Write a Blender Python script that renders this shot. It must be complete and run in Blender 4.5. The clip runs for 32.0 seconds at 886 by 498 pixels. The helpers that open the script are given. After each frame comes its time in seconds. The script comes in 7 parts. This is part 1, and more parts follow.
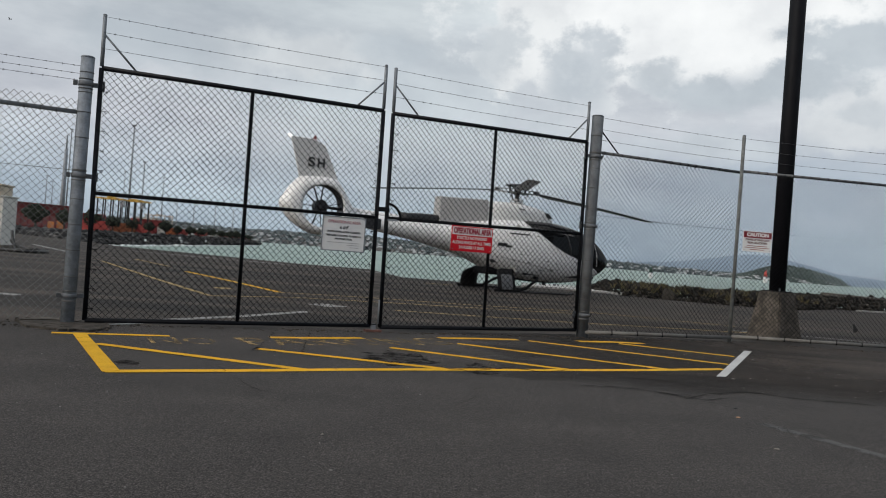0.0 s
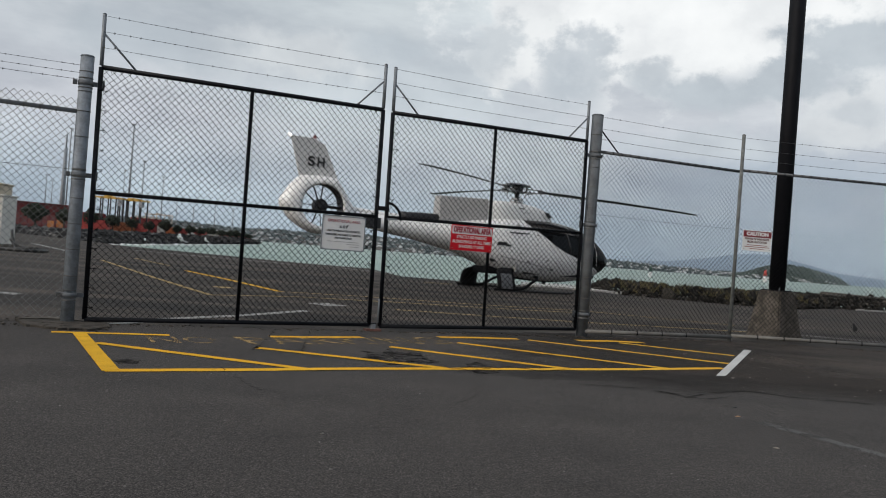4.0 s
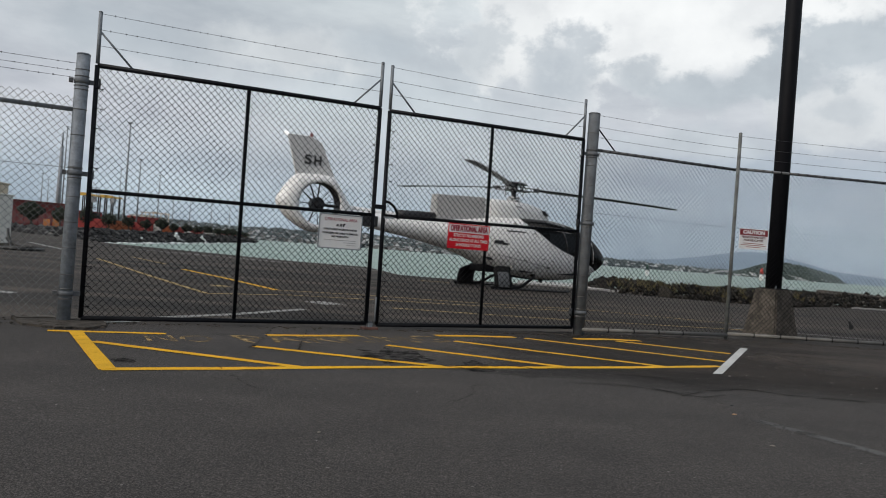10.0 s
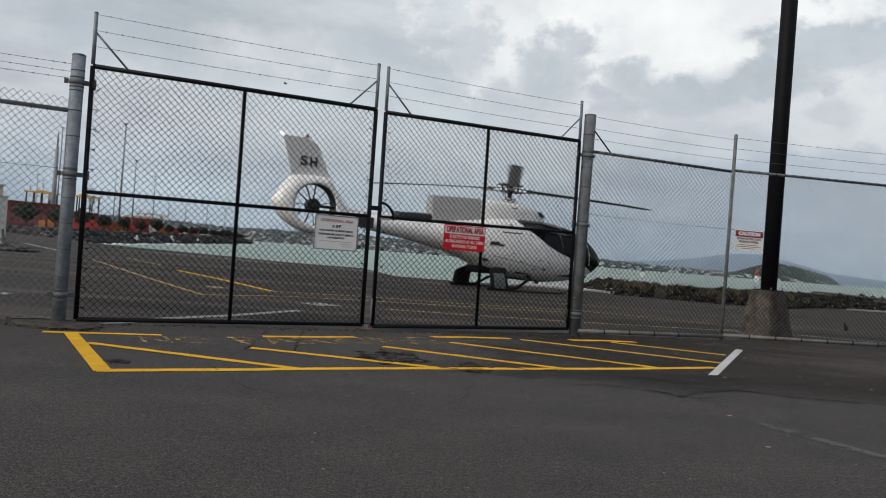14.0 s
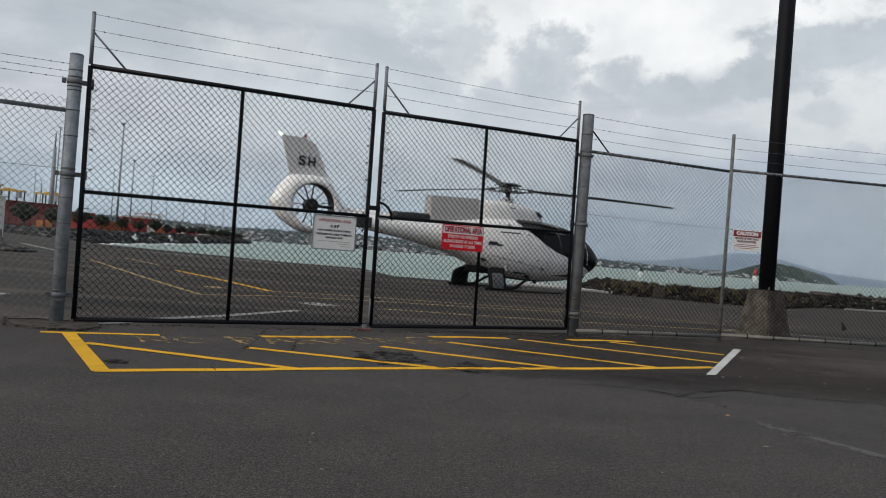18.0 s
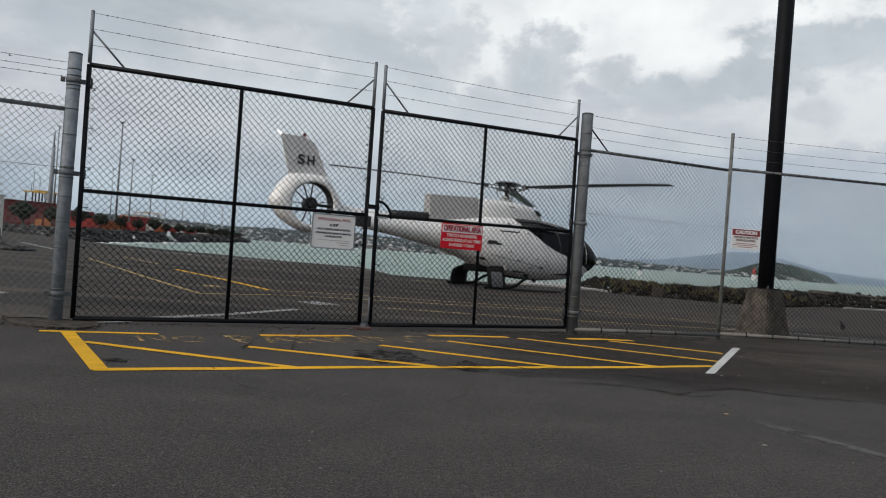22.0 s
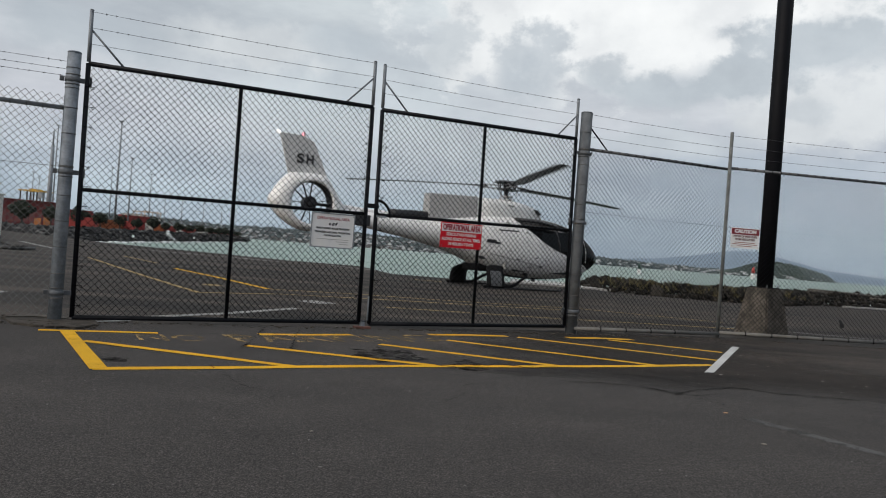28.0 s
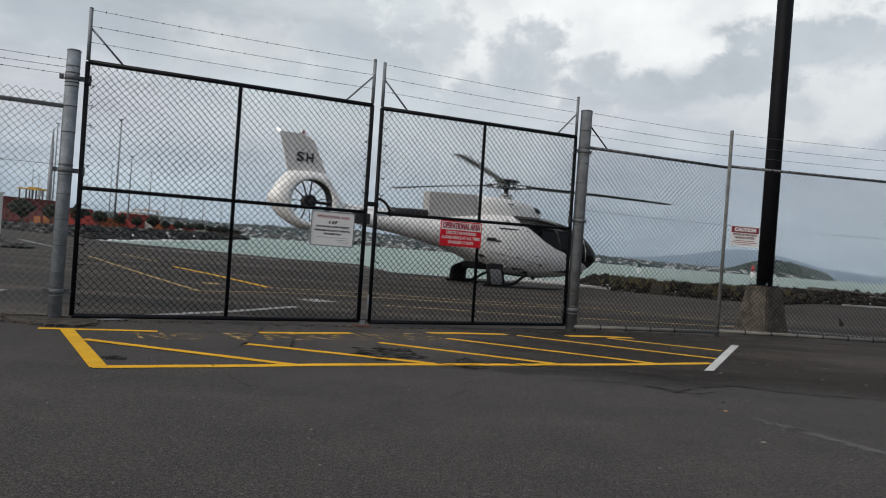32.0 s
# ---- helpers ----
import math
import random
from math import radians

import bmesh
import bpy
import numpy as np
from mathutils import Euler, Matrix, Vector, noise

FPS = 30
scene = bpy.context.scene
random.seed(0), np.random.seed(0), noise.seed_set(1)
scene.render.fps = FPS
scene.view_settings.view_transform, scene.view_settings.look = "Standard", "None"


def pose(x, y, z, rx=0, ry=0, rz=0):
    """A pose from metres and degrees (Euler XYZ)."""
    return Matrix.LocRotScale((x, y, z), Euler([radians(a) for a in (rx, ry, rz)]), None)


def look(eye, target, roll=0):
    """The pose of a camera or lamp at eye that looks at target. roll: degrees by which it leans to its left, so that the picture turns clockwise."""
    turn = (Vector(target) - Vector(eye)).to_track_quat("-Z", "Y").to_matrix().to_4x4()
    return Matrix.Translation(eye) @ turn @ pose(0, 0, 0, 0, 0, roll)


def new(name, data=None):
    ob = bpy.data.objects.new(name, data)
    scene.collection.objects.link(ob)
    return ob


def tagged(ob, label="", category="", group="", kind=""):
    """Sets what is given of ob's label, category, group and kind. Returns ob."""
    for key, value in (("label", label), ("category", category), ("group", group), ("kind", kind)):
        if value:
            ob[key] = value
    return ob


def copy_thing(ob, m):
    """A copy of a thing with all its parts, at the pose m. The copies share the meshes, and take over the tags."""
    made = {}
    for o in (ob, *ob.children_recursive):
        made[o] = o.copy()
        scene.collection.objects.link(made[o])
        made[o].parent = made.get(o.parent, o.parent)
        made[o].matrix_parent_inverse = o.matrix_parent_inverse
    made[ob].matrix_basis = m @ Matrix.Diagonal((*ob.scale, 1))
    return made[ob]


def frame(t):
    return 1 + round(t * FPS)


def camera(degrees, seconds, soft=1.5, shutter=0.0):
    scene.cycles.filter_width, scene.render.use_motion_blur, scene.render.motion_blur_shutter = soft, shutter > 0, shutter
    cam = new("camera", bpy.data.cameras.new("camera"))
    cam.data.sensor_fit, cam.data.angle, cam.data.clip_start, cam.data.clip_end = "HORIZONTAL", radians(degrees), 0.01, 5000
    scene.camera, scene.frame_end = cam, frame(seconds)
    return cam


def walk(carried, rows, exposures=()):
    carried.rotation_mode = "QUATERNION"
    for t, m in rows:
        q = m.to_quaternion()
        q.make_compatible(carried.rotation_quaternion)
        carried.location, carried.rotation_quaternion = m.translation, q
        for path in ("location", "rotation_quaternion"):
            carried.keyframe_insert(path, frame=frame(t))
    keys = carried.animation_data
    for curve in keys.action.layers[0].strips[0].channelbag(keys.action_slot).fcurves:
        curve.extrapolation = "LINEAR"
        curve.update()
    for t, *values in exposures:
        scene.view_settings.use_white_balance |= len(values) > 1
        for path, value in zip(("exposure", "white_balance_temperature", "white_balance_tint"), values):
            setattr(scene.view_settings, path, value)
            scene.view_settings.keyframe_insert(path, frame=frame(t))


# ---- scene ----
cam = camera(57.8, 32.0, soft=1.0, shutter=0.05)

# the camera is held in one place and only turns a little: seconds, rx, ry, rz
TURNS = [
    (0.0, 90.401, -4.370, -0.031),
    (0.5, 90.388, -4.361, -0.027),
    (1.0, 90.380, -4.364, -0.027),
    (1.5, 90.385, -4.373, -0.030),
    (2.0, 90.372, -4.369, -0.030),
    (2.5, 90.347, -4.368, -0.031),
    (3.0, 90.341, -4.370, -0.035),
    (3.5, 90.341, -4.374, -0.040),
    (5.5, 90.360, -4.351, -0.068),
    (6.0, 90.366, -4.357, -0.073),
    (6.5, 90.350, -4.365, -0.076),
    (7.0, 90.343, -4.366, -0.077),
    (7.5, 90.336, -4.362, -0.077),
    (8.0, 90.329, -4.354, -0.077),
    (8.5, 90.322, -4.354, -0.078),
    (9.0, 90.309, -4.358, -0.103),
    (9.5, 90.258, -4.358, -0.199),
    (10.0, 90.244, -4.344, -0.265),
    (10.5, 90.243, -4.345, -0.324),
    (11.0, 90.238, -4.372, -0.373),
    (11.5, 90.248, -4.385, -0.416),
    (12.0, 90.285, -4.372, -0.455),
    (12.5, 90.313, -4.348, -0.486),
    (13.0, 90.323, -4.350, -0.512),
    (13.5, 90.332, -4.360, -0.533),
    (14.0, 90.358, -4.378, -0.556),
    (14.5, 90.379, -4.367, -0.579),
    (16.5, 90.385, -4.361, -0.644),
    (17.0, 90.383, -4.363, -0.650),
    (17.5, 90.375, -4.369, -0.670),
    (18.0, 90.359, -4.361, -0.684),
    (18.5, 90.335, -4.353, -0.690),
    (19.0, 90.328, -4.352, -0.694),
    (19.5, 90.325, -4.346, -0.696),
    (20.0, 90.324, -4.350, -0.703),
    (20.5, 90.325, -4.350, -0.711),
    (21.0, 90.326, -4.349, -0.733),
    (21.5, 90.313, -4.361, -0.743),
    (22.0, 90.281, -4.354, -0.747),
    (22.5, 90.272, -4.353, -0.751),
    (23.0, 90.270, -4.348, -0.751),
    (23.5, 90.271, -4.354, -0.751),
    (24.0, 90.271, -4.354, -0.751),
    (24.5, 90.260, -4.347, -0.751),
    (25.0, 90.228, -4.347, -0.751),
    (25.5, 90.212, -4.353, -0.751),
    (27.5, 90.219, -4.339, -0.770),
    (28.0, 90.215, -4.346, -0.797),
    (28.5, 90.202, -4.338, -0.806),
    (29.0, 90.174, -4.331, -0.807),
    (29.5, 90.153, -4.338, -0.807),
    (30.0, 90.138, -4.337, -0.807),
    (30.5, 90.108, -4.338, -0.807),
    (31.0, 90.097, -4.345, -0.807),
    (31.5, 90.099, -4.334, -0.810),
    (32.0, 90.095, -4.346, -0.811),
]
EYE = (0.0, 0.0, 0.927)
walk(cam, [(t, pose(*EYE, rx, ry, rz)) for t, rx, ry, rz in TURNS], exposures=[(0.0, 0.0), (32.0, 0.0)])

# ---- light: an overcast afternoon ----
SUN_UP, SUN_ROUND = 35.0, 232.0
world = bpy.data.worlds.new("overcast_sky")
scene.world = world
world.use_nodes = True
wn = world.node_tree.nodes
wn.clear()
sky = wn.new("ShaderNodeTexSky")
sky.sky_type, sky.sun_disc = "NISHITA", False
sky.sun_elevation, sky.sun_rotation = radians(SUN_UP), radians(SUN_ROUND)
sky.dust_density, sky.ozone_density = 4.0, 1.0
sky_bg = wn.new("ShaderNodeBackground")
sky_bg.inputs[1].default_value = 0.05
cloud_bg = wn.new("ShaderNodeBackground")
cloud_bg.inputs[0].default_value = (0.80, 0.86, 0.93, 1)
cloud_bg.inputs[1].default_value = 0.37
both = wn.new("ShaderNodeAddShader")
w_out = wn.new("ShaderNodeOutputWorld")
wl = world.node_tree.links
wl.new(sky.outputs[0], sky_bg.inputs[0])
wl.new(sky_bg.outputs[0], both.inputs[0])
wl.new(cloud_bg.outputs[0], both.inputs[1])
wl.new(both.outputs[0], w_out.inputs[0])

sun_data = bpy.data.lights.new("sun", "SUN")
sun_data.energy, sun_data.angle, sun_data.color = 1.38, radians(26), (1.0, 0.97, 0.93)
sun = new("sun", sun_data)
sun_way = Vector((math.sin(radians(SUN_ROUND)) * math.cos(radians(SUN_UP)), math.cos(radians(SUN_ROUND)) * math.cos(radians(SUN_UP)), math.sin(radians(SUN_UP))))
sun.matrix_world = look(sun_way * 100, (0, 0, 0))


# ---- materials ----
MATS = {}


def nodes_of(name):
    m = bpy.data.materials.new(name)
    m.use_nodes = True
    n, l = m.node_tree.nodes, m.node_tree.links
    b = n["Principled BSDF"]
    return m, n, l, b


def noise_node(n, l, scale, detail=4.0, rough=0.55, coord="Object", stretch=None):
    tc = n.new("ShaderNodeTexCoord")
    t = n.new("ShaderNodeTexNoise")
    t.inputs["Scale"].default_value, t.inputs["Detail"].default_value, t.inputs["Roughness"].default_value = scale, detail, rough
    src = tc.outputs[coord]
    if stretch:
        mp = n.new("ShaderNodeMapping")
        mp.inputs["Scale"].default_value = stretch
        l.new(src, mp.inputs[0])
        src = mp.outputs[0]
    l.new(src, t.inputs["Vector"])
    return t


def ramp(n, l, src, stops):
    r = n.new("ShaderNodeValToRGB")
    els = r.color_ramp.elements
    while len(els) < len(stops):
        els.new(0.5)
    for e, (p, c) in zip(els, stops):
        e.position, e.color = p, (*c, 1) if len(c) == 3 else c
    l.new(src, r.inputs[0])
    return r


def mix_col(n, l, fac, a, b, kind="MIX"):
    m = n.new("ShaderNodeMix")
    m.data_type, m.blend_type = "RGBA", kind
    for sock, v in ((m.inputs[0], fac), (m.inputs[6], a), (m.inputs[7], b)):
        if hasattr(v, "links"):
            l.new(v, sock)
        elif isinstance(v, (int, float)):
            sock.default_value = v
        else:
            sock.default_value = (*v, 1)
    return m.outputs[2]


def bump(n, l, b, height, strength, dist=0.01):
    k = n.new("ShaderNodeBump")
    k.inputs["Strength"].default_value, k.inputs["Distance"].default_value = strength, dist
    l.new(height, k.inputs["Height"])
    l.new(k.outputs[0], b.inputs["Normal"])


def plain(name, color, rough=0.5, metal=0.0, vary=0.12, scale=6.0, fine=90.0, relief=0.15, spec=0.5, coord="Object", dirt=None):
    """Paint, steel or stone: a base colour with broad stains, fine grain and a little relief."""
    if name in MATS:
        return MATS[name]
    m, n, l, b = nodes_of(name)
    a = noise_node(n, l, scale, 5, coord=coord)
    f = noise_node(n, l, fine, 3, coord=coord)
    lo = tuple(c * (1 - vary) for c in color)
    hi = tuple(min(1, c * (1 + vary)) for c in color)
    col = ramp(n, l, a.outputs["Fac"], [(0.35, lo), (0.65, hi)]).outputs[0]
    col = mix_col(n, l, 0.25, col, ramp(n, l, f.outputs["Fac"], [(0.3, lo), (0.7, hi)]).outputs[0])
    if dirt:
        d = noise_node(n, l, scale * 1.7, 6, 0.7, coord=coord)
        col = mix_col(n, l, ramp(n, l, d.outputs["Fac"], [(0.52, (0, 0, 0)), (0.72, (0.7, 0.7, 0.7))]).outputs[0], col, dirt)
    l.new(col, b.inputs["Base Color"])
    b.inputs["Roughness"].default_value, b.inputs["Metallic"].default_value, b.inputs["Specular IOR Level"].default_value = rough, metal, spec
    if relief:
        bump(n, l, b, f.outputs["Fac"], relief, 0.004)
    MATS[name] = m
    return m


def asphalt(name, dark, light, patch, streak=0.0):
    """Old asphalt: broad tone, stains, stone grit at two sizes, pale chips and dark pits."""
    m, n, l, b = nodes_of(name)
    big = noise_node(n, l, 0.30, 6, 0.6)
    mid = noise_node(n, l, 1.9, 7, 0.68)
    grit = noise_node(n, l, 108.0, 4, 0.8)
    fine = noise_node(n, l, 420.0, 2, 0.7)
    tc = n.new("ShaderNodeTexCoord")
    vor = n.new("ShaderNodeTexVoronoi")
    vor.inputs["Scale"].default_value = 95.0
    l.new(tc.outputs["Object"], vor.inputs["Vector"])
    col = ramp(n, l, big.outputs["Fac"], [(0.33, dark), (0.68, light)]).outputs[0]
    col = mix_col(n, l, 0.55, col, ramp(n, l, mid.outputs["Fac"], [(0.33, dark), (0.72, patch)]).outputs[0])
    if streak:
        # long sweeps of tyre dust and damp along the apron, and rusty blots
        sweep = noise_node(n, l, 1.0, 5, 0.6, stretch=(0.09, 0.85, 1))
        col = mix_col(n, l, streak, col, ramp(n, l, sweep.outputs["Fac"], [(0.38, (0.42, 0.42, 0.43)), (0.5, (0.95, 0.93, 0.92)), (0.64, (1.75, 1.7, 1.66))]).outputs[0], "MULTIPLY")
        blot = noise_node(n, l, 0.55, 7, 0.7, stretch=(0.6, 1.2, 1))
        col = mix_col(n, l, ramp(n, l, blot.outputs["Fac"], [(0.60, (0, 0, 0)), (0.74, (0.65 * streak,) * 3)]).outputs[0], col, (0.045, 0.028, 0.02))
    stones = ramp(n, l, grit.outputs["Fac"], [(0.37, (0.14, 0.14, 0.14)), (0.5, (0.80, 0.80, 0.80)), (0.63, (2.7, 2.65, 2.6))]).outputs[0]
    lump = noise_node(n, l, 34.0, 5, 0.75)
    col = mix_col(n, l, 0.8, col, ramp(n, l, lump.outputs["Fac"], [(0.34, (0.52, 0.52, 0.52)), (0.5, (0.98, 0.98, 0.98)), (0.66, (1.55, 1.53, 1.5))]).outputs[0], "MULTIPLY")
    col = mix_col(n, l, 0.85, col, stones, "MULTIPLY")
    col = mix_col(n, l, 0.5, col, ramp(n, l, fine.outputs["Fac"], [(0.35, (0.45, 0.45, 0.45)), (0.65, (1.6, 1.6, 1.6))]).outputs[0], "MULTIPLY")
    chips = ramp(n, l, vor.outputs["Color"], [(0.86, (0, 0, 0)), (0.97, (0.6, 0.6, 0.6))]).outputs[0]
    col = mix_col(n, l, chips, col, tuple(c * 2.6 for c in light))
    l.new(col, b.inputs["Base Color"])
    b.inputs["Roughness"].default_value = 0.88
    b.inputs["Specular IOR Level"].default_value = 0.25
    bump(n, l, b, grit.outputs["Fac"], 0.7, 0.008)
    MATS[name] = m
    return m


def thin_out(n, l, b, mask):
    """Lets the ground show through where the mask is white."""
    clear, mx = n.new("ShaderNodeBsdfTransparent"), n.new("ShaderNodeMixShader")
    out = n["Material Output"]
    l.new(mask, mx.inputs[0])
    l.new(b.outputs[0], mx.inputs[1])
    l.new(clear.outputs[0], mx.inputs[2])
    l.new(mx.outputs[0], out.inputs[0])


def worn_paint(name, color, wear=0.5):
    """Road paint, rubbed through to the asphalt in flecks and patches."""
    m, n, l, b = nodes_of(name)
    a = noise_node(n, l, 5.0, 6, 0.75)
    f = noise_node(n, l, 140.0, 3, 0.7)
    rub = mix_col(n, l, 0.45, a.outputs["Fac"], f.outputs["Fac"])
    mask = ramp(n, l, rub, [(wear, (0, 0, 0)), (wear + 0.08, (1, 1, 1))]).outputs[0]
    shade = ramp(n, l, noise_node(n, l, 1.7, 4).outputs["Fac"], [(0.3, tuple(c * 0.78 for c in color)), (0.7, color)]).outputs[0]
    grain = ramp(n, l, f.outputs["Fac"], [(0.3, (0.6, 0.6, 0.6)), (0.55, (1, 1, 1))]).outputs[0]
    l.new(mix_col(n, l, 0.7, shade, grain, "MULTIPLY"), b.inputs["Base Color"])
    b.inputs["Roughness"].default_value = 0.75
    b.inputs["Specular IOR Level"].default_value = 0.2
    bump(n, l, b, f.outputs["Fac"], 0.3, 0.004)
    thin_out(n, l, b, mask)
    MATS[name] = m
    return m


M_PARK = asphalt("parking_asphalt", (0.0445, 0.0402, 0.0380), (0.061, 0.0555, 0.0520), (0.0765, 0.069, 0.0635), 0.14)
M_OLD = asphalt("old_patched_asphalt", (0.024, 0.021, 0.0186), (0.041, 0.035, 0.0305), (0.065, 0.051, 0.042), 0.7)
# the old strip's left end is worn away to nothing
old_n, old_l = M_OLD.node_tree.nodes, M_OLD.node_tree.links
old_tc, old_sep, old_add = old_n.new("ShaderNodeTexCoord"), old_n.new("ShaderNodeSeparateXYZ"), old_n.new("ShaderNodeMath")
old_l.new(old_tc.outputs["Object"], old_sep.inputs[0])
old_add.operation = "MULTIPLY_ADD"
old_add.inputs[1].default_value = 2.6
old_l.new(noise_node(old_n, old_l, 1.4, 6, 0.7).outputs["Fac"], old_add.inputs[0])
old_l.new(old_sep.outputs["X"], old_add.inputs[2])
old_span = old_n.new("ShaderNodeMapRange")
old_span.inputs["From Min"].default_value, old_span.inputs["From Max"].default_value, old_span.inputs["To Min"].default_value, old_span.inputs["To Max"].default_value = 1.4, 6.4, 1.0, 0.0
old_l.new(old_add.outputs[0], old_span.inputs["Value"])
# its front edge fades into the newer asphalt
old_front, old_edge, old_most = old_n.new("ShaderNodeMath"), old_n.new("ShaderNodeMapRange"), old_n.new("ShaderNodeMath")
old_front.operation, old_most.operation = "MULTIPLY_ADD", "MAXIMUM"
old_front.inputs[1].default_value = 1.6
old_l.new(noise_node(old_n, old_l, 2.2, 6, 0.7, stretch=(0.5, 1, 1)).outputs["Fac"], old_front.inputs[0])
old_l.new(old_sep.outputs["Y"], old_front.inputs[2])
for key, v in (("From Min", 6.9), ("From Max", 9.4), ("To Min", 1.0), ("To Max", 0.0)):
    old_edge.inputs[key].default_value = v
old_l.new(old_front.outputs[0], old_edge.inputs["Value"])
old_l.new(old_span.outputs[0], old_most.inputs[0])
old_l.new(old_edge.outputs[0], old_most.inputs[1])
thin_out(old_n, old_l, old_n["Principled BSDF"], old_most.outputs[0])
M_APRON = asphalt("apron_asphalt", (0.023, 0.020, 0.018), (0.054, 0.047, 0.041), (0.074, 0.059, 0.048), 1.0)
M_YELLOW = worn_paint("yellow_road_paint", (0.84, 0.46, 0.012), 0.565)
M_YELLOW_OLD = worn_paint("old_yellow_road_paint", (0.42, 0.30, 0.12), 0.51)
M_YELLOW_FADED = worn_paint("faded_yellow_lettering", (0.52, 0.36, 0.15), 0.435)
M_WHITE_LINE = worn_paint("white_road_paint", (0.62, 0.62, 0.6), 0.60)
M_WHITE_OLD = worn_paint("old_white_road_paint", (0.36, 0.355, 0.34), 0.52)
M_CRACK = plain("crack_tar", (0.012, 0.0115, 0.010), 0.95, fine=60, spec=0.05)
M_GALV = plain("galvanised_steel", (0.20, 0.218, 0.235), 0.6, 0.15, 0.16, 9, 70, 0.1, 0.4, dirt=(0.14, 0.14, 0.14))
M_GALV_POST = plain("weathered_galvanised_post", (0.112, 0.120, 0.128), 0.7, 0.0, 0.36, 5, 50, 0.3, 0.3, dirt=(0.075, 0.077, 0.078))
M_BLACK = plain("black_painted_steel", (0.006, 0.007, 0.010), 0.55, 0.0, 0.3, 8, 120, 0.1, 0.2)
M_WIRE = plain("black_coated_wire", (0.004, 0.004, 0.005), 0.7, 0.0, 0.2, 12, 120, 0, 0.08)
M_WIRE_GALV = plain("galvanised_wire", (0.12, 0.12, 0.118), 0.6, 0.2, 0.2, 12, 120, 0, 0.3)
M_BARB = plain("barbed_wire_steel", (0.07, 0.07, 0.075), 0.6, 0.2, 0.25, 14, 120, 0, 0.3)
M_POLE = plain("dark_lamp_pole_paint", (0.006, 0.0063, 0.008), 0.6, 0.0, 0.3, 3, 80, 0.1, 0.1)
M_CONCRETE = plain("weathered_concrete", (0.115, 0.100, 0.083), 0.92, 0, 0.5, 7.0, 45, 0.9, 0.2, dirt=(0.036, 0.032, 0.028))
M_SIGN = plain("white_sign_sheet", (0.74, 0.74, 0.73), 0.4, 0, 0.05, 4, 60, 0.02)
M_SIGN_RED = plain("red_sign_sheet", (0.60, 0.012, 0.024), 0.6, 0, 0.08, 4, 60, 0.02, 0.2)
M_INK_RED = plain("red_sign_ink", (0.30, 0.008, 0.03), 0.5, 0, 0.05, 4, 60, 0)
M_INK_WHITE = plain("white_sign_ink", (0.72, 0.70, 0.70), 0.5, 0, 0.05, 4, 60, 0)
M_INK_BLACK = plain("black_sign_ink", (0.02, 0.02, 0.022), 0.5, 0, 0.05, 4, 60, 0)
M_INK_PALE = plain("pale_brown_sign_ink", (0.30, 0.11, 0.09), 0.5, 0, 0.05, 4, 60, 0)
M_HELI = plain("helicopter_white_paint", (0.84, 0.83, 0.815), 0.36, 0.0, 0.05, 2.0, 40, 0.02, dirt=(0.62, 0.61, 0.59))
M_HELI_GREY = plain("helicopter_grey_panel", (0.38, 0.375, 0.37), 0.6, 0.0, 0.06, 3.0, 60, 0.05)
# grey of the gear fairing's lit outer face, and of the hinge bolts
M_GEAR = plain("grey_lit_gear_and_bolt", (0.085, 0.087, 0.09), 0.5, 0.0, 0.1, 3, 50, 0.05)
M_FIN = plain("helicopter_grey_fin_paint", (0.60, 0.595, 0.585), 0.4, 0.0, 0.06, 2.0, 40, 0.02)
M_DARK = plain("helicopter_dark_trim", (0.02, 0.02, 0.022), 0.5, 0, 0.2, 6, 60, 0.05)
# black of the skids, also painted on as shade inside the gear fairings
M_GEAR_BLACK = plain("matt_black_gear_and_shade", (0.007, 0.007, 0.008), 0.7, 0, 0.2, 6, 60, 0.05, 0.12)
M_PALE_CONC = plain("pale_edge_concrete", (0.40, 0.39, 0.37), 0.9, 0, 0.2, 0.8, 20, 0.2, dirt=(0.22, 0.21, 0.19))
M_CABIN_TAN = plain("tan_cabinet_top", (0.52, 0.44, 0.33), 0.6, 0, 0.12, 1.5, 30, 0.05)
M_FAN = plain("fan_dark_metal", (0.035, 0.035, 0.038), 0.45, 0.3, 0.2, 6, 60, 0.05)
M_BLADE = plain("rotor_blade_paint", (0.022, 0.024, 0.028), 0.45, 0.0, 0.15, 3, 60, 0.03)
M_STEEL = plain("rotor_hub_metal", (0.09, 0.092, 0.10), 0.4, 0.5, 0.25, 12, 80, 0.1)
M_SEAT = plain("grey_seat_leather", (0.34, 0.335, 0.32), 0.6, 0, 0.15, 8, 60, 0.1)
M_SHED = plain("rust_red_cladding", (0.20, 0.035, 0.032), 0.7, 0, 0.25, 0.3, 3.0, 0.1, dirt=(0.17, 0.05, 0.04))
M_CONT_O = plain("orange_container_paint", (0.30, 0.085, 0.028), 0.6, 0, 0.25, 0.4, 3.0, 0.1)
M_CONT = plain("orange_red_container_paint", (0.29, 0.040, 0.032), 0.6, 0, 0.25, 0.4, 3.0, 0.1)
M_CONT_B = plain("brown_container_paint", (0.20, 0.028, 0.03), 0.6, 0, 0.25, 0.4, 3.0, 0.1)
M_CRANE = plain("crane_yellow_paint", (0.55, 0.33, 0.05), 0.5, 0, 0.2, 0.5, 5, 0)
M_MAST = plain("mast_grey_steel", (0.26, 0.28, 0.30), 0.6, 0.1, 0.1, 0.5, 5, 0)
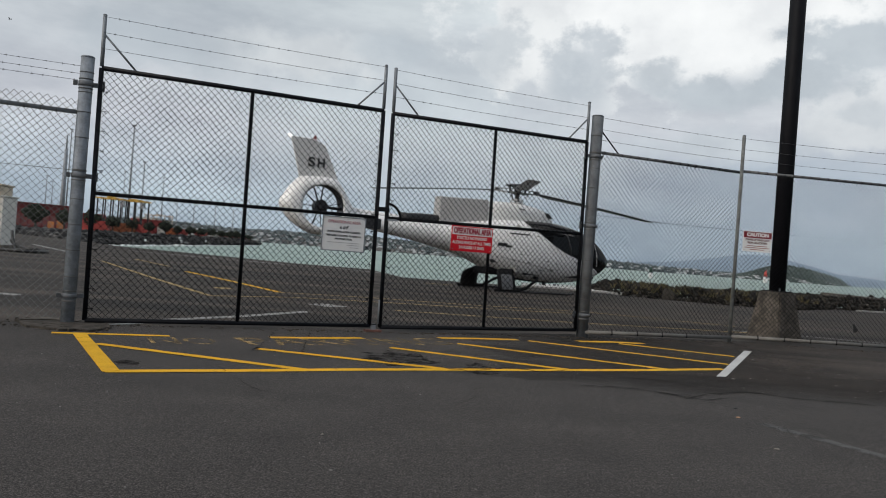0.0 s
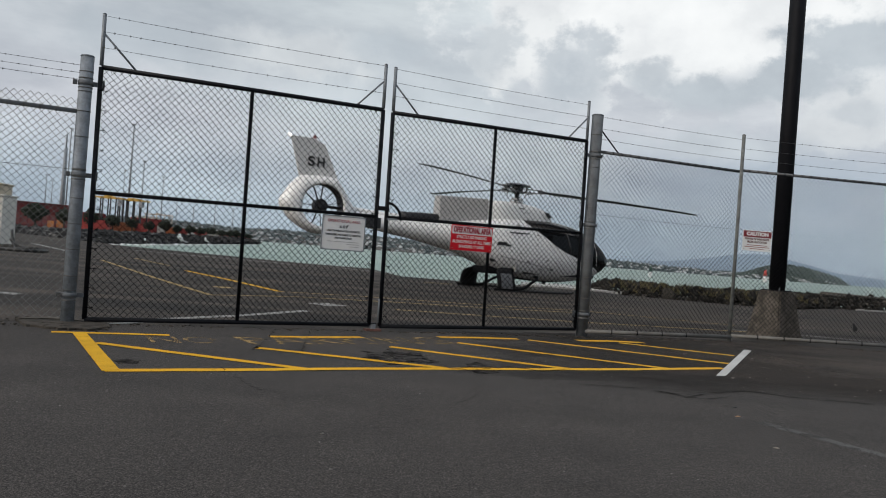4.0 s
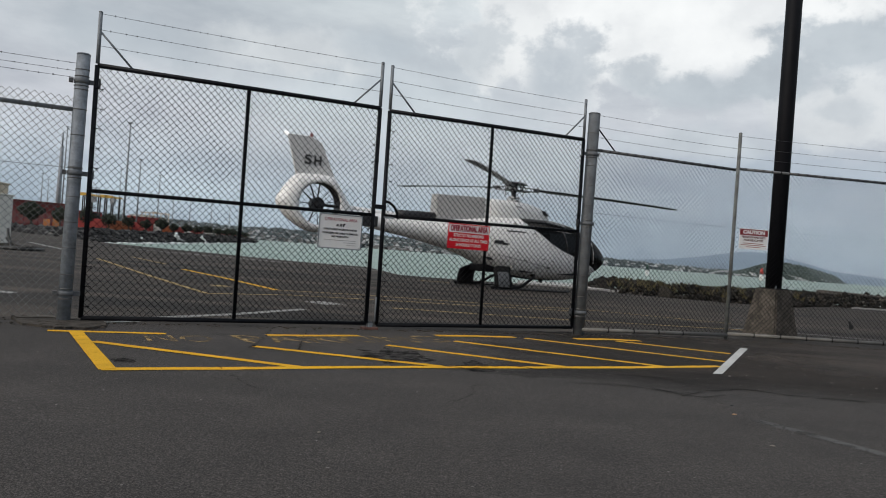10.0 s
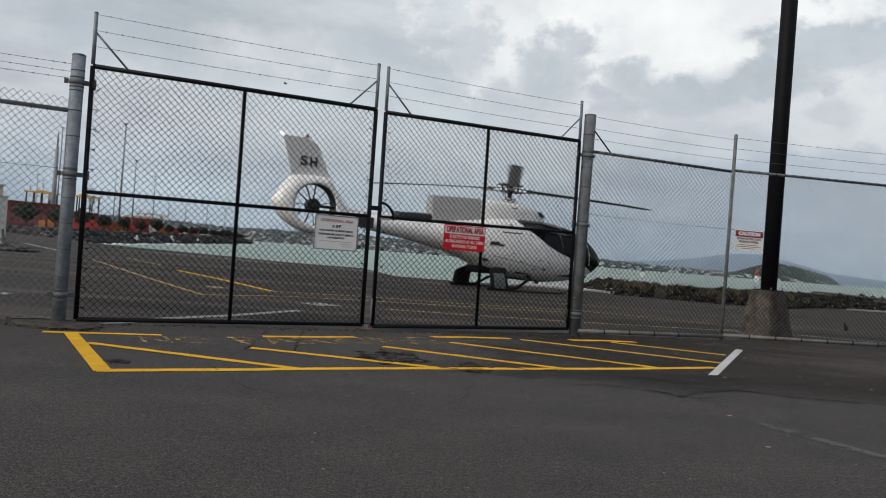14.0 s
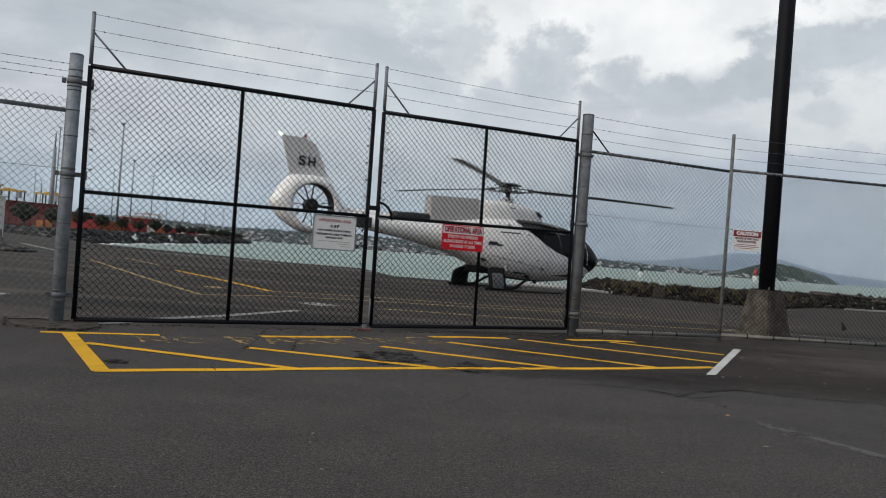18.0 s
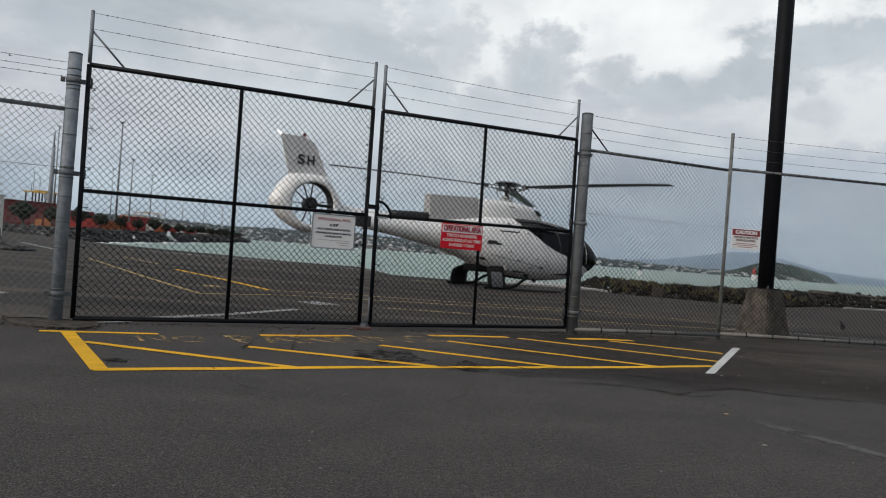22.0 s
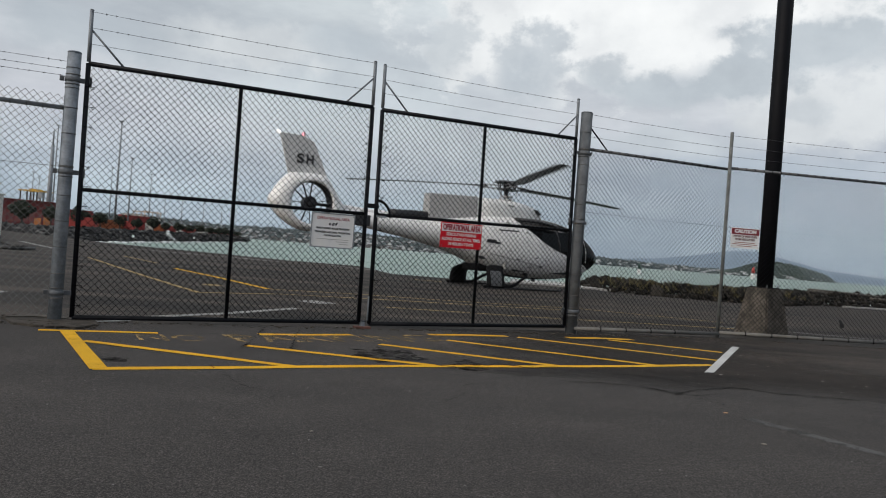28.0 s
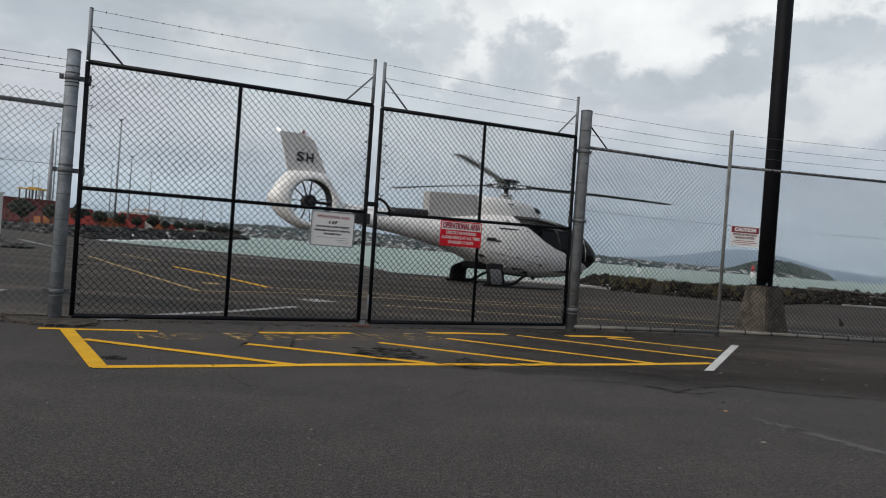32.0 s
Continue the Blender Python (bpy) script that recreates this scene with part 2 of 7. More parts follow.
M_CABIN = plain("white_painted_cabinet", (0.62, 0.60, 0.55), 0.55, 0, 0.1, 1.5, 30, 0.05, dirt=(0.42, 0.40, 0.36))
M_CABIN_DOOR = plain("grey_cabinet_door", (0.24, 0.25, 0.26), 0.5, 0, 0.1, 2, 30, 0.05)
M_RUBBER = plain("black_rubber", (0.014, 0.014, 0.014), 0.6, 0, 0.2, 8, 60, 0.1)
M_HOUSE = plain("pale_house_paint", (0.50, 0.515, 0.53), 0.8, 0, 0.3, 0.02, 0.3, 0)
M_ROOF = plain("house_roofs", (0.17, 0.165, 0.165), 0.8, 0, 0.3, 0.02, 0.3, 0)


def leaves(name, dark, light, scale):
    m, n, l, b = nodes_of(name)
    g = n.new("ShaderNodeNewGeometry")
    t = noise_node(n, l, scale, 4)
    col = ramp(n, l, g.outputs["Random Per Island"], [(0.0, dark), (1.0, light)]).outputs[0]
    l.new(mix_col(n, l, 0.4, col, ramp(n, l, t.outputs["Fac"], [(0.3, dark), (0.7, light)]).outputs[0]), b.inputs["Base Color"])
    b.inputs["Roughness"].default_value = 0.75
    MATS[name] = m
    return m


def rocks(name, stops, scale):
    """Broken stone: each piece its own shade, with mottling on it."""
    m, n, l, b = nodes_of(name)
    g = n.new("ShaderNodeNewGeometry")
    o = n.new("ShaderNodeObjectInfo")
    mixed = n.new("ShaderNodeMath")
    mixed.operation = "FRACT"
    total = n.new("ShaderNodeMath")
    l.new(g.outputs["Random Per Island"], total.inputs[0])
    l.new(o.outputs["Random"], total.inputs[1])
    l.new(total.outputs[0], mixed.inputs[0])
    t = noise_node(n, l, scale, 6, 0.7)
    col = ramp(n, l, mixed.outputs[0], stops).outputs[0]
    mott = ramp(n, l, t.outputs["Fac"], [(0.34, (0.45, 0.45, 0.45)), (0.5, (0.95, 0.95, 0.93)), (0.66, (1.9, 1.8, 1.65))]).outputs[0]
    l.new(mix_col(n, l, 0.85, col, mott, "MULTIPLY"), b.inputs["Base Color"])
    b.inputs["Roughness"].default_value = 0.9
    b.inputs["Specular IOR Level"].default_value = 0.2
    bump(n, l, b, t.outputs["Fac"], 0.7, 0.03)
    return m


M_ROCK = rocks("dark_basalt_rock", [(0.0, (0.011, 0.0105, 0.010)), (0.5, (0.022, 0.020, 0.018)), (0.8, (0.036, 0.033, 0.027)), (1.0, (0.055, 0.050, 0.044))], 9.0)
M_FAR_ROCK = rocks("wet_revetment_rock", [(0.0, (0.014, 0.014, 0.015)), (0.55, (0.035, 0.035, 0.036)), (0.82, (0.058, 0.058, 0.060)), (1.0, (0.13, 0.13, 0.13))], 1.6)
M_LEAF = leaves("dark_green_leaves", (0.010, 0.015, 0.010), (0.034, 0.044, 0.024), 0.8)
# both far greens have the distance haze mixed in, hence bluish and pale
M_FAR_TREES = leaves("hazed_shore_trees", (0.052, 0.072, 0.079), (0.098, 0.122, 0.124), 0.02)
M_HEADLAND = leaves("hazed_headland_scrub", (0.044, 0.065, 0.063), (0.082, 0.108, 0.096), 0.02)
M_GRASS = leaves("dry_shore_grass", (0.026, 0.032, 0.014), (0.16, 0.12, 0.045), 1.2)
M_BARK = plain("bark", (0.06, 0.05, 0.042), 0.9, 0, 0.3, 3, 20, 0.4)


def glass_material():
    """Tinted acrylic: mostly see-through and dark, with a gloss that grows at grazing angles."""
    m = bpy.data.materials.new("tinted_canopy_acrylic")
    m.use_nodes = True
    n, l = m.node_tree.nodes, m.node_tree.links
    n.clear()
    t = n.new("ShaderNodeBsdfTransparent")
    t.inputs[0].default_value = (0.13, 0.13, 0.13, 1)
    g = n.new("ShaderNodeBsdfGlossy")
    g.inputs["Roughness"].default_value = 0.03
    fr = n.new("ShaderNodeFresnel")
    fr.inputs[0].default_value = 1.2
    mx, out = n.new("ShaderNodeMixShader"), n.new("ShaderNodeOutputMaterial")
    l.new(fr.outputs[0], mx.inputs[0])
    l.new(t.outputs[0], mx.inputs[1])
    l.new(g.outputs[0], mx.inputs[2])
    l.new(mx.outputs[0], out.inputs[0])
    return m


M_GLASS = glass_material()


def water_material():
    m, n, l, b = nodes_of("milky_green_harbour_water")
    big = noise_node(n, l, 0.02, 5, 0.6, stretch=(1, 2.2, 1))
    chop = noise_node(n, l, 0.55, 6, 0.6, stretch=(1, 2.0, 1))
    col = ramp(n, l, big.outputs["Fac"], [(0.35, (0.155, 0.238, 0.196)), (0.65, (0.222, 0.318, 0.264))]).outputs[0]
    streaks = noise_node(n, l, 0.12, 6, 0.65, stretch=(1, 5.0, 1))
    col = mix_col(n, l, 0.8, col, ramp(n, l, streaks.outputs["Fac"], [(0.36, (0.74, 0.78, 0.77)), (0.5, (1, 1, 1)), (0.64, (1.25, 1.22, 1.2))]).outputs[0], "MULTIPLY")
    caps = noise_node(n, l, 0.16, 8, 0.72, stretch=(1, 3.0, 1))
    col = mix_col(n, l, ramp(n, l, caps.outputs["Fac"], [(0.60, (0, 0, 0)), (0.72, (0.85, 0.85, 0.85))]).outputs[0], col, (0.62, 0.66, 0.64))
    l.new(col, b.inputs["Base Color"])
    b.inputs["Roughness"].default_value, b.inputs["IOR"].default_value = 0.32, 1.33
    bump(n, l, b, chop.outputs["Fac"], 1.0, 0.5)
    return m


M_WATER = water_material()


def glow(name, color, power):
    m, n, l, b = nodes_of(name)
    b.inputs["Base Color"].default_value = (*color, 1)
    b.inputs["Emission Color"].default_value = (*color, 1)
    b.inputs["Emission Strength"].default_value = power
    return m


def cloud_material():
    """The overcast sky in the distance: layered grey cloud with bright gaps."""
    m = bpy.data.materials.new("overcast_cloud")
    m.use_nodes = True
    n, l = m.node_tree.nodes, m.node_tree.links
    n.clear()
    tc = n.new("ShaderNodeTexCoord")
    unit = n.new("ShaderNodeVectorMath")
    unit.operation = "SCALE"
    unit.inputs["Scale"].default_value = 1 / 4400
    l.new(tc.outputs["Object"], unit.inputs[0])
    sep = n.new("ShaderNodeSeparateXYZ")
    l.new(unit.outputs[0], sep.inputs[0])

    def cloud(scale, detail, rough, stretch, shift):
        mp = n.new("ShaderNodeMapping")
        mp.inputs["Scale"].default_value, mp.inputs["Location"].default_value = stretch, shift
        l.new(unit.outputs[0], mp.inputs[0])
        t = n.new("ShaderNodeTexNoise")
        t.inputs["Scale"].default_value, t.inputs["Detail"].default_value, t.inputs["Roughness"].default_value = scale, detail, rough
        l.new(mp.outputs[0], t.inputs["Vector"])
        return t.outputs["Fac"]

    broad = cloud(2.4, 4, 0.5, (1, 1, 2.4), (0.3, 0.1, 0.55))
    puffs = cloud(11.0, 7, 0.55, (1, 1, 1.25), (1.7, 0.4, 0.2))
    wisps = cloud(5.0, 6, 0.6, (1, 1, 3.2), (0.9, 2.2, 0.4))

    edges = cloud(21.0, 9, 0.6, (1, 1, 1.25), (1.7, 0.4, 0.2))

    def mass(centre, size, ragged, soft):
        """A bank or a gap in the clouds round one direction, with a billowing edge."""
        sub = n.new("ShaderNodeVectorMath")
        sub.operation = "SUBTRACT"
        sub.inputs[1].default_value = centre
        l.new(unit.outputs[0], sub.inputs[0])
        scl = n.new("ShaderNodeVectorMath")
        scl.operation = "MULTIPLY"
        scl.inputs[1].default_value = (1 / size[0], 0.5, 1 / size[1])
        l.new(sub.outputs[0], scl.inputs[0])
        ln = n.new("ShaderNodeVectorMath")
        ln.operation = "LENGTH"
        l.new(scl.outputs[0], ln.inputs[0])
        wav = n.new("ShaderNodeMath")
        wav.operation = "MULTIPLY_ADD"
        wav.inputs[1].default_value = ragged * 2
        l.new(edges, wav.inputs[0])
        l.new(ln.outputs["Value"], wav.inputs[2])
        span = n.new("ShaderNodeMapRange")
        span.interpolation_type = "SMOOTHSTEP"
        for key, v in (("From Min", 1 + ragged - soft), ("From Max", 1 + ragged + soft * 0.4), ("To Min", 1.0), ("To Max", 0.0)):
            span.inputs[key].default_value = v
        l.new(wav.outputs[0], span.inputs["Value"])
        return span.outputs[0]

    height = ramp(n, l, sep.outputs["Z"], [(0.0, (0.35, 0.42, 0.495)), (0.05, (0.43, 0.502, 0.57)), (0.14, (0.57, 0.588, 0.64)), (0.30, (0.565, 0.61, 0.645))]).outputs[0]
    shade = ramp(n, l, broad, [(0.34, (0.86, 0.87, 0.885)), (0.5, (0.98, 0.98, 0.98)), (0.66, (1.14, 1.13, 1.12))]).outputs[0]
    thin = ramp(n, l, wisps, [(0.36, (0.86, 0.87, 0.89)), (0.5, (1, 1, 1)), (0.66, (1.16, 1.15, 1.13))]).outputs[0]
    col = mix_col(n, l, 1.0, mix_col(n, l, 1.0, height, shade, "MULTIPLY"), thin, "MULTIPLY")
    grain = ramp(n, l, puffs, [(0.36, (0.90, 0.905, 0.915)), (0.5, (1, 1, 1)), (0.64, (1.06, 1.055, 1.05))]).outputs[0]
    # bright gaps first, grey banks over them
    for centre, size, tone, power, ragged, soft in (
        ((0.386, 0.916, 0.113), (0.230, 0.060), (0.40, 0.475, 0.555), 0.65, 0.5, 0.80),
        ((-0.073, 0.983, 0.170), (0.235, 0.080), (0.62, 0.672, 0.712), 0.85, 0.5, 0.80),
        ((0.124, 0.985, 0.120), (0.120, 0.050), (0.585, 0.635, 0.675), 0.75, 0.8, 0.80),
        ((0.273, 0.914, 0.300), (0.280, 0.100), (0.92, 0.925, 0.93), 1.00, 0.9, 0.35),
        ((0.083, 0.957, 0.276), (0.053, 0.085), (0.84, 0.85, 0.86), 1.00, 1.0, 0.35),
        ((-0.183, 0.957, 0.224), (0.120, 0.032), (0.68, 0.705, 0.73), 0.90, 1.2, 0.60),
        ((0.460, 0.867, 0.189), (0.085, 0.049), (0.74, 0.76, 0.78), 0.90, 1.0, 0.50),
        ((0.324, 0.934, 0.150), (0.085, 0.021), (0.6, 0.64, 0.68), 0.80, 1.0, 0.60),
        ((0.054, 0.965, 0.256), (0.034, 0.039), (0.55, 0.59, 0.63), 0.80, 1.5, 0.50),
        ((0.145, 0.962, 0.234), (0.048, 0.044), (0.49, 0.535, 0.585), 0.80, 1.5, 0.50),
        ((0.235, 0.945, 0.225), (0.032, 0.025), (0.53, 0.575, 0.62), 0.80, 1.5, 0.50),
        ((0.307, 0.928, 0.209), (0.067, 0.023), (0.53, 0.575, 0.62), 0.95, 1.0, 0.40),
        ((0.388, 0.892, 0.226), (0.060, 0.026), (0.52, 0.565, 0.61), 0.95, 1.0, 0.35),
        ((0.444, 0.858, 0.260), (0.085, 0.030), (0.54, 0.585, 0.63), 0.95, 1.0, 0.35),
        ((0.446, 0.875, 0.190), (0.036, 0.012), (0.60, 0.64, 0.68), 0.60, 2.2, 0.70),
        ((-0.346, 0.913, 0.215), (0.106, 0.032), (0.46, 0.51, 0.56), 0.60, 1.0, 0.60),
        ((-0.077, 0.968, 0.239), (0.049, 0.028), (0.5, 0.55, 0.6), 0.60, 1.0, 0.50),
    ):
        k = n.new("ShaderNodeMath")
        k.operation = "MULTIPLY"
        k.inputs[1].default_value = power
        l.new(mass(centre, size, ragged, soft), k.inputs[0])
        col = mix_col(n, l, k.outputs[0], col, mix_col(n, l, 1.0, grain, tone, "MULTIPLY"))
    e, out = n.new("ShaderNodeEmission"), n.new("ShaderNodeOutputMaterial")
    col = mix_col(n, l, 1.0, col, (0.98, 1.0, 1.005), "MULTIPLY")
    l.new(col, e.inputs[0])
    l.new(e.outputs[0], out.inputs[0])
    return m


M_CLOUD = cloud_material()


# ---- mesh tools ----
def part(name, bm, material, parent=None, label="", m=None, smooth=False):
    """Links a bmesh as one mesh object under a thing or a part."""
    me = bpy.data.meshes.new(name)
    bm.to_mesh(me)
    bm.free()
    if smooth:
        me.shade_smooth()
    me.materials.append(material)
    ob = new(name, me)
    if parent:
        ob.parent = parent
    if m is not None:
        ob.matrix_basis = m
    return tagged(ob, label)


def tiny(ob):
    """Many small alike pieces in one part."""
    return tagged(ob, kind="stuff")


def thing(name, m, label, category, group="", kind=""):
    ob = new(name)
    ob.matrix_basis = m
    return tagged(ob, label, category, group, kind)


def box(bm, x0, x1, y0, y1, z0, z1, bevel=0.0):
    r = bmesh.ops.create_cube(bm, size=1, matrix=Matrix.Translation(((x0 + x1) / 2, (y0 + y1) / 2, (z0 + z1) / 2)) @ Matrix.Diagonal((x1 - x0, y1 - y0, z1 - z0, 1)))
    if bevel:
        edges = list({e for v in r["verts"] for e in v.link_edges})
        bmesh.ops.bevel(bm, geom=edges, offset=bevel, segments=2, affect="EDGES", profile=0.5)
    return bm


def rings(bm, loops, cap=True, closed=True):
    """Joins rows of points into a skin."""
    made = [[bm.verts.new(p) for p in row] for row in loops]
    k = len(made[0])
    for a, b in zip(made, made[1:]):
        for i in range(k if closed else k - 1):
            j = (i + 1) % k
            bm.faces.new((a[i], a[j], b[j], b[i]))
    if cap:
        bm.faces.new(list(reversed(made[0])))
        bm.faces.new(made[-1])
    bmesh.ops.recalc_face_normals(bm, faces=bm.faces[:])
    return bm


def tube(bm, pts, r, sides=8, r1=None, cap=True):
    """A round bar along points, tapering from r to r1."""
    pts = [Vector(p) for p in pts]
    r1 = r if r1 is None else r1
    loops = []
    up = Vector((0, 0, 1)) if abs((pts[-1] - pts[0]).normalized().z) < 0.9 else Vector((1, 0, 0))
    for i, p in enumerate(pts):
        d = (pts[min(i + 1, len(pts) - 1)] - pts[max(i - 1, 0)]).normalized()
        a = d.cross(up).normalized()
        b = d.cross(a).normalized()
        k = r + (r1 - r) * i / max(1, len(pts) - 1)
        loops.append([p + a * k * math.cos(2 * math.pi * j / sides) + b * k * math.sin(2 * math.pi * j / sides) for j in range(sides)])
    made = [[bm.verts.new(q) for q in row] for row in loops]
    for a, b in zip(made, made[1:]):
        for j in range(sides):
            bm.faces.new((a[j], a[(j + 1) % sides], b[(j + 1) % sides], b[j]))
    if cap:
        bm.faces.new(list(reversed(made[0])))
        bm.faces.new(made[-1])
    return bm


def bar(name, pts, r, material, parent, label="", sides=10, r1=None, m=None):
    return part(name, tube(bmesh.new(), pts, r, sides, r1), material, parent, label, m, smooth=True)


def block(name, size, material, parent, bevel=0.0, label="", m=None):
    return part(name, box(bmesh.new(), *size, bevel), material, parent, label, m)


def slab(outline, z0, z1):
    """A flat plate with the outline (x, y), from z0 to z1."""
    bm = bmesh.new()
    low = [bm.verts.new((x, y, z0)) for x, y in outline]
    high = [bm.verts.new((x, y, z1)) for x, y in outline]
    k = len(outline)
    bm.faces.new(low)
    bm.faces.new(high)
    for i in range(k):
        bm.faces.new((low[i], low[(i + 1) % k], high[(i + 1) % k], high[i]))
    bmesh.ops.recalc_face_normals(bm, faces=bm.faces[:])
    return bm


def lettering(name, words, height, material, parent, m, label="", width=None, bold=0.0):
    """Words in the built-in font, as a thin mesh in the x-y plane, centred on the origin."""
    cu = bpy.data.curves.new(name, "FONT")
    cu.body, cu.size, cu.align_x, cu.align_y, cu.extrude, cu.offset = words, height / 0.72, "CENTER", "CENTER", 0.001, bold
    tmp = bpy.data.objects.new(name, cu)
    scene.collection.objects.link(tmp)
    me = bpy.data.meshes.new_from_object(tmp.evaluated_get(bpy.context.evaluated_depsgraph_get()))
    bpy.data.objects.remove(tmp)
    me.name = name
    if width:
        xs = [v.co.x for v in me.vertices]
        k = width / (max(xs) - min(xs))
        for v in me.vertices:
            v.co.x *= k
    me.materials.clear()
    me.materials.append(material)
    ob = new(name, me)
    ob.parent = parent
    ob.matrix_basis = m
    return tagged(ob, label)


def stripe(name, pts, width, material, z=0.004, label="", parent=None, kind="structure", category="road marking"):
    """A painted line along ground points."""
    rnd = random.Random(int(abs(pts[0][0]) * 1000 + abs(pts[-1][1]) * 77))
    fine = []
    for (x0, y0), (x1, y1) in zip(pts, pts[1:]):
        n_step = max(1, min(60, int(math.hypot(x1 - x0, y1 - y0) / 0.08)))
        fine += [Vector((x0 + (x1 - x0) * k / n_step, y0 + (y1 - y0) * k / n_step)) for k in range(n_step)]
    pts = fine + [Vector(pts[-1])]
    left, right = [], []
    for i, p in enumerate(pts):
        d = (pts[min(i + 1, len(pts) - 1)] - pts[max(i - 1, 0)]).normalized()
        nrm = Vector((-d.y, d.x)) * width / 2
        left.append(p + nrm * (1 + rnd.gauss(0, 0.07)))
        right.append(p - nrm * (1 + rnd.gauss(0, 0.07)))
    bm = bmesh.new()
    lo = [bm.verts.new((*p, z)) for p in left]
    ro = [bm.verts.new((*p, z)) for p in right]
    for i in range(len(pts) - 1):
        bm.faces.new((ro[i], ro[i + 1], lo[i + 1], lo[i]))
    ob = part(name, bm, material, parent, label)
    if not parent:
        tagged(ob, label, category, "", kind)
    return ob


def soft_interp(x, xs, ys):
    """Smooth curve through stations."""
    xs, ys = np.array(xs, float), np.array(ys, float)
    g = np.gradient(ys, xs)
    i = int(np.clip(np.searchsorted(xs, x) - 1, 0, len(xs) - 2))
    h = xs[i + 1] - xs[i]
    s = float(np.clip((x - xs[i]) / h, 0, 1))
    a, b = ys[i], ys[i + 1]
    return float((2 * s**3 - 3 * s**2 + 1) * a + (s**3 - 2 * s**2 + s) * h * g[i] + (-2 * s**3 + 3 * s**2) * b + (s**3 - s**2) * h * g[i + 1])


# ---- the setting ----
# the fence and what hangs on it are drawn in units of 0.9 m
K = 0.9
UNIT = Matrix.Scale(K, 4)
FENCE_A, FENCE_B = Vector((-3.374, 7.695, 0)), Vector((1.7415, 10.314, 0))
ALONG = (FENCE_B - FENCE_A).normalized()
FENCE_TURN = math.degrees(math.atan2(ALONG.y, ALONG.x))


def on_fence(s, z=0.0):
    p = FENCE_A + ALONG * s * K
    return Vector((p.x, p.y, z * K))


POST_L, POST_R = on_fence(-0.165), on_fence(6.55)
POST_2 = Vector((4.10, 11.313, 0))
WAY_3 = Vector((2.607, 0.40, 0)).normalized()
POST_3 = POST_2 + WAY_3 * 2.9
FENCE_LINE = [(-60.0, -21.3), (POST_L.x, POST_L.y), (POST_R.x, POST_R.y), (POST_2.x, POST_2.y), (POST_3.x, POST_3.y), (62.0, 20.2)]

tagged(part("ground_parking", slab([(-60, -45), (62, -45)] + FENCE_LINE[::-1], -2.5, 0.0), M_PARK), "dark grey asphalt parking ground with cracks and patches", "ground", kind="structure")
SHORE = [(62.0, 44.0), (24.0, 34.6), (17.4, 31.6), (14.3, 30.2), (11.5, 26.6), (9.27, 25.70), (6.11, 27.00), (5.60, 29.94), (0.41, 28.81), (-1.39, 28.98), (-3.26, 36.77), (-6.59, 37.23), (-10.78, 40.51), (-17.49, 45.04), (-21.12, 48.94), (-25.11, 54.25), (-33.07, 63.14), (-60.0, 82.0)]
tagged(part("ground_apron", slab(FENCE_LINE + SHORE, -2.5, 0.0), M_APRON), "worn brownish asphalt apron of the heliport by the water", "ground", kind="structure")


def flat_sheet(name, x0, x1, y0, y1, z, material, cuts=1):
    bm = bmesh.new()
    xs, ys = np.linspace(x0, x1, cuts + 1), np.linspace(y0, y1, cuts + 1)
    grid = [[bm.verts.new((x, y, z)) for x in xs] for y in ys]
    for r0, r1 in zip(grid, grid[1:]):
        for i in range(cuts):
            bm.faces.new((r0[i], r0[i + 1], r1[i + 1], r1[i]))
    return part(name, bm, material)


WATER_Z = -1.5
water = tagged(flat_sheet("water", -4600, 4600, -1200, 4600, WATER_Z, M_WATER, 8), "choppy milky green harbour water with whitecaps", "water", kind="structure")


def sky_backdrop():
    bm = bmesh.new()
    rows = []
    for el in np.linspace(-2, 62, 17):
        rows.append([bm.verts.new((4400 * math.sin(radians(a)) * math.cos(radians(el)), 4400 * math.cos(radians(a)) * math.cos(radians(el)), 4400 * math.sin(radians(el)))) for a in np.linspace(-80, 80, 41)])
    for r0, r1 in zip(rows, rows[1:]):
        for i in range(40):
            bm.faces.new((r0[i], r0[i + 1], r1[i + 1], r1[i]))
    return tagged(part("backdrop_clouds", bm, M_CLOUD, smooth=True), "overcast sky with layered grey clouds", "sky", kind="structure")


clouds = sky_backdrop()

# painted bay in front of the gate
stripe("bay_outline", [(-2.14, 5.23), (-1.45, 5.61), (-0.63, 6.10), (0.06, 6.47), (0.93, 6.90), (1.88, 7.40), (2.88, 8.00)], 0.11, M_YELLOW, label="yellow painted front line of a no-parking bay")
part("bay_edge", slab([(-3.16, 6.98), (-3.07, 7.05), (-2.06, 5.29), (-2.14, 5.20)], 0.004, 0.006), M_YELLOW)
tagged(bpy.data.objects["bay_edge"], "broad yellow painted end line of the bay", "road marking", kind="structure")
stripe("bay_back_line", [(-3.30, 6.90), (-2.85, 7.10), (-2.41, 7.28)], 0.10, M_YELLOW, label="yellow painted line along the gate")
stripe("bay_back_line", [(-1.60, 7.75), (-1.19, 8.00), (-0.76, 8.31)], 0.12, M_YELLOW, label="yellow painted line along the gate")
stripe("bay_back_line", [(0.03, 8.89), (0.50, 9.17), (0.95, 9.37)], 0.13, M_YELLOW, label="yellow painted line along the gate")
stripe("bay_back_line", [(1.72, 9.73), (2.16, 9.98), (2.61, 10.12)], 0.14, M_YELLOW, label="yellow painted line along the fence")
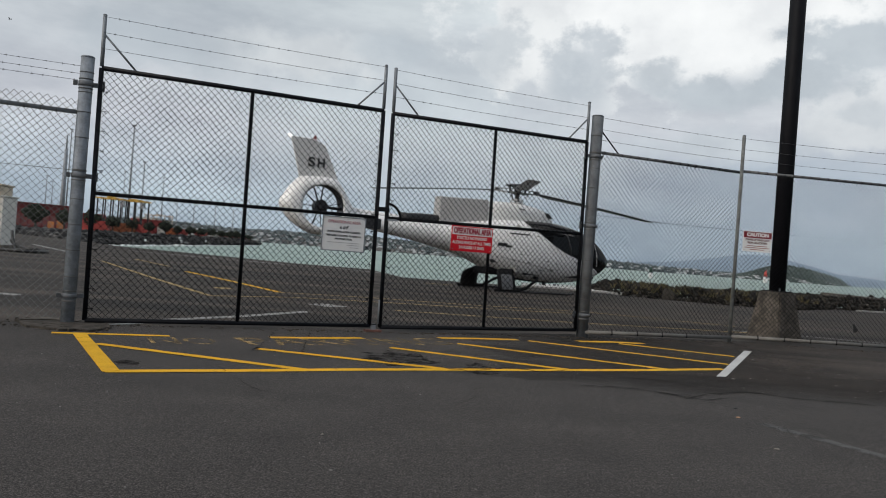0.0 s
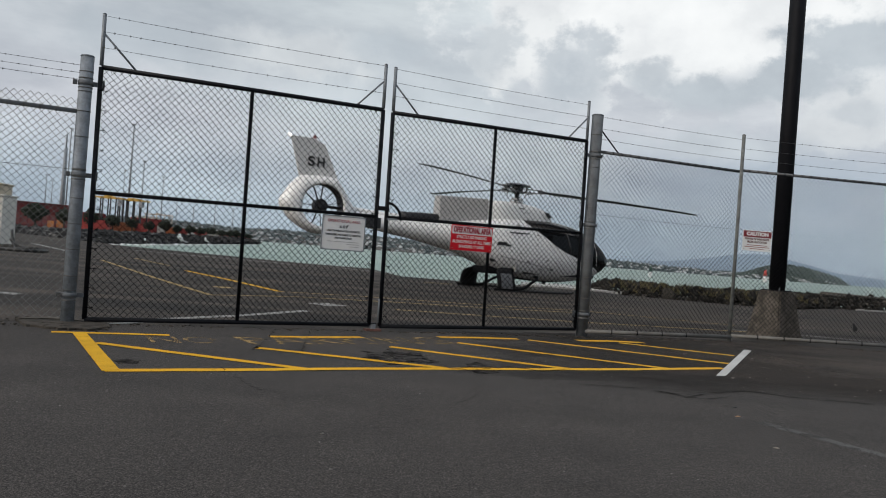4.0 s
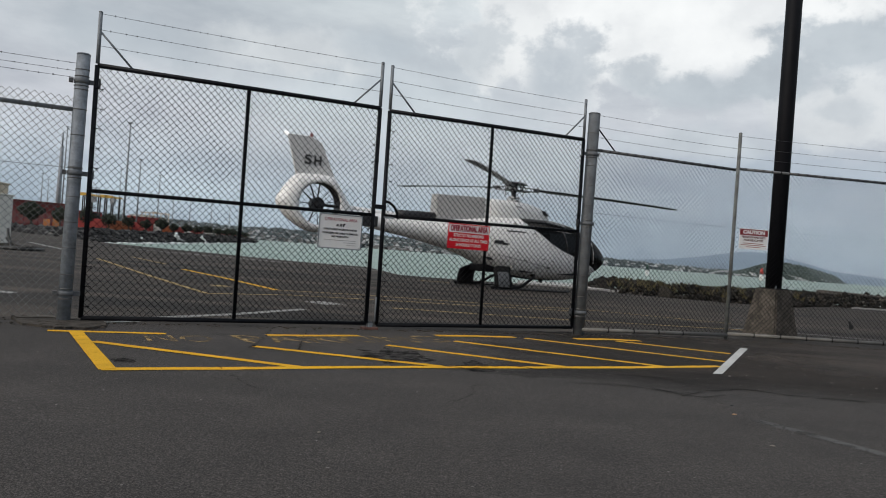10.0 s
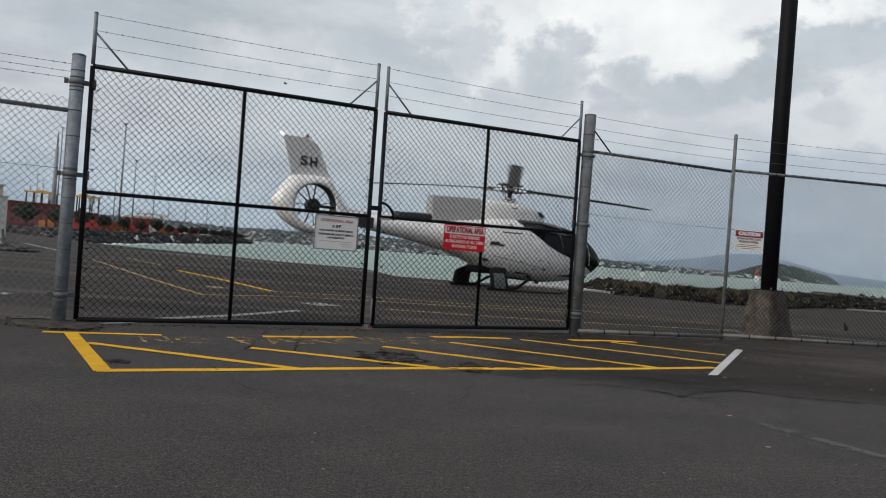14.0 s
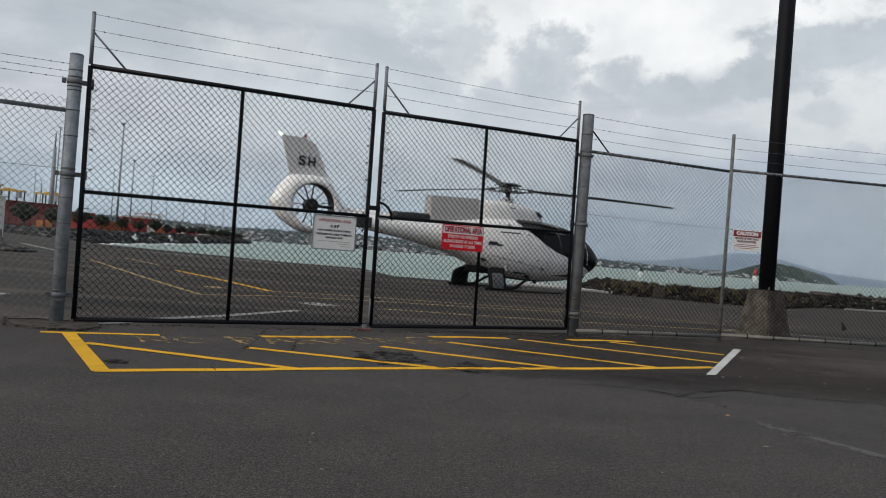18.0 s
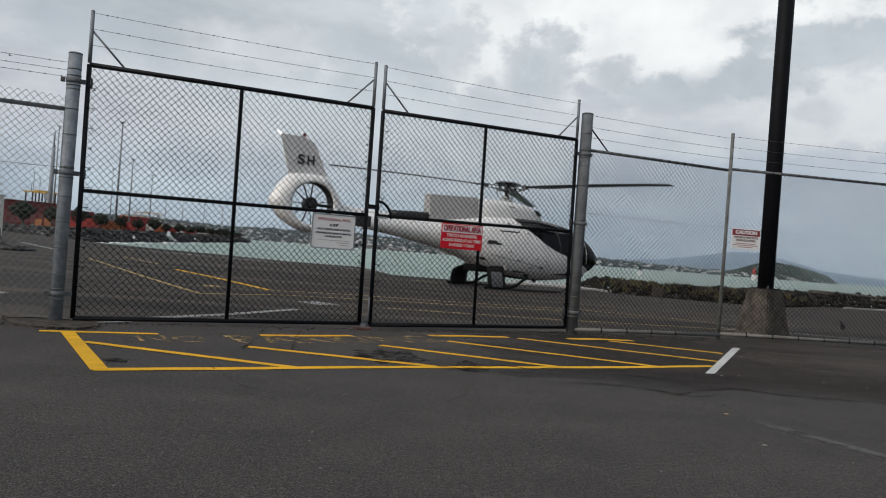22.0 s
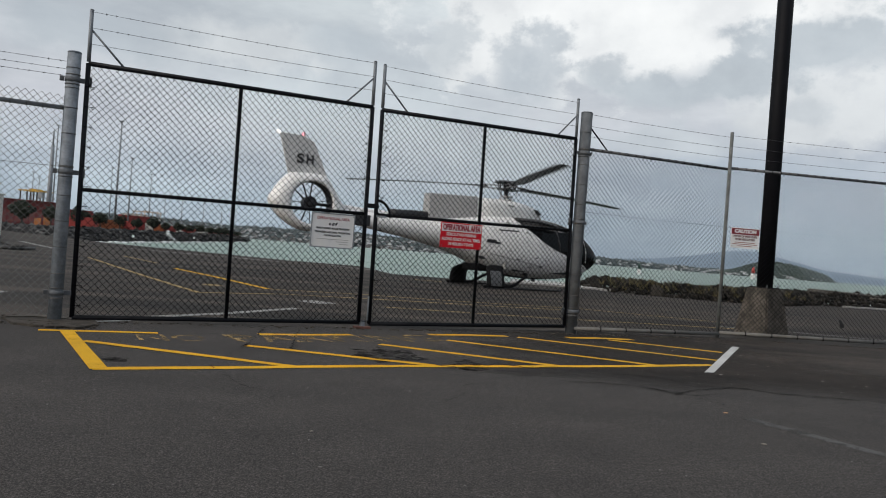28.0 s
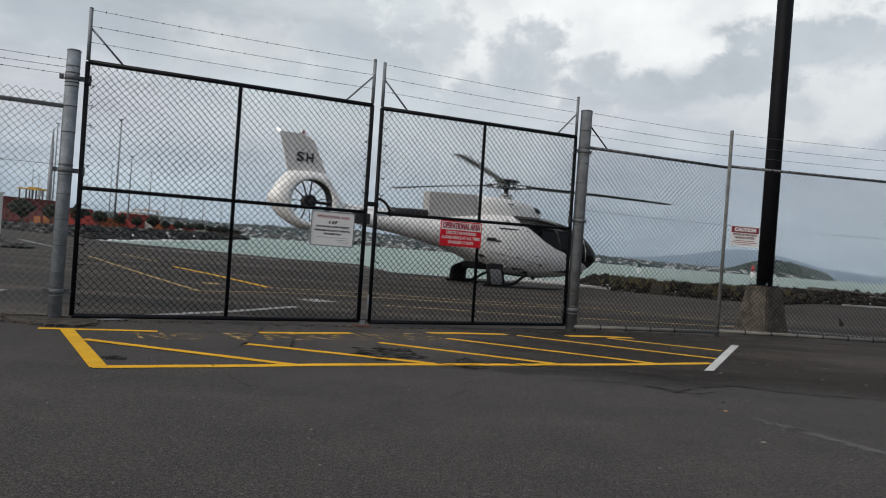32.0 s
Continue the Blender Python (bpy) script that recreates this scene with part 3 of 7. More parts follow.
for a, b, w in (((-2.72, 6.45), (-0.95, 5.93), 0.10), ((-1.52, 6.88), (0.10, 6.52), 0.10), ((-0.43, 7.67), (1.18, 7.06), 0.10), ((0.23, 8.47), (2.23, 7.62), 0.10), ((1.07, 9.34), (3.09, 8.45), 0.10), ((2.24, 9.84), (3.47, 9.33), 0.10)):
    mid = [(a[0] + (b[0] - a[0]) * k, a[1] + (b[1] - a[1]) * k) for k in (0, 0.33, 0.66, 1)]
    stripe("bay_hatch_line", mid, w, M_YELLOW, z=0.0045, label="yellow painted slanting hatch line")
part("white_bay_mark", slab([(2.58, 7.34), (2.68, 7.37), (3.97, 10.10), (3.89, 10.14)], 0.007, 0.009), M_WHITE_LINE)
tagged(bpy.data.objects["white_bay_mark"], "short white painted end mark of the bay", "road marking", kind="structure")

# lines on the apron
for pts, w, m in (
    ([(-9.76, 23.08), (-5.89, 16.44), (-3.60, 12.64)], 0.11, M_YELLOW_OLD),
    ([(-3.60, 12.64), (-2.48, 13.73), (-0.77, 14.28), (1.29, 14.81), (2.74, 15.31)], 0.12, M_YELLOW_OLD),
    ([(-6.46, 20.40), (-4.53, 17.46), (-2.94, 14.82)], 0.14, M_YELLOW),
    ([(-2.94, 14.82), (-1.37, 15.31), (0.58, 15.44), (2.97, 16.01), (5.57, 15.07)], 0.12, M_YELLOW_OLD),
    ([(-10.14, 26.61), (-7.69, 22.75)], 0.12, M_YELLOW_OLD),
    ([(-0.67, 12.52), (0.76, 12.67), (2.13, 12.85), (5.31, 13.57)], 0.12, M_YELLOW_OLD),
    ([(-4.10, 14.71), (-3.86, 14.90)], 0.35, M_YELLOW_OLD),
    ([(-0.52, 25.08), (0.37, 24.99)], 0.25, M_YELLOW_OLD),
):
    stripe("apron_line", pts, w, m, label="faded yellow guide line on the apron")
for pts, w in (([(-2.94, 8.57), (-2.39, 9.58), (-1.79, 11.07)], 0.16), ([(-3.23, 7.76), (-2.98, 8.11)], 0.09), ([(-1.87, 12.32), (-1.59, 12.67)], 0.5), ([(-17.97, 35.32), (-13.43, 28.83)], 0.25), ([(-14.51, 37.39), (-9.33, 35.12), (-6.19, 33.66)], 0.22), ([(-4.30, 33.76), (-1.80, 31.84)], 0.25), ([(-5.51, 10.09), (-5.51, 10.38)], 0.3), ([(-14.44, 37.3), (-10.45, 35.4), (-6.9, 34.6)], 0.3), ([(5.02, 13.84), (6.45, 13.73), (7.73, 13.45), (11.0, 12.9)], 0.09)):
    stripe("apron_line", pts, w, M_WHITE_OLD, label="worn white line on the apron")


# older, darker asphalt along the fence
OLD = [(-0.86, 5.81), (-0.46, 6.05), (0.03, 6.27), (1.04, 6.34), (1.29, 6.24), (1.59, 6.22), (1.87, 6.04), (2.24, 6.33), (2.58, 6.50), (2.88, 6.35), (3.39, 6.29), (4.03, 6.12), (8.45, 12.94), (7.05, 12.73), (4.20, 11.55), (1.95, 10.81), (-0.47, 9.21), (-1.30, 8.68), (-1.79, 8.41), (-1.39, 7.31), (-1.00, 6.37)]
rnd = random.Random(9)
ragged = []
for (x0, y0), (x1, y1) in zip(OLD, OLD[1:] + OLD[:1]):
    steps = max(1, int(math.hypot(x1 - x0, y1 - y0) / 0.12))
    for k in range(steps):
        ragged.append((x0 + (x1 - x0) * k / steps + rnd.gauss(0, 0.02), y0 + (y1 - y0) * k / steps + rnd.gauss(0, 0.035)))
tagged(part("ground_patch", slab(ragged, 0.0012, 0.0024), M_OLD), "older dark brownish asphalt strip with cracks along the fence", "ground", kind="structure")


def crack(pts, width, seed):
    """An open crack: a dark, wandering, uneven band."""
    rnd = random.Random(seed)
    line = []
    for (x0, y0), (x1, y1) in zip(pts, pts[1:]):
        n_step = max(3, int(math.hypot(x1 - x0, y1 - y0) / 0.05))
        for k in range(n_step):
            t = k / n_step
            line.append((x0 + (x1 - x0) * t + rnd.gauss(0, 0.010), y0 + (y1 - y0) * t + rnd.gauss(0, 0.020)))
    line.append(pts[-1])
    bm = bmesh.new()
    rows = []
    for i, (x, y) in enumerate(line):
        w = width * 1.15 * rnd.uniform(0.35, 1.25) * min(1, (i + 1) / 4, (len(line) - i) / 4)
        rows.append((bm.verts.new((x, y - w, 0.0062)), bm.verts.new((x, y + w, 0.0062))))
    for a, b in zip(rows, rows[1:]):
        bm.faces.new((a[0], b[0], b[1], a[1]))
    return tagged(part("ground_crack", bm, M_CRACK), "dark open crack in the asphalt", "crack", kind="structure")


for k, (pts, w) in enumerate((
    ([(1.06, 6.15), (1.28, 6.21), (1.59, 6.22), (1.85, 6.06), (1.90, 5.98), (2.17, 6.24), (2.54, 6.51), (2.84, 6.35), (3.18, 6.33), (3.55, 6.29)], 0.010),
    ([(1.99, 5.82), (2.13, 5.68)], 0.014),
    ([(1.69, 6.26), (1.77, 6.12), (1.88, 5.95), (2.08, 5.96), (2.27, 6.16)], 0.012),
    ([(3.36, 8.22), (3.67, 7.88), (4.14, 7.83)], 0.009),
    ([(2.40, 8.32), (2.77, 8.18)], 0.008),
    ([(0.38, 5.79), (0.30, 5.63), (0.28, 5.31), (0.21, 5.12), (0.13, 4.94)], 0.007),
    ([(-1.37, 5.50), (-1.28, 5.32), (-1.18, 5.09), (-1.02, 4.95), (-0.84, 4.89)], 0.005),
    ([(-1.69, 8.49), (-1.60, 7.70), (-1.52, 6.88), (-1.52, 6.28)], 0.02),
    ([(-1.34, 8.52), (-1.23, 7.61), (-1.12, 6.81)], 0.02),
    ([(0.01, 6.57), (0.29, 6.49), (0.64, 6.88), (0.92, 6.79), (1.14, 6.97)], 0.011),
    ([(-0.52, 6.76), (-0.37, 6.63), (-0.18, 6.63)], 0.011),
    ([(4.06, 9.62), (4.51, 9.58), (4.87, 9.48)], 0.016),
    ([(1.60, 6.85), (1.97, 6.78), (2.18, 6.54)], 0.012),
    ([(-1.49, 5.73), (-1.44, 5.54)], 0.014),
)):
    crack(pts, w, 40 + k)
M_SCRAPE = worn_paint("scraped_asphalt", (0.098, 0.094, 0.089), 0.44)
stripe("pale_scratch", [(-2.42, 7.24), (-2.05, 7.46), (-1.66, 7.70)], 0.025, M_SCRAPE, z=0.003, label="pale scraped streak on the asphalt")
stripe("pale_scratch", [(3.15, 8.55), (3.30, 8.46), (3.46, 8.30)], 0.03, M_SCRAPE, z=0.003, label="pale scraped streak on the asphalt")
stripe("pale_scratch", [(2.11, 5.16), (2.27, 4.89), (2.39, 4.65), (2.50, 4.45), (2.62, 4.23)], 0.11, worn_paint("pale_scraped_asphalt", (0.100, 0.097, 0.093), 0.51), z=0.0025, label="pale scraped streak on the asphalt")
M_WET = plain("oily_stain", (0.024, 0.022, 0.021), 0.95, 0, 0.4, 9, 60, 0.3, 0.05)
wet_n, wet_l = M_WET.node_tree.nodes, M_WET.node_tree.links
thin_out(wet_n, wet_l, wet_n["Principled BSDF"], ramp(wet_n, wet_l, noise_node(wet_n, wet_l, 7.0, 6, 0.75).outputs["Fac"], [(0.38, (0.5, 0.5, 0.5)), (0.58, (1, 1, 1))]).outputs[0])
for c, r, sq in (((-0.31, 6.99), 0.34, 2.4), ((0.38, 6.64), 0.16, 4.0), ((-2.15, 5.66), 0.10, 2.0)):
    rnd = random.Random(int(c[0] * 100))
    part("oil_stain", slab([(c[0] + r * (1 + rnd.uniform(-0.35, 0.35)) * math.cos(a) * 1.0, c[1] + r * sq * 0.5 * (1 + rnd.uniform(-0.35, 0.35)) * math.sin(a)) for a in np.linspace(0, 6.0, 22)], 0.002, 0.0028), M_WET)
for ob in bpy.data.objects:
    if ob.name.startswith("oil_stain"):
        tagged(ob, "dark oily stain on the asphalt", "stain", kind="structure")


def ground_words(words, a, b, far, name="bay_lettering"):
    """Faded painted capitals that run from a to b and reach back to far."""
    a, b, far = Vector(a), Vector(b), Vector(far)
    d = (b - a).normalized()
    depth = abs((far - a).dot(Vector((-d.y, d.x))))
    mid = (a + b) / 2 + Vector((-d.y, d.x)) * depth / 2
    ob = lettering(name, words, depth, M_YELLOW_FADED, None, Matrix.Translation((mid.x, mid.y, 0.0035)) @ pose(0, 0, 0, 0, 0, math.degrees(math.atan2(d.y, d.x))), "", (b - a).length)
    for v in ob.data.vertices:
        v.co.z *= 0.3
    return tagged(ob, "faded yellow painted lettering before the gate", "road marking", kind="structure")


ground_words("NO", (-2.36, 6.69), (-1.85, 6.95), (-2.48, 7.11))
ground_words("PARKING", (-1.58, 7.05), (0.26, 8.33), (-1.63, 7.68))
# loose grit, leaves and bits of litter on the asphalt
rnd = random.Random(77)
bits = bmesh.new()
for _ in range(150):
    y = rnd.uniform(2.4, 8.6)
    x = rnd.uniform(-0.62, 0.62) * y
    r = rnd.uniform(0.0025, 0.006)
    bmesh.ops.create_icosphere(bits, subdivisions=1, radius=r, matrix=Matrix.Translation((x, y, 0.003 + r * 0.2)) @ Matrix.Diagonal((rnd.uniform(0.7, 1.8), rnd.uniform(0.7, 1.4), 0.5, 1)))
for _ in range(55):
    r = rnd.uniform(0.003, 0.008)
    bmesh.ops.create_icosphere(bits, subdivisions=1, radius=r, matrix=Matrix.Translation((rnd.uniform(2.6, 6.5), rnd.uniform(6.2, 9.8), 0.003 + r * 0.2)) @ Matrix.Diagonal((rnd.uniform(0.8, 2.4), rnd.uniform(0.7, 1.4), 0.5, 1)))
tagged(part("loose_grit", bits, plain("pale_grit", (0.18, 0.17, 0.16), 0.9, 0, 0.5, 3, 40, 0)), "pale grit and bits scattered on the asphalt", "grit", kind="stuff")


# scraps dropped on the asphalt
def scrap(p, size, material, label, turn):
    g = thing("litter", Matrix.Translation((p[0], p[1], 0.002)) @ pose(0, 0, 0, 0, 0, turn), label, "litter")
    bm = bmesh.new()
    rings(bm, [[(x, -w, 0), (x, w, 0), (x, w * 0.7, h), (x, -w * 0.7, h)] for x, w, h in ((-size, size * 0.25, 0.003), (-size * 0.4, size * 0.42, 0.005), (size * 0.3, size * 0.36, 0.006), (size, size * 0.2, 0.003))])
    part("scrap", bm, material, g)
    return g


scrap((2.03, 5.31), 0.016, plain("tan_paper", (0.42, 0.25, 0.14), 0.8, 0, 0.2, 20, 90, 0.1), "small tan paper scrap on the asphalt", 10)
scrap((2.14, 5.66), 0.015, plain("dark_scrap", (0.02, 0.02, 0.022), 0.6, 0, 0.2, 20, 90, 0.1), "small dark plastic scrap beside a crack", 30)
scrap((1.91, 4.41), 0.015, plain("pale_dry_leaf", (0.22, 0.20, 0.17), 0.85, 0, 0.2, 20, 90, 0.1), "pale dry leaf on the asphalt", -12)
scrap((-0.52, 3.94), 0.011, plain("pale_dry_leaf", (0.22, 0.20, 0.17)), "pale dry leaf on the asphalt", 50)


# ---- gate and fences ----
def chain_link(name, width, z0, z1, pitch, r, material, parent, m=None, clear=()):
    """Woven diamond mesh in the x-z plane: each wire runs upright in a zigzag and hooks its neighbour."""
    h = pitch / 2
    verts, faces = [], []
    n_w = int(width / h)
    n_z = int((z1 - z0) / h)
    hz = (z1 - z0) / n_z
    ring = [(r * math.cos(radians(90 * j + 45)), r * math.sin(radians(90 * j + 45))) for j in range(4)]
    for i in range(n_w):
        x = i * h
        first = None
        for k in range(n_z + 1):
            px = min(width, x + (h if (k + i) % 2 else 0.0))
            py = 0.0022 if (k + i) % 2 else -0.0022
            pz = z0 + k * hz
            # old mesh sags and bulges unevenly
            if 0.02 < px < width - 0.02:
                q = Vector((px * 2.3 + width * 7, pz * 2.3, 0.0))
                px += 0.013 * noise.noise(q) + 0.006 * noise.noise(q * 4.1)
                pz += 0.012 * noise.noise(q + Vector((31, 7, 3))) + 0.005 * noise.noise(q * 4.1 + Vector((11, 5, 9)))
                py += 0.010 * noise.noise(q * 0.8 + Vector((3, 17, 5)))
            base = len(verts)
            for a, b in ring:
                verts.append((px + a, py + b, pz))
            if first is not None:
                for j in range(4):
                    faces.append((first + j, first + (j + 1) % 4, base + (j + 1) % 4, base + j))
            first = base
    me = bpy.data.meshes.new(name)
    me.from_pydata(verts, [], faces)
    me.materials.append(material)
    ob = new(name, me)
    ob.parent = parent
    if m is not None:
        ob.matrix_basis = m
    return ob


def barbed(name, a, b, parent, sag=0.015, step=0.125, seed=1):
    """A twisted strand with four-point barbs."""
    rnd = random.Random(seed)
    a, b = Vector(a), Vector(b)
    length = (b - a).length
    d = (b - a).normalized()
    at = lambda s: a + (b - a) * s - Vector((0, 0, sag * 4 * s * (1 - s)))
    bm = bmesh.new()
    tube(bm, [at(k / 12) for k in range(13)], 0.0021, 4)
    n = int(length / step)
    for k in range(1, n):
        p = at((k + rnd.uniform(-0.2, 0.2)) / n)
        for _ in range(2):
            v = Vector((rnd.uniform(-0.4, 0.4), rnd.uniform(-1, 1), rnd.uniform(-1, 1))).normalized() * 0.012
            tube(bm, [p - v, p + v], 0.0019, 3)
        tube(bm, [p - d * 0.008, p + d * 0.008], 0.0034, 5)
    return part(name, bm, M_BARB, parent, "galvanised barbed wire strand")


def gate_leaf(s0, s1, z0, z1, rail_z, mid_at, rise, latch_left, drop=0.0):
    """One leaf: black tube frame, mid rail and mullion, diamond mesh, and grey uprights that carry barbed wire."""
    w = s1 - s0
    p = on_fence(s0, z0)
    tilt = -math.degrees(math.atan2(rise, w))
    g = thing("gate_leaf", Matrix.Translation(p) @ pose(0, 0, 0, 0, 0, FENCE_TURN) @ pose(0, 0, 0, 0, tilt, 0) @ UNIT, "closed black steel gate leaf with chain-link mesh and barbed wire", "gate", "leaves of the double gate")
    h = z1 - z0
    bar("stile", [(0, 0, 0), (0, 0, h)], 0.026, M_BLACK, g)
    bar("stile", [(w, 0, 0), (w, 0, h)], 0.026, M_BLACK, g)
    bar("top_rail", [(0, 0, h), (w, 0, h)], 0.026, M_BLACK, g)
    bar("bottom_rail", [(0, 0, 0), (w, 0, 0)], 0.026, M_BLACK, g)
    bar("middle_rail", [(0, 0, rail_z - z0), (w, 0, rail_z - z0)], 0.022, M_BLACK, g)
    bar("mullion", [(mid_at, 0, 0), (mid_at, 0, h)], 0.022, M_BLACK, g)
    chain_link("chain_link_mesh", w - 0.03, 0.02, h - 0.01, 0.0755, 0.0042, M_WIRE, g, pose(0.015, -0.03, 0))
    top = 0.565
    for x, way in ((0, 1), (w, -1)):
        bar("upright", [(x, 0.0, h + 0.02), (x, 0.0, h + top)], 0.021, M_GALV, g, "galvanised upright tube above the gate frame")
        bar("end_cap", [(x, 0, h + top), (x, 0, h + top + 0.012)], 0.024, M_GALV, g, r1=0.014)
        bar("brace", [(x + way * 0.01, 0, h + 0.36 - (drop if x else 0)), (x + way * (0.345 - (drop if x else 0)), 0, h + 0.02)], 0.011, M_GALV, g, "thin grey diagonal brace")
    for k, z in enumerate((0.545, 0.375, 0.205)):
        barbed("barbed_wire", (0, -0.022, h + z), (w, -0.022, h + z - drop), g, 0.012, seed=int(s0 * 10) + k)
    # wire ties along the top rail and the stiles
    bm = bmesh.new()
    for k in range(int(w / 0.19)):
        x = 0.1 + k * 0.19
        tube(bm, [(x, -0.03, h - 0.055), (x + 0.006, -0.034, h - 0.01), (x + 0.01, 0, h + 0.029)], 0.003, 4)
    for x in (0, w):
        for k in range(int(h / 0.21)):
            z = 0.12 + k * 0.21
            side = 1 if x == 0 else -1
            curl = [(x + side * (0.066 + 0.012 * math.cos(a)), -0.034, z + 0.012 * math.sin(a)) for a in np.linspace(0.4, 5.6, 8)]
            tube(bm, [(x - side * 0.02, -0.030, z + 0.012), (x + side * 0.05, -0.033, z + 0.006)] + curl, 0.0034, 4)
    tiny(part("tie_wire", bm, M_WIRE, g))
    if latch_left is not None:
        x = 0 if latch_left else w
        sgn = 1 if latch_left else -1
        pts = [(x + sgn * (0.0 + 0.19 * math.sin(radians(a))), -0.01, rail_z - z0 - 0.02 + 0.2 * math.cos(radians(a))) for a in range(0, 91, 10)]
        bar("latch_hoop", pts + [(x + sgn * 0.19, -0.01, rail_z - z0 - 0.04)], 0.017, M_BLACK, g, "bent black steel latch hoop")
    return g


leaf_l = gate_leaf(0.0, 3.258, 0.045, 2.735, 1.40, 1.618, 0.032, None)
leaf_r = gate_leaf(3.402, 6.424, 0.062, 2.752, 1.435, 1.508, 0.04, True, 0.03)

# slide bolt on the right leaf, and the stop that both leaves close on
bolt = new("slide_bolt")
bolt.parent = leaf_r
bolt.matrix_basis = pose(-0.075, 0, 1.345)
tagged(bolt, "black steel slide bolt joining the two leaves")
block("bolt_bar", (-0.07, 0.09, -0.045, -0.015, 0.105, 0.16), M_BLACK, bolt, 0.006)
block("bolt_plate", (0.07, 0.20, -0.045, -0.025, -0.005, 0.018), M_GALV, bolt, 0.004, "grey keeper plate below the hoop")
bar("drop_rod", [(0.03, -0.045, -1.30), (0.03, -0.045, -1.0)], 0.010, M_GALV, bolt, "galvanised drop rod")
lock2 = thing("gate_stop", Matrix.Translation(on_fence(3.31, 0.0)) @ pose(0, 0, 0, 0, 0, FENCE_TURN) @ UNIT, "grey galvanised gate stop standing on the asphalt", "gate stop")
block("stop_post", (-0.03, 0.03, -0.03, 0.03, 0.0, 0.09), M_GALV, lock2, 0.008)
block("stop_foot", (-0.10, 0.10, -0.06, 0.06, 0.0, 0.03), plain("rusty_stop_plate", (0.13, 0.06, 0.045), 0.85, 0, 0.4, 12, 60, 0.4), lock2, 0.005, "rusty foot plate")
block("stop_cap", (-0.035, 0.035, -0.034, 0.034, 0.09, 0.10), M_BLACK, lock2, 0.004)


def big_post(p, height, r, name="gate_post", bands=(), label="thick round galvanised steel gate post", skin=M_GALV_POST):
    g = thing(name, Matrix.Translation((p.x, p.y, 0)) @ UNIT, label, "post", "posts of the gate")
    bar("shaft", [(0, 0, -0.1), (0, 0, height)], r, skin, g, sides=28)
    bar("cap", [(0, 0, height), (0, 0, height + 0.012), (0, 0, height + 0.016)], r + 0.004, skin, g, sides=28, r1=r - 0.01)
    bm = bmesh.new()
    for z in bands:
        tube(bm, [(0, 0, z - 0.004), (0, 0, z + 0.004)], r + 0.004, 20)
    tiny(part("wire_band", bm, M_WIRE_GALV, g, "tie wires wrapped round the post", smooth=True))
    return g


# left post: blotchy zinc, mixed lighter and bluer to hold its sky light
post_l = big_post(POST_L, 2.82, 0.068, bands=(2.66, 2.45, 2.24, 1.97, 1.63, 1.32, 1.05, 0.78, 0.50, 0.24), skin=plain("blotchy_skylit_zinc", (0.19, 0.212, 0.236), 0.65, 0.0, 0.34, 9, 50, 0.2, 0.35, dirt=(0.12, 0.128, 0.135)))
post_r = big_post(POST_R, 3.18, 0.082, bands=(2.9, 2.66, 2.43, 2.15, 1.86, 1.62, 1.38, 1.1, 0.85, 0.55, 0.26))


def hinge(post, z, toward, r):
    g = new("hinge")
    g.parent = post
    g.matrix_basis = Matrix.Translation((0, 0, z)) @ pose(0, 0, 0, 0, 0, FENCE_TURN)
    part("clamp", tube(bmesh.new(), [(0, 0, -0.024), (0, 0, 0.024)], r + 0.008, 20), M_GALV_POST, g, smooth=True)
    for dz in (-0.05, 0.05):
        part("clamp", tube(bmesh.new(), [(0, 0, dz - 0.005), (0, 0, dz + 0.005)], r + 0.005, 20), M_WIRE_GALV, g, smooth=True)
    x0, x1 = (r - 0.01, 0.165) if toward > 0 else (-0.165, 0.01 - r)
    block("strap", (x0, x1, -0.014, 0.014, -0.024, 0.024), M_GALV_POST, g, 0.004)
    bar("pin", [((x1 if toward > 0 else x0), 0, -0.05), ((x1 if toward > 0 else x0), 0, 0.05)], 0.022, M_GALV_POST, g)
    block("bolt", (-0.125 if toward > 0 else 0.08, -0.08 if toward > 0 else 0.125, -0.024, 0.024, -0.024, 0.024), M_GEAR, g, 0.006)
    return g


for z in (2.54, 1.57, 0.30):
    hinge(post_l, z, 1, 0.068)
for z in (2.60, 1.60, 0.32):
    hinge(post_r, z, -1, 0.082)

fence_l = thing("side_fence", Matrix.Identity(4), "galvanised chain-link fence with barbed wire beside the gate", "fence")
fence_r = thing("boundary_fence", Matrix.Identity(4), "black chain-link boundary fence with barbed wire along the apron", "fence")


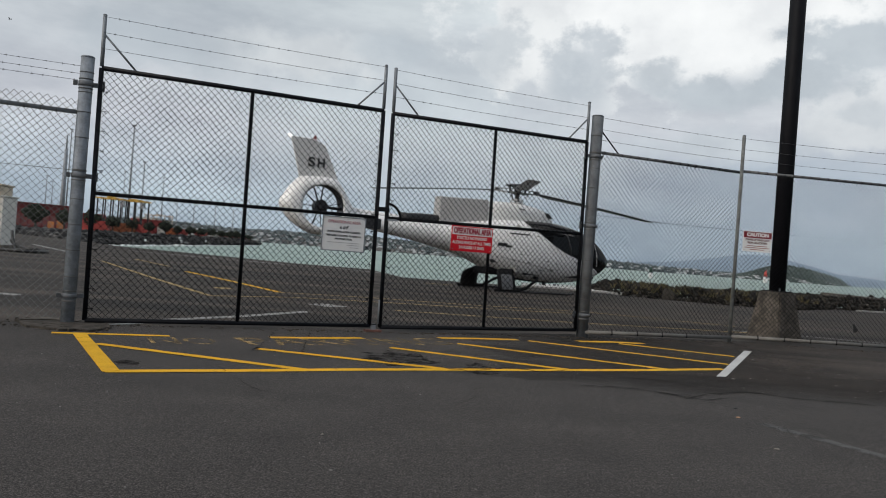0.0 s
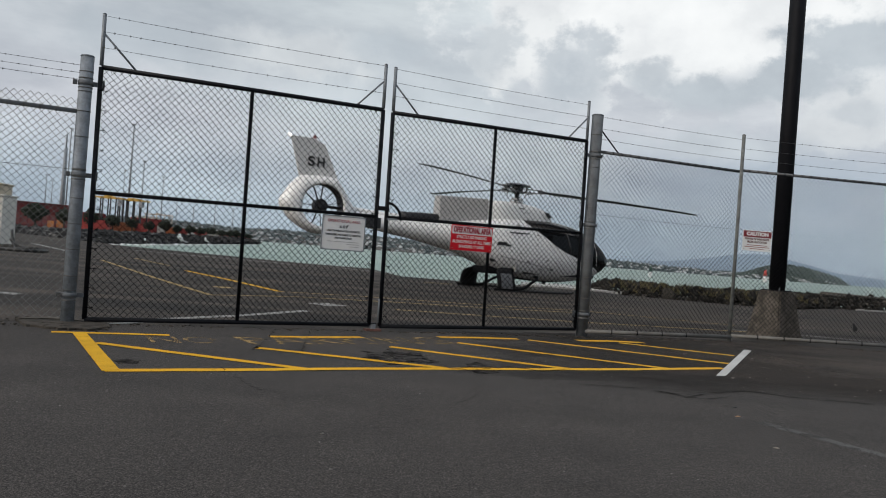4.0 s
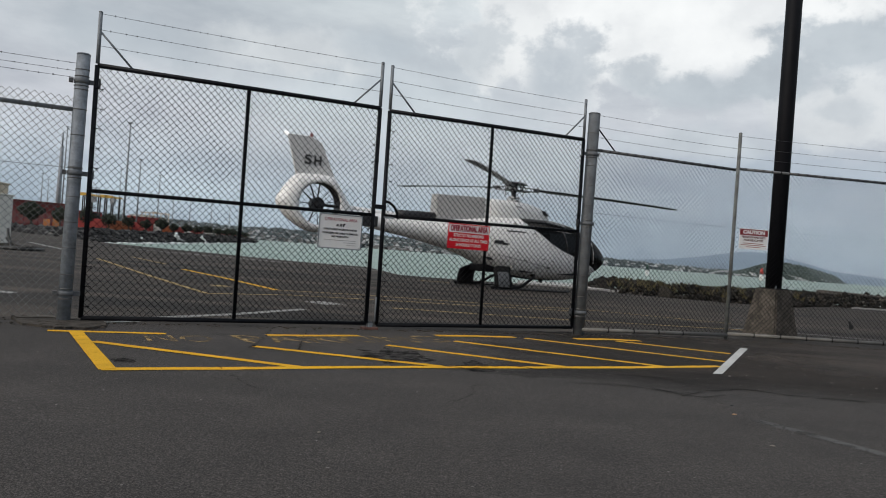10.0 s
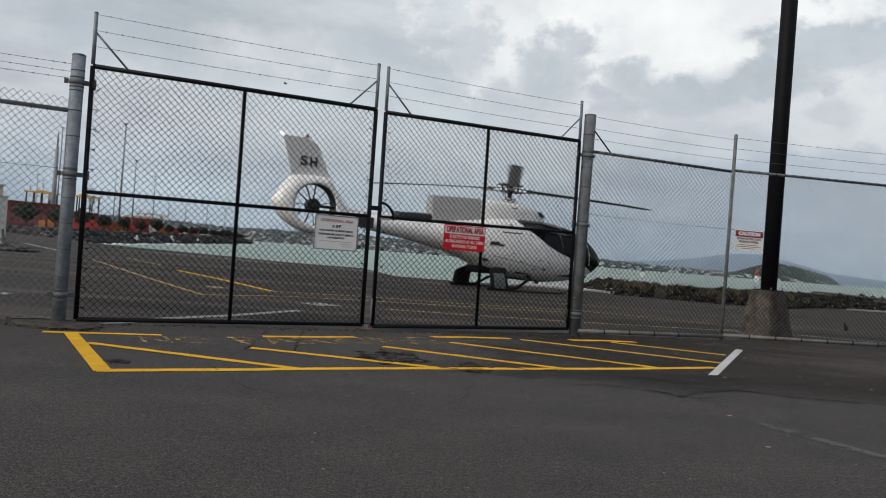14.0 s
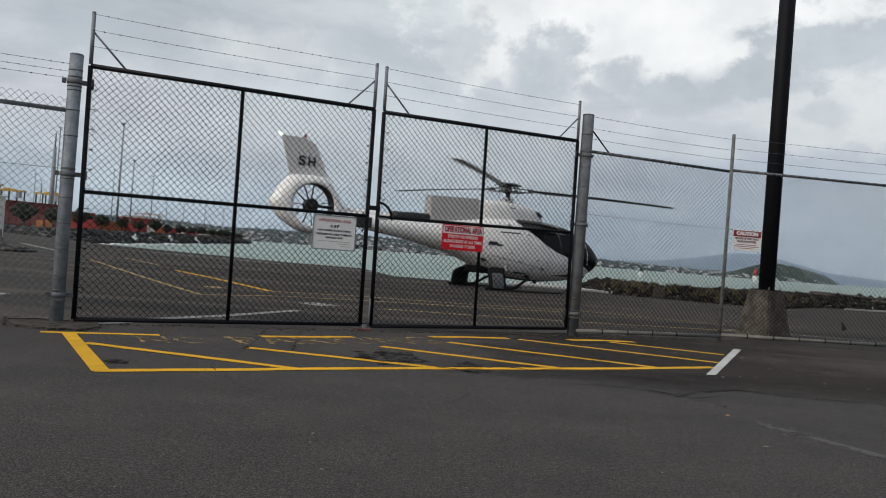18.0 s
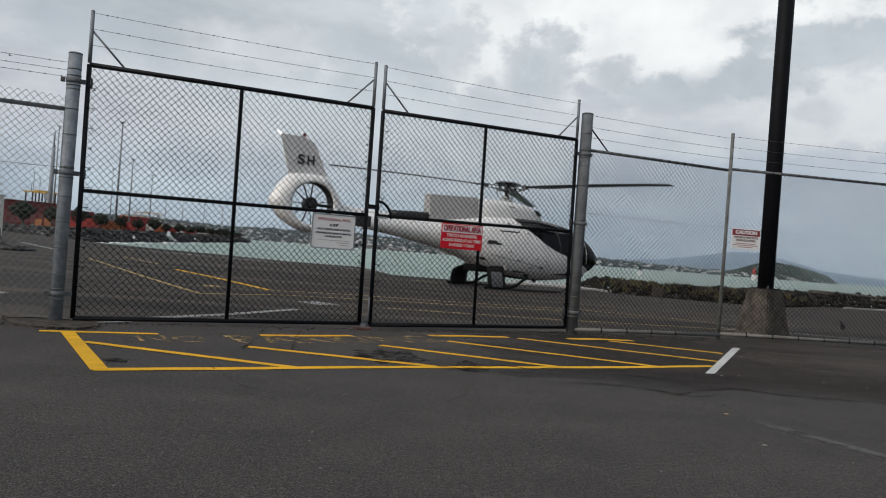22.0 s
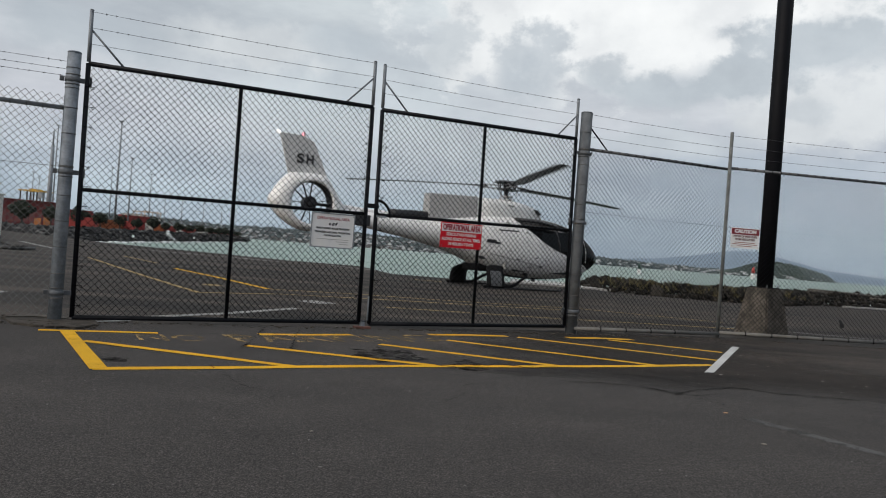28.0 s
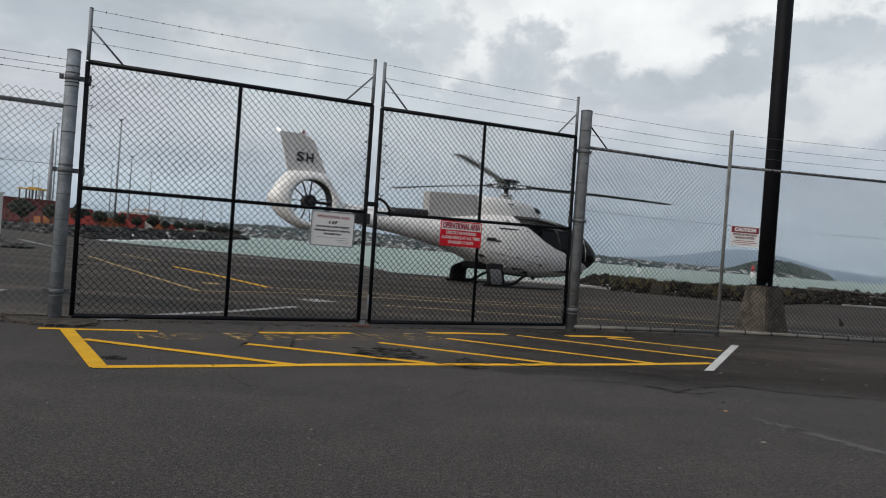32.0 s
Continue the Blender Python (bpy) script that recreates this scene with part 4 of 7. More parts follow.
def fence_panel(fence, a, b, rail_z, top_z, bottom_z, wires, material, rail_mat, rail_r=0.022, bottom_rail=True, tension=1.76):
    """A stretch of fence between two posts: rails, diamond mesh, barbed strands."""
    a, b = Vector((a.x, a.y, 0)), Vector((b.x, b.y, 0))
    w = (b - a).length / K
    turn = math.degrees(math.atan2((b - a).y, (b - a).x))
    g = new("panel")
    g.parent = fence
    g.matrix_basis = Matrix.Translation(a) @ pose(0, 0, 0, 0, 0, turn) @ UNIT
    bar("top_rail", [(0, 0, rail_z), (w, 0, rail_z)], rail_r, rail_mat, g)
    if bottom_rail:
        bar("bottom_rail", [(0, -0.065, bottom_z), (w, -0.065, bottom_z)], 0.029, M_RAIL_PALE, g, "galvanised bottom tube")
        bm = bmesh.new()
        for k in range(1, int(w / 0.45)):
            tube(bm, [(k * 0.45 - 0.008, -0.065, bottom_z), (k * 0.45 + 0.008, -0.065, bottom_z)], 0.034, 10)
        tiny(part("rail_clip", bm, M_WIRE, g))
    chain_link("chain_link_mesh", w, bottom_z, top_z, 0.0755, 0.0039, material, g, pose(0, -rail_r - 0.004, 0))
    bm = bmesh.new()
    for k in range(1, int(w / 0.15)):
        tube(bm, [(k * 0.15 - 0.006, 0, rail_z - 0.001), (k * 0.15 + 0.006, 0, rail_z)], rail_r + 0.004, 8)
    tiny(part("tie_wire", bm, material, g))
    for k, z in enumerate(wires):
        barbed("barbed_wire", (0, -0.02, z), (w, -0.02, z), g, 0.012, seed=int(w * 100) + k)
    bar("tension_wire", [(0, -0.032, tension), (w / 2, -0.032, tension - 0.01), (w, -0.032, tension)], 0.0035, material, g, sides=5)
    return g


M_RAIL_PALE = plain("pale_weathered_rail", (0.155, 0.15, 0.138), 0.75, 0.0, 0.3, 5, 60, 0.2, 0.3, dirt=(0.12, 0.10, 0.08))
M_RAIL_DARK = plain("dark_weathered_rail", (0.105, 0.110, 0.114), 0.55, 0.1, 0.35, 6, 70, 0.2, dirt=(0.05, 0.05, 0.048))
M_LINE_POST = plain("streaked_zinc_line_post", (0.125, 0.130, 0.126), 0.7, 0.0, 0.45, 9, 60, 0.3, 0.3, dirt=(0.06, 0.055, 0.04))
M_WIRE_SIDE = plain("bright_galvanised_wire", (0.19, 0.19, 0.185), 0.55, 0.2, 0.2, 12, 120, 0, 0.3)
FAR_L = POST_L - ALONG * 2.8
POST_4 = POST_3 + WAY_3 * 2.7
fence_panel(fence_l, FAR_L, POST_L, 2.235, 2.37, 0.06, (2.57, 2.64, 2.72), M_WIRE_SIDE, M_GALV, 0.024, False, 1.62)
fence_panel(fence_r, POST_R, POST_2, 2.67, 2.66, 0.08, (2.85, 3.0, 3.17), M_WIRE, M_RAIL_DARK)
fence_panel(fence_r, POST_2, POST_3, 2.69, 2.68, 0.10, (2.87, 3.03, 3.2), M_WIRE, M_RAIL_DARK)
fence_panel(fence_r, POST_3, POST_4, 2.69, 2.68, 0.10, (2.87, 3.03, 3.2), M_WIRE, M_RAIL_DARK)


def line_post(fence, p, height, r=0.027):
    g = new("line_post")
    g.parent = fence
    g.matrix_basis = Matrix.Translation((p.x, p.y - 0.055, 0)) @ UNIT
    tagged(g, "slim galvanised fence post")
    bar("shaft", [(0, 0, -0.1), (0, 0, height)], r, M_LINE_POST, g, sides=14)
    bar("cap", [(0, 0, height), (0, 0, height + 0.015)], r + 0.003, M_GALV, g, r1=0.012, sides=14)
    tie = bmesh.new()
    for z in (0.5, 1.0, 1.5, 2.0, 2.5):
        tube(tie, [(0, 0, z - 0.003), (0, 0, z + 0.003)], r + 0.003, 10)
    tiny(part("tie_wire", tie, M_WIRE, g))
    return g


for p in (POST_2, POST_3, POST_4):
    line_post(fence_r, p, 3.235)
line_post(fence_l, FAR_L, 2.9)
bar("brace", [(0.07, 0, 2.99), (0.40, 0, 2.68)], 0.011, M_BLACK, fence_r, "thin black diagonal brace", m=Matrix.Translation((POST_R.x, POST_R.y, 0)) @ pose(0, 0, 0, 0, 0, math.degrees(math.atan2((POST_2 - POST_R).y, (POST_2 - POST_R).x))) @ UNIT)


# dead leaves and dirt blown against the foot of the fence and the gate
rnd = random.Random(91)
blown = bmesh.new()
for a, b, count in ((FENCE_A, POST_R, 170), (POST_R, POST_2, 130), (POST_2, POST_3, 130)):
    for _ in range(count):
        p = a.lerp(b, rnd.random())
        r = rnd.uniform(0.006, 0.018)
        bmesh.ops.create_icosphere(blown, subdivisions=1, radius=r, matrix=Matrix.Translation((p.x + rnd.gauss(0, 0.04), p.y - 0.06 + rnd.gauss(0, 0.05), r * 0.25)) @ Euler((0, 0, rnd.uniform(0, 3))).to_matrix().to_4x4() @ Matrix.Diagonal((rnd.uniform(0.8, 2.2), 0.8, 0.45, 1)))
tagged(part("leaf_litter", blown, plain("dead_leaf_litter", (0.045, 0.034, 0.024), 0.95, 0, 0.5, 6, 40, 0.2)), "dark dead leaves and dirt along the fence foot", "litter", kind="stuff")


# ---- signs on the fence ----
def sign(s, z0, z1, w, name, label, base, origin=None, turn=None, face=-0.05, edge=None):
    o = origin if origin is not None else on_fence(s)
    turn = FENCE_TURN if turn is None else turn
    d = Vector((math.cos(radians(turn)), math.sin(radians(turn)), 0))
    nrm = Vector((d.y, -d.x, 0))
    h = z1 - z0
    c = o + d * w * K / 2 - nrm * face * K
    g = thing(name, Matrix.Translation((c.x, c.y, K * (z0 + z1) / 2)) @ pose(0, 0, 0, 90, 0, turn) @ UNIT, label, "sign", "signs on the fence")
    part("plate", box(bmesh.new(), -w / 2, w / 2, -h / 2, h / 2, -0.003, 0.003, 0.0012), base, g)
    if edge:
        for x0, x1, y0, y1 in ((-w / 2, w / 2, h / 2 - 0.012, h / 2), (-w / 2, w / 2, -h / 2, -h / 2 + 0.012), (-w / 2, -w / 2 + 0.012, -h / 2 + 0.012, h / 2 - 0.012), (w / 2 - 0.012, w / 2, -h / 2 + 0.012, h / 2 - 0.012)):
            block("edge_strip", (x0, x1, y0, y1, 0.003, 0.008), edge, g)
    for x in (-1, 1):
        for y in (-1, 1):
            bar("screw", [(x * (w / 2 - 0.025), y * (h / 2 - 0.025), 0.002), (x * (w / 2 - 0.025), y * (h / 2 - 0.025), 0.009)], 0.006, M_GALV, g, sides=8)
    return g


sw = sign(2.532, 0.975, 1.398, 0.560, "white_sign", "white metal sign with a red heading wired to the gate", M_SIGN, edge=M_GALV)
lettering("heading", "OPERATIONAL AREA", 0.036, M_INK_RED, sw, pose(0.0, 0.145, 0.0045), "red lettering", 0.42)
for x, y, w, h, turn in ((-0.040, 0.070, 0.026, 0.010, 0), (-0.050, 0.077, 0.008, 0.024, -12), (-0.040, 0.086, 0.024, 0.007, 8), (-0.006, 0.078, 0.009, 0.034, -18), (0.010, 0.076, 0.009, 0.034, -18), (0.003, 0.089, 0.022, 0.008, 30), (0.040, 0.080, 0.010, 0.040, -22), (0.044, 0.094, 0.030, 0.009, 16), (0.036, 0.080, 0.026, 0.008, 12)):
    block("emblem", (-w / 2, w / 2, -h / 2, h / 2, 0.0035, 0.0055), M_INK_BLACK, sw, m=pose(x, y, 0, 0, 0, turn))
lettering("line", "UNAUTHORISED ACCESS PROHIBITED", 0.022, M_INK_BLACK, sw, pose(0, 0.025, 0.0045), "", 0.43, 0.0008)
lettering("line", "TRESPASSERS ARE LIABLE TO REMOVAL", 0.022, M_INK_BLACK, sw, pose(0, -0.022, 0.0045), "", 0.46, 0.0008)
lettering("line", "AND PROSECUTION", 0.022, M_INK_BLACK, sw, pose(0, -0.062, 0.0045), "", 0.22, 0.0008)
for x0, x1, y in ((-0.20, 0.21, -0.105), (0.05, 0.21, -0.132), (0.09, 0.21, -0.16)):
    block("small_print", (x0, x1, y - 0.003, y + 0.003, 0.0035, 0.005), M_HELI_GREY, sw)

sr = sign(4.292, 1.094, 1.426, 0.622, "red_sign", "red and white no-parking sign wired to the gate", M_SIGN_RED)
block("heading_panel", (-0.298, 0.298, 0.048, 0.152, 0.0035, 0.0055), M_SIGN, sr, label="white heading panel")
lettering("heading", "OPERATIONAL AREA", 0.074, M_INK_RED, sr, pose(0.0, 0.100, 0.0068), "bold red lettering", 0.565, 0.0058)
lettering("line", "STRICTLY NO PARKING", 0.040, M_INK_WHITE, sr, pose(0, 0.010, 0.0045), "white lettering", 0.45, 0.0012)
lettering("line", "ALONG FENCE AT ALL TIMES", 0.040, M_INK_WHITE, sr, pose(0, -0.052, 0.0045), "white lettering", 0.58, 0.0012)
lettering("line", "24 HOURS / 7 DAYS", 0.040, M_INK_WHITE, sr, pose(0, -0.114, 0.0045), "white lettering", 0.38, 0.0012)

M_INK_BROWN = plain("dark_brown_sign_ink", (0.13, 0.055, 0.05), 0.5, 0, 0.05, 4, 60, 0)
TURN_2 = math.degrees(math.atan2(WAY_3.y, WAY_3.x))
sc = sign(0, 1.445, 1.765, 0.485, "caution_sign", "white caution sign with a dark red heading on the fence", M_SIGN, origin=POST_2 + WAY_3 * 0.09, turn=TURN_2)
block("heading_panel", (-0.235, 0.235, 0.055, 0.152, 0.0035, 0.0055), plain("dark_red_sign_ink", (0.19, 0.010, 0.018), 0.5, 0, 0.05, 4, 60, 0), sc, label="dark red heading panel")
lettering("heading", "CAUTION", 0.054, M_INK_WHITE, sc, pose(0, 0.104, 0.0068), "white lettering", 0.37, 0.005)
lettering("line", "BEWARE OF WIND GUSTS", 0.032, M_INK_BROWN, sc, pose(0, 0.025, 0.0045), "", 0.40, 0.0016)
lettering("line", "FROM HELICOPTERS", 0.032, M_INK_BROWN, sc, pose(0, -0.022, 0.0045), "", 0.33, 0.0016)
for x0, x1, y in ((-0.17, 0.17, -0.070), (-0.21, 0.21, -0.097), (-0.12, 0.12, -0.125)):
    block("small_print", (x0, x1, y - 0.005, y + 0.005, 0.0035, 0.005), M_INK_PALE, sc)


# ---- the helicopter ----
HELI = Matrix.Translation((2.106, 24.15, 0)) @ pose(0, 0, 0, 0, 0, 25.0)
heli = thing("helicopter", HELI, "white light helicopter with shrouded tail fan and turning rotor", "helicopter")

# stations along the body: x, bottom, top, half width
BODY = [(-5.3, 1.60, 1.93, 0.17), (-4.5, 1.45, 1.89, 0.22), (-3.47, 1.29, 1.88, 0.30), (-2.6, 1.13, 1.93, 0.42), (-2.03, 1.0, 2.0, 0.56), (-1.4, 0.80, 2.08, 0.73), (-0.8, 0.55, 2.14, 0.86), (-0.2, 0.40, 2.17, 0.92),
        (0.6, 0.32, 2.17, 0.945), (1.4, 0.32, 2.11, 0.92), (2.1, 0.39, 1.97, 0.84), (2.7, 0.54, 1.70, 0.68), (3.1, 0.74, 1.40, 0.45), (3.30, 0.92, 1.20, 0.24), (3.38, 1.03, 1.10, 0.08)]


def body_ring(x, k=72, grow=0.0):
    xs = [s[0] for s in BODY]
    lo, hi, w = (soft_interp(x, xs, [s[i] for s in BODY]) for i in (1, 2, 3))
    e = 2.0 + 0.5 * min(1, max(0, (x + 2) / 2)) * (1 if x < 2.3 else max(0, (3.38 - x) / 1.08))
    c, hz = (lo + hi) / 2, (hi - lo) / 2
    ring = []
    for j in range(k):
        a = 2 * math.pi * j / k
        ca, sa = math.cos(a), math.sin(a)
        ring.append(Vector((x, (w + grow) * math.copysign(abs(ca) ** (2 / e), ca), c + (hz + grow) * math.copysign(abs(sa) ** (2 / e), sa))))
    return ring


# where the glazing begins: at each height the glass lies ahead of this x
GLASS_Z, GLASS_X = (0.50, 0.62, 0.72, 0.85, 1.02, 1.25, 1.44, 1.78, 2.02, 2.3), (3.3, 3.0, 2.78, 2.46, 2.0, 1.27, 0.86, 0.34, 0.02, -0.1)


def ahead(p):
    return p.x - float(np.interp(p.z, GLASS_Z, GLASS_X))


def body_parts():
    """The skin, cut along the line of the glazing into painted body and canopy."""
    xs = list(np.linspace(-5.3, -0.2, 34)) + list(np.linspace(-0.12, 3.38, 76))
    k = 96
    loops = [body_ring(x, k) for x in xs]
    field = [[ahead(p) for p in row] for row in loops]
    skin, glass = bmesh.new(), bmesh.new()
    for bm, sign_of in ((skin, -1), (glass, 1)):
        made = {}

        def corner(key):
            if key not in made:
                made[key] = bm.verts.new(loops[key[0]][key[1]])
            return made[key]

        def cut(ka, kb):
            key = (min(ka, kb), max(ka, kb))
            if key not in made:
                fa, fb = field[ka[0]][ka[1]], field[kb[0]][kb[1]]
                made[key] = bm.verts.new(loops[ka[0]][ka[1]].lerp(loops[kb[0]][kb[1]], fa / (fa - fb)))
            return made[key]

        for i in range(len(loops) - 1):
            for j in range(k):
                jj = (j + 1) % k
                quad = ((i, j), (i, jj), (i + 1, jj), (i + 1, j))
                poly = []
                for ka, kb in zip(quad, quad[1:] + quad[:1]):
                    ina, inb = field[ka[0]][ka[1]] * sign_of > 0, field[kb[0]][kb[1]] * sign_of > 0
                    if ina:
                        poly.append(corner(ka))
                    if ina != inb:
                        poly.append(cut(ka, kb))
                if len(poly) > 2:
                    bm.faces.new(poly)
        if sign_of > 0:
            bm.faces.new([corner((len(loops) - 1, j)) for j in range(k)])
        bmesh.ops.recalc_face_normals(bm, faces=bm.faces[:])
    body = part("fuselage", skin, M_HELI, heli, smooth=True)
    part("canopy", glass, M_GLASS, heli, "dark tinted acrylic canopy", smooth=True)
    return body


fuselage = body_parts()


def on_side(x, z, out=0.0):
    """A point on the starboard skin at height z."""
    ring = [p for p in body_ring(x, 144) if p.y < 0]
    p = min(ring, key=lambda q: abs(q.z - z))
    return Vector((x, p.y - out, z))


def side_strip(name, pts, r, material, label=""):
    return bar(name, [on_side(x, z, 0.004) for x, z in pts], r, material, heli, label, sides=6)


# canopy frame and door seams
side_strip("door_frame", [(x, z) for z, x in ((1.98, 0.07), (1.78, 0.34), (1.44, 0.86), (1.25, 1.27), (1.02, 2.0), (0.85, 2.46))], 0.012, M_DARK, "black seal along the glazing")
side_strip("door_pillar", [(1.28, 1.95), (1.36, 1.75), (1.43, 1.45), (1.45, 1.2)], 0.028, M_DARK, "dark door pillar")
side_strip("door_rail", [(x, 1.69) for x in np.linspace(-0.62, 0.0, 8)], 0.02, M_DARK, "dark sliding door rail")
side_strip("panel_seam", [(x, 0.99 - (x + 0.84) * 0.164) for x in np.linspace(-0.84, 0.8, 12)], 0.013, M_HELI_GREY, "thin grey body seam")
side_strip("door_seam", [(-0.70, 1.62), (-0.68, 1.2), (-0.60, 0.8), (-0.50, 0.6)], 0.005, M_HELI_GREY)
side_strip("door_seam", [(0.42, 1.62), (0.50, 1.2), (0.55, 0.8), (0.55, 0.55)], 0.005, M_HELI_GREY)
for x, z, w, h in ((-0.80, 1.35, 0.40, 0.09), (-0.66, 1.31, 0.16, 0.06), (0.3, 1.67, 0.07, 0.03), (-0.45, 0.93, 0.10, 0.03), (0.87, 0.70, 0.11, 0.07), (-0.95, 1.37, 0.08, 0.03), (0.28, 1.40, 0.05, 0.03), (0.05, 0.88, 0.09, 0.035), (0.66, 0.95, 0.08, 0.035), (-0.24, 1.10, 0.05, 0.03), (0.52, 0.68, 0.05, 0.035), (0.98, 0.90, 0.05, 0.045), (-1.0, 0.86, 0.2, 0.09)):
    p = on_side(x, z)
    block("skin_fitting", (x - w / 2, x + w / 2, p.y - 0.014, p.y + 0.03, z - h / 2, z + h / 2), M_DARK, heli, 0.004, "small dark handle or vent")
# roof hatch rail and upper door frame
bar("roof_rail", [(0.05, -0.72, 2.03), (0.7, -0.74, 2.02), (1.3, -0.70, 1.95), (1.8, -0.60, 1.84)], 0.04, M_DARK, heli, "dark roof frame over the door")
roof = bmesh.new()
roof_rows = []
for x in np.linspace(0.12, 2.15, 22):
    ring = body_ring(x, 96, 0.006)
    reach = 15 - int(3.5 * max(0, (x - 1.2)) ** 1.3)
    roof_rows.append([ring[24 - 15 + round(30 * i / 30)] if reach == 15 else ring[24].lerp(ring[24 - reach if i < 15 else 24 + reach], abs(i - 15) / 15) for i in range(31)])
rings(roof, roof_rows, cap=False, closed=False)
part("roof_panel", roof, plain("glossy_grey_brown_roof", (0.085, 0.078, 0.074), 0.22, 0, 0.3, 3, 40, 0.05), heli, "glossy grey-brown roof frame over the cabin", smooth=True)
for sgn in (-1, 1):
    slot = bmesh.new()
    rings(slot, [[(x, sgn * w * abs(p.y), p.z + 0.012 * up) for w, up in ((1.0, 1), (0.86, 2.4))] for x in np.linspace(0.75, 1.75, 8) for p in (body_ring(x, 96, 0.008)[34],)], cap=False, closed=False)
    part("roof_window", slot, M_GLASS, heli, "dark roof window slot", smooth=True)
bar("nose_post", [(1.9, 0, 2.03), (2.3, 0, 1.90), (2.75, 0, 1.68), (3.1, 0, 1.41), (3.36, 0, 1.13)], 0.03, M_DARK, heli, "dark centre post of the windscreen")
block("cabin_floor", (0.0, 2.5, -0.70, 0.70, 0.52, 0.60), M_DARK, heli, 0.02)
block("instrument_panel", (2.30, 2.55, -0.35, 0.45, 0.66, 1.22), M_DARK, heli, 0.05)
for y in (-0.5, 0.0, 0.5):
    s = bmesh.new()
    box(s, 1.0, 1.5, y - 0.21, y + 0.21, 0.60, 0.86, 0.05)
    box(s, 0.87, 1.05, y - 0.21, y + 0.21, 0.80, 1.48, 0.05)
    box(s, 0.88, 1.01, y - 0.12, y + 0.12, 1.50, 1.72, 0.03)
    part("seat", s, M_SEAT, heli, "grey cabin seat with headrest")

for y in (-0.5, 0.5):
    bar("seat_belt", [(1.06, y - 0.1, 1.42), (1.09, y - 0.06, 1.1), (1.18, y, 0.88)], 0.02, plain("dark_red_webbing", (0.30, 0.03, 0.03), 0.8, 0, 0.1, 8, 60, 0), heli, "red seat belt")
block("cabin_wall", (-0.35, -0.25, -0.8, 0.8, 0.55, 1.95), M_SEAT, heli, 0.03)
bar("windscreen_frame", [on_side(x, z, 0.004) for x, z in ((2.35, 1.80), (2.45, 1.55), (2.52, 1.25), (2.55, 0.92))], 0.022, M_HELI_GREY, heli, "pale frame between door and windscreen", sides=6)
# engine and gearbox cowlings on the roof
def cowl(name, stations, material, label, k=40, e=3.2):
    loops = []
    for x, lo, hi, w in stations:
        ring = []
        for j in range(k):
            a = 2 * math.pi * j / k
            ca, sa = math.cos(a), math.sin(a)
            ring.append((x, w * math.copysign(abs(ca) ** (2 / e), ca), (lo + hi) / 2 + (hi - lo) / 2 * math.copysign(abs(sa) ** (2 / e), sa)))
        loops.append(ring)
    return part(name, rings(bmesh.new(), loops), material, heli, label, smooth=False)


eng = bmesh.new()
loops = []
for x, lo, hi, w in ((-2.61, 1.80, 2.585, 0.20), (-2.25, 1.80, 2.59, 0.26), (-1.18, 1.82, 2.615, 0.40)):
    loops.append([(x, -w - 0.06, lo), (x, -w, hi - 0.03), (x, -w + 0.02, hi), (x, w - 0.02, hi), (x, w, hi - 0.03), (x, w + 0.06, lo)])
part("engine_cowling", rings(eng, loops), M_HELI_GREY, heli, "flat-sided grey engine cowling")
cw = cowl("gearbox_cowling", [(-1.17, 1.82, 2.61, 0.405), (-0.7, 1.82, 2.62, 0.45), (-0.3, 1.82, 2.62, 0.485), (0.1, 1.82, 2.605, 0.485), (0.4, 1.82, 2.57, 0.47), (0.64, 1.82, 2.525, 0.45), (0.82, 1.82, 2.47, 0.42), (0.97, 1.84, 2.40, 0.38), (1.09, 1.88, 2.31, 0.31), (1.17, 1.93, 2.22, 0.22), (1.21, 1.98, 2.14, 0.10)], M_HELI, "white gearbox cowling sloping down to the canopy", e=3.4)
cw.data.shade_smooth()
intake = bmesh.new()
rings(intake, [[(0.78, y, 2.40), (0.86, y, 2.40), (1.02, y, 2.25), (0.84, y, 2.27)] for y in (-0.445, -0.30)])
part("ram_intake", intake, M_DARK, heli, "black air intake slot")
block("cowl_latch", (-0.16, 0.02, -0.492, -0.47, 2.42, 2.45), M_DARK, heli)
block("cowl_label", (0.0, 0.2, -0.485, -0.47, 2.30, 2.33), M_FIN, heli)
bar("exhaust_pipe", [(-2.5, -0.08, 1.92), (-3.1, -0.08, 1.92), (-3.5, -0.08, 1.90), (-3.75, -0.08, 1.90)], 0.13, M_DARK, heli, "blackened round exhaust pipe", sides=20)
bar("boom_fairing", [(-2.7, 0, 1.86), (-3.6, 0, 1.86), (-4.5, 0, 1.90), (-5.2, 0, 1.95)], 0.10, M_HELI, heli, "white spine over the tail boom", sides=16, r1=0.07)

# tail: shroud round the fan, fin, stabiliser
FAN = (-6.05, 1.965)
OUTER = [(-5.02, 1.86), (-5.28, 2.2), (-5.52, 2.58), (-5.66, 2.74), (-6.1, 2.77), (-6.68, 2.73), (-6.95, 2.42), (-7.20, 2.0), (-7.17, 1.90), (-6.9, 1.57), (-6.58, 1.35), (-6.3, 1.23), (-6.05, 1.20), (-5.75, 1.26), (-5.45, 1.42), (-5.05, 1.60)]


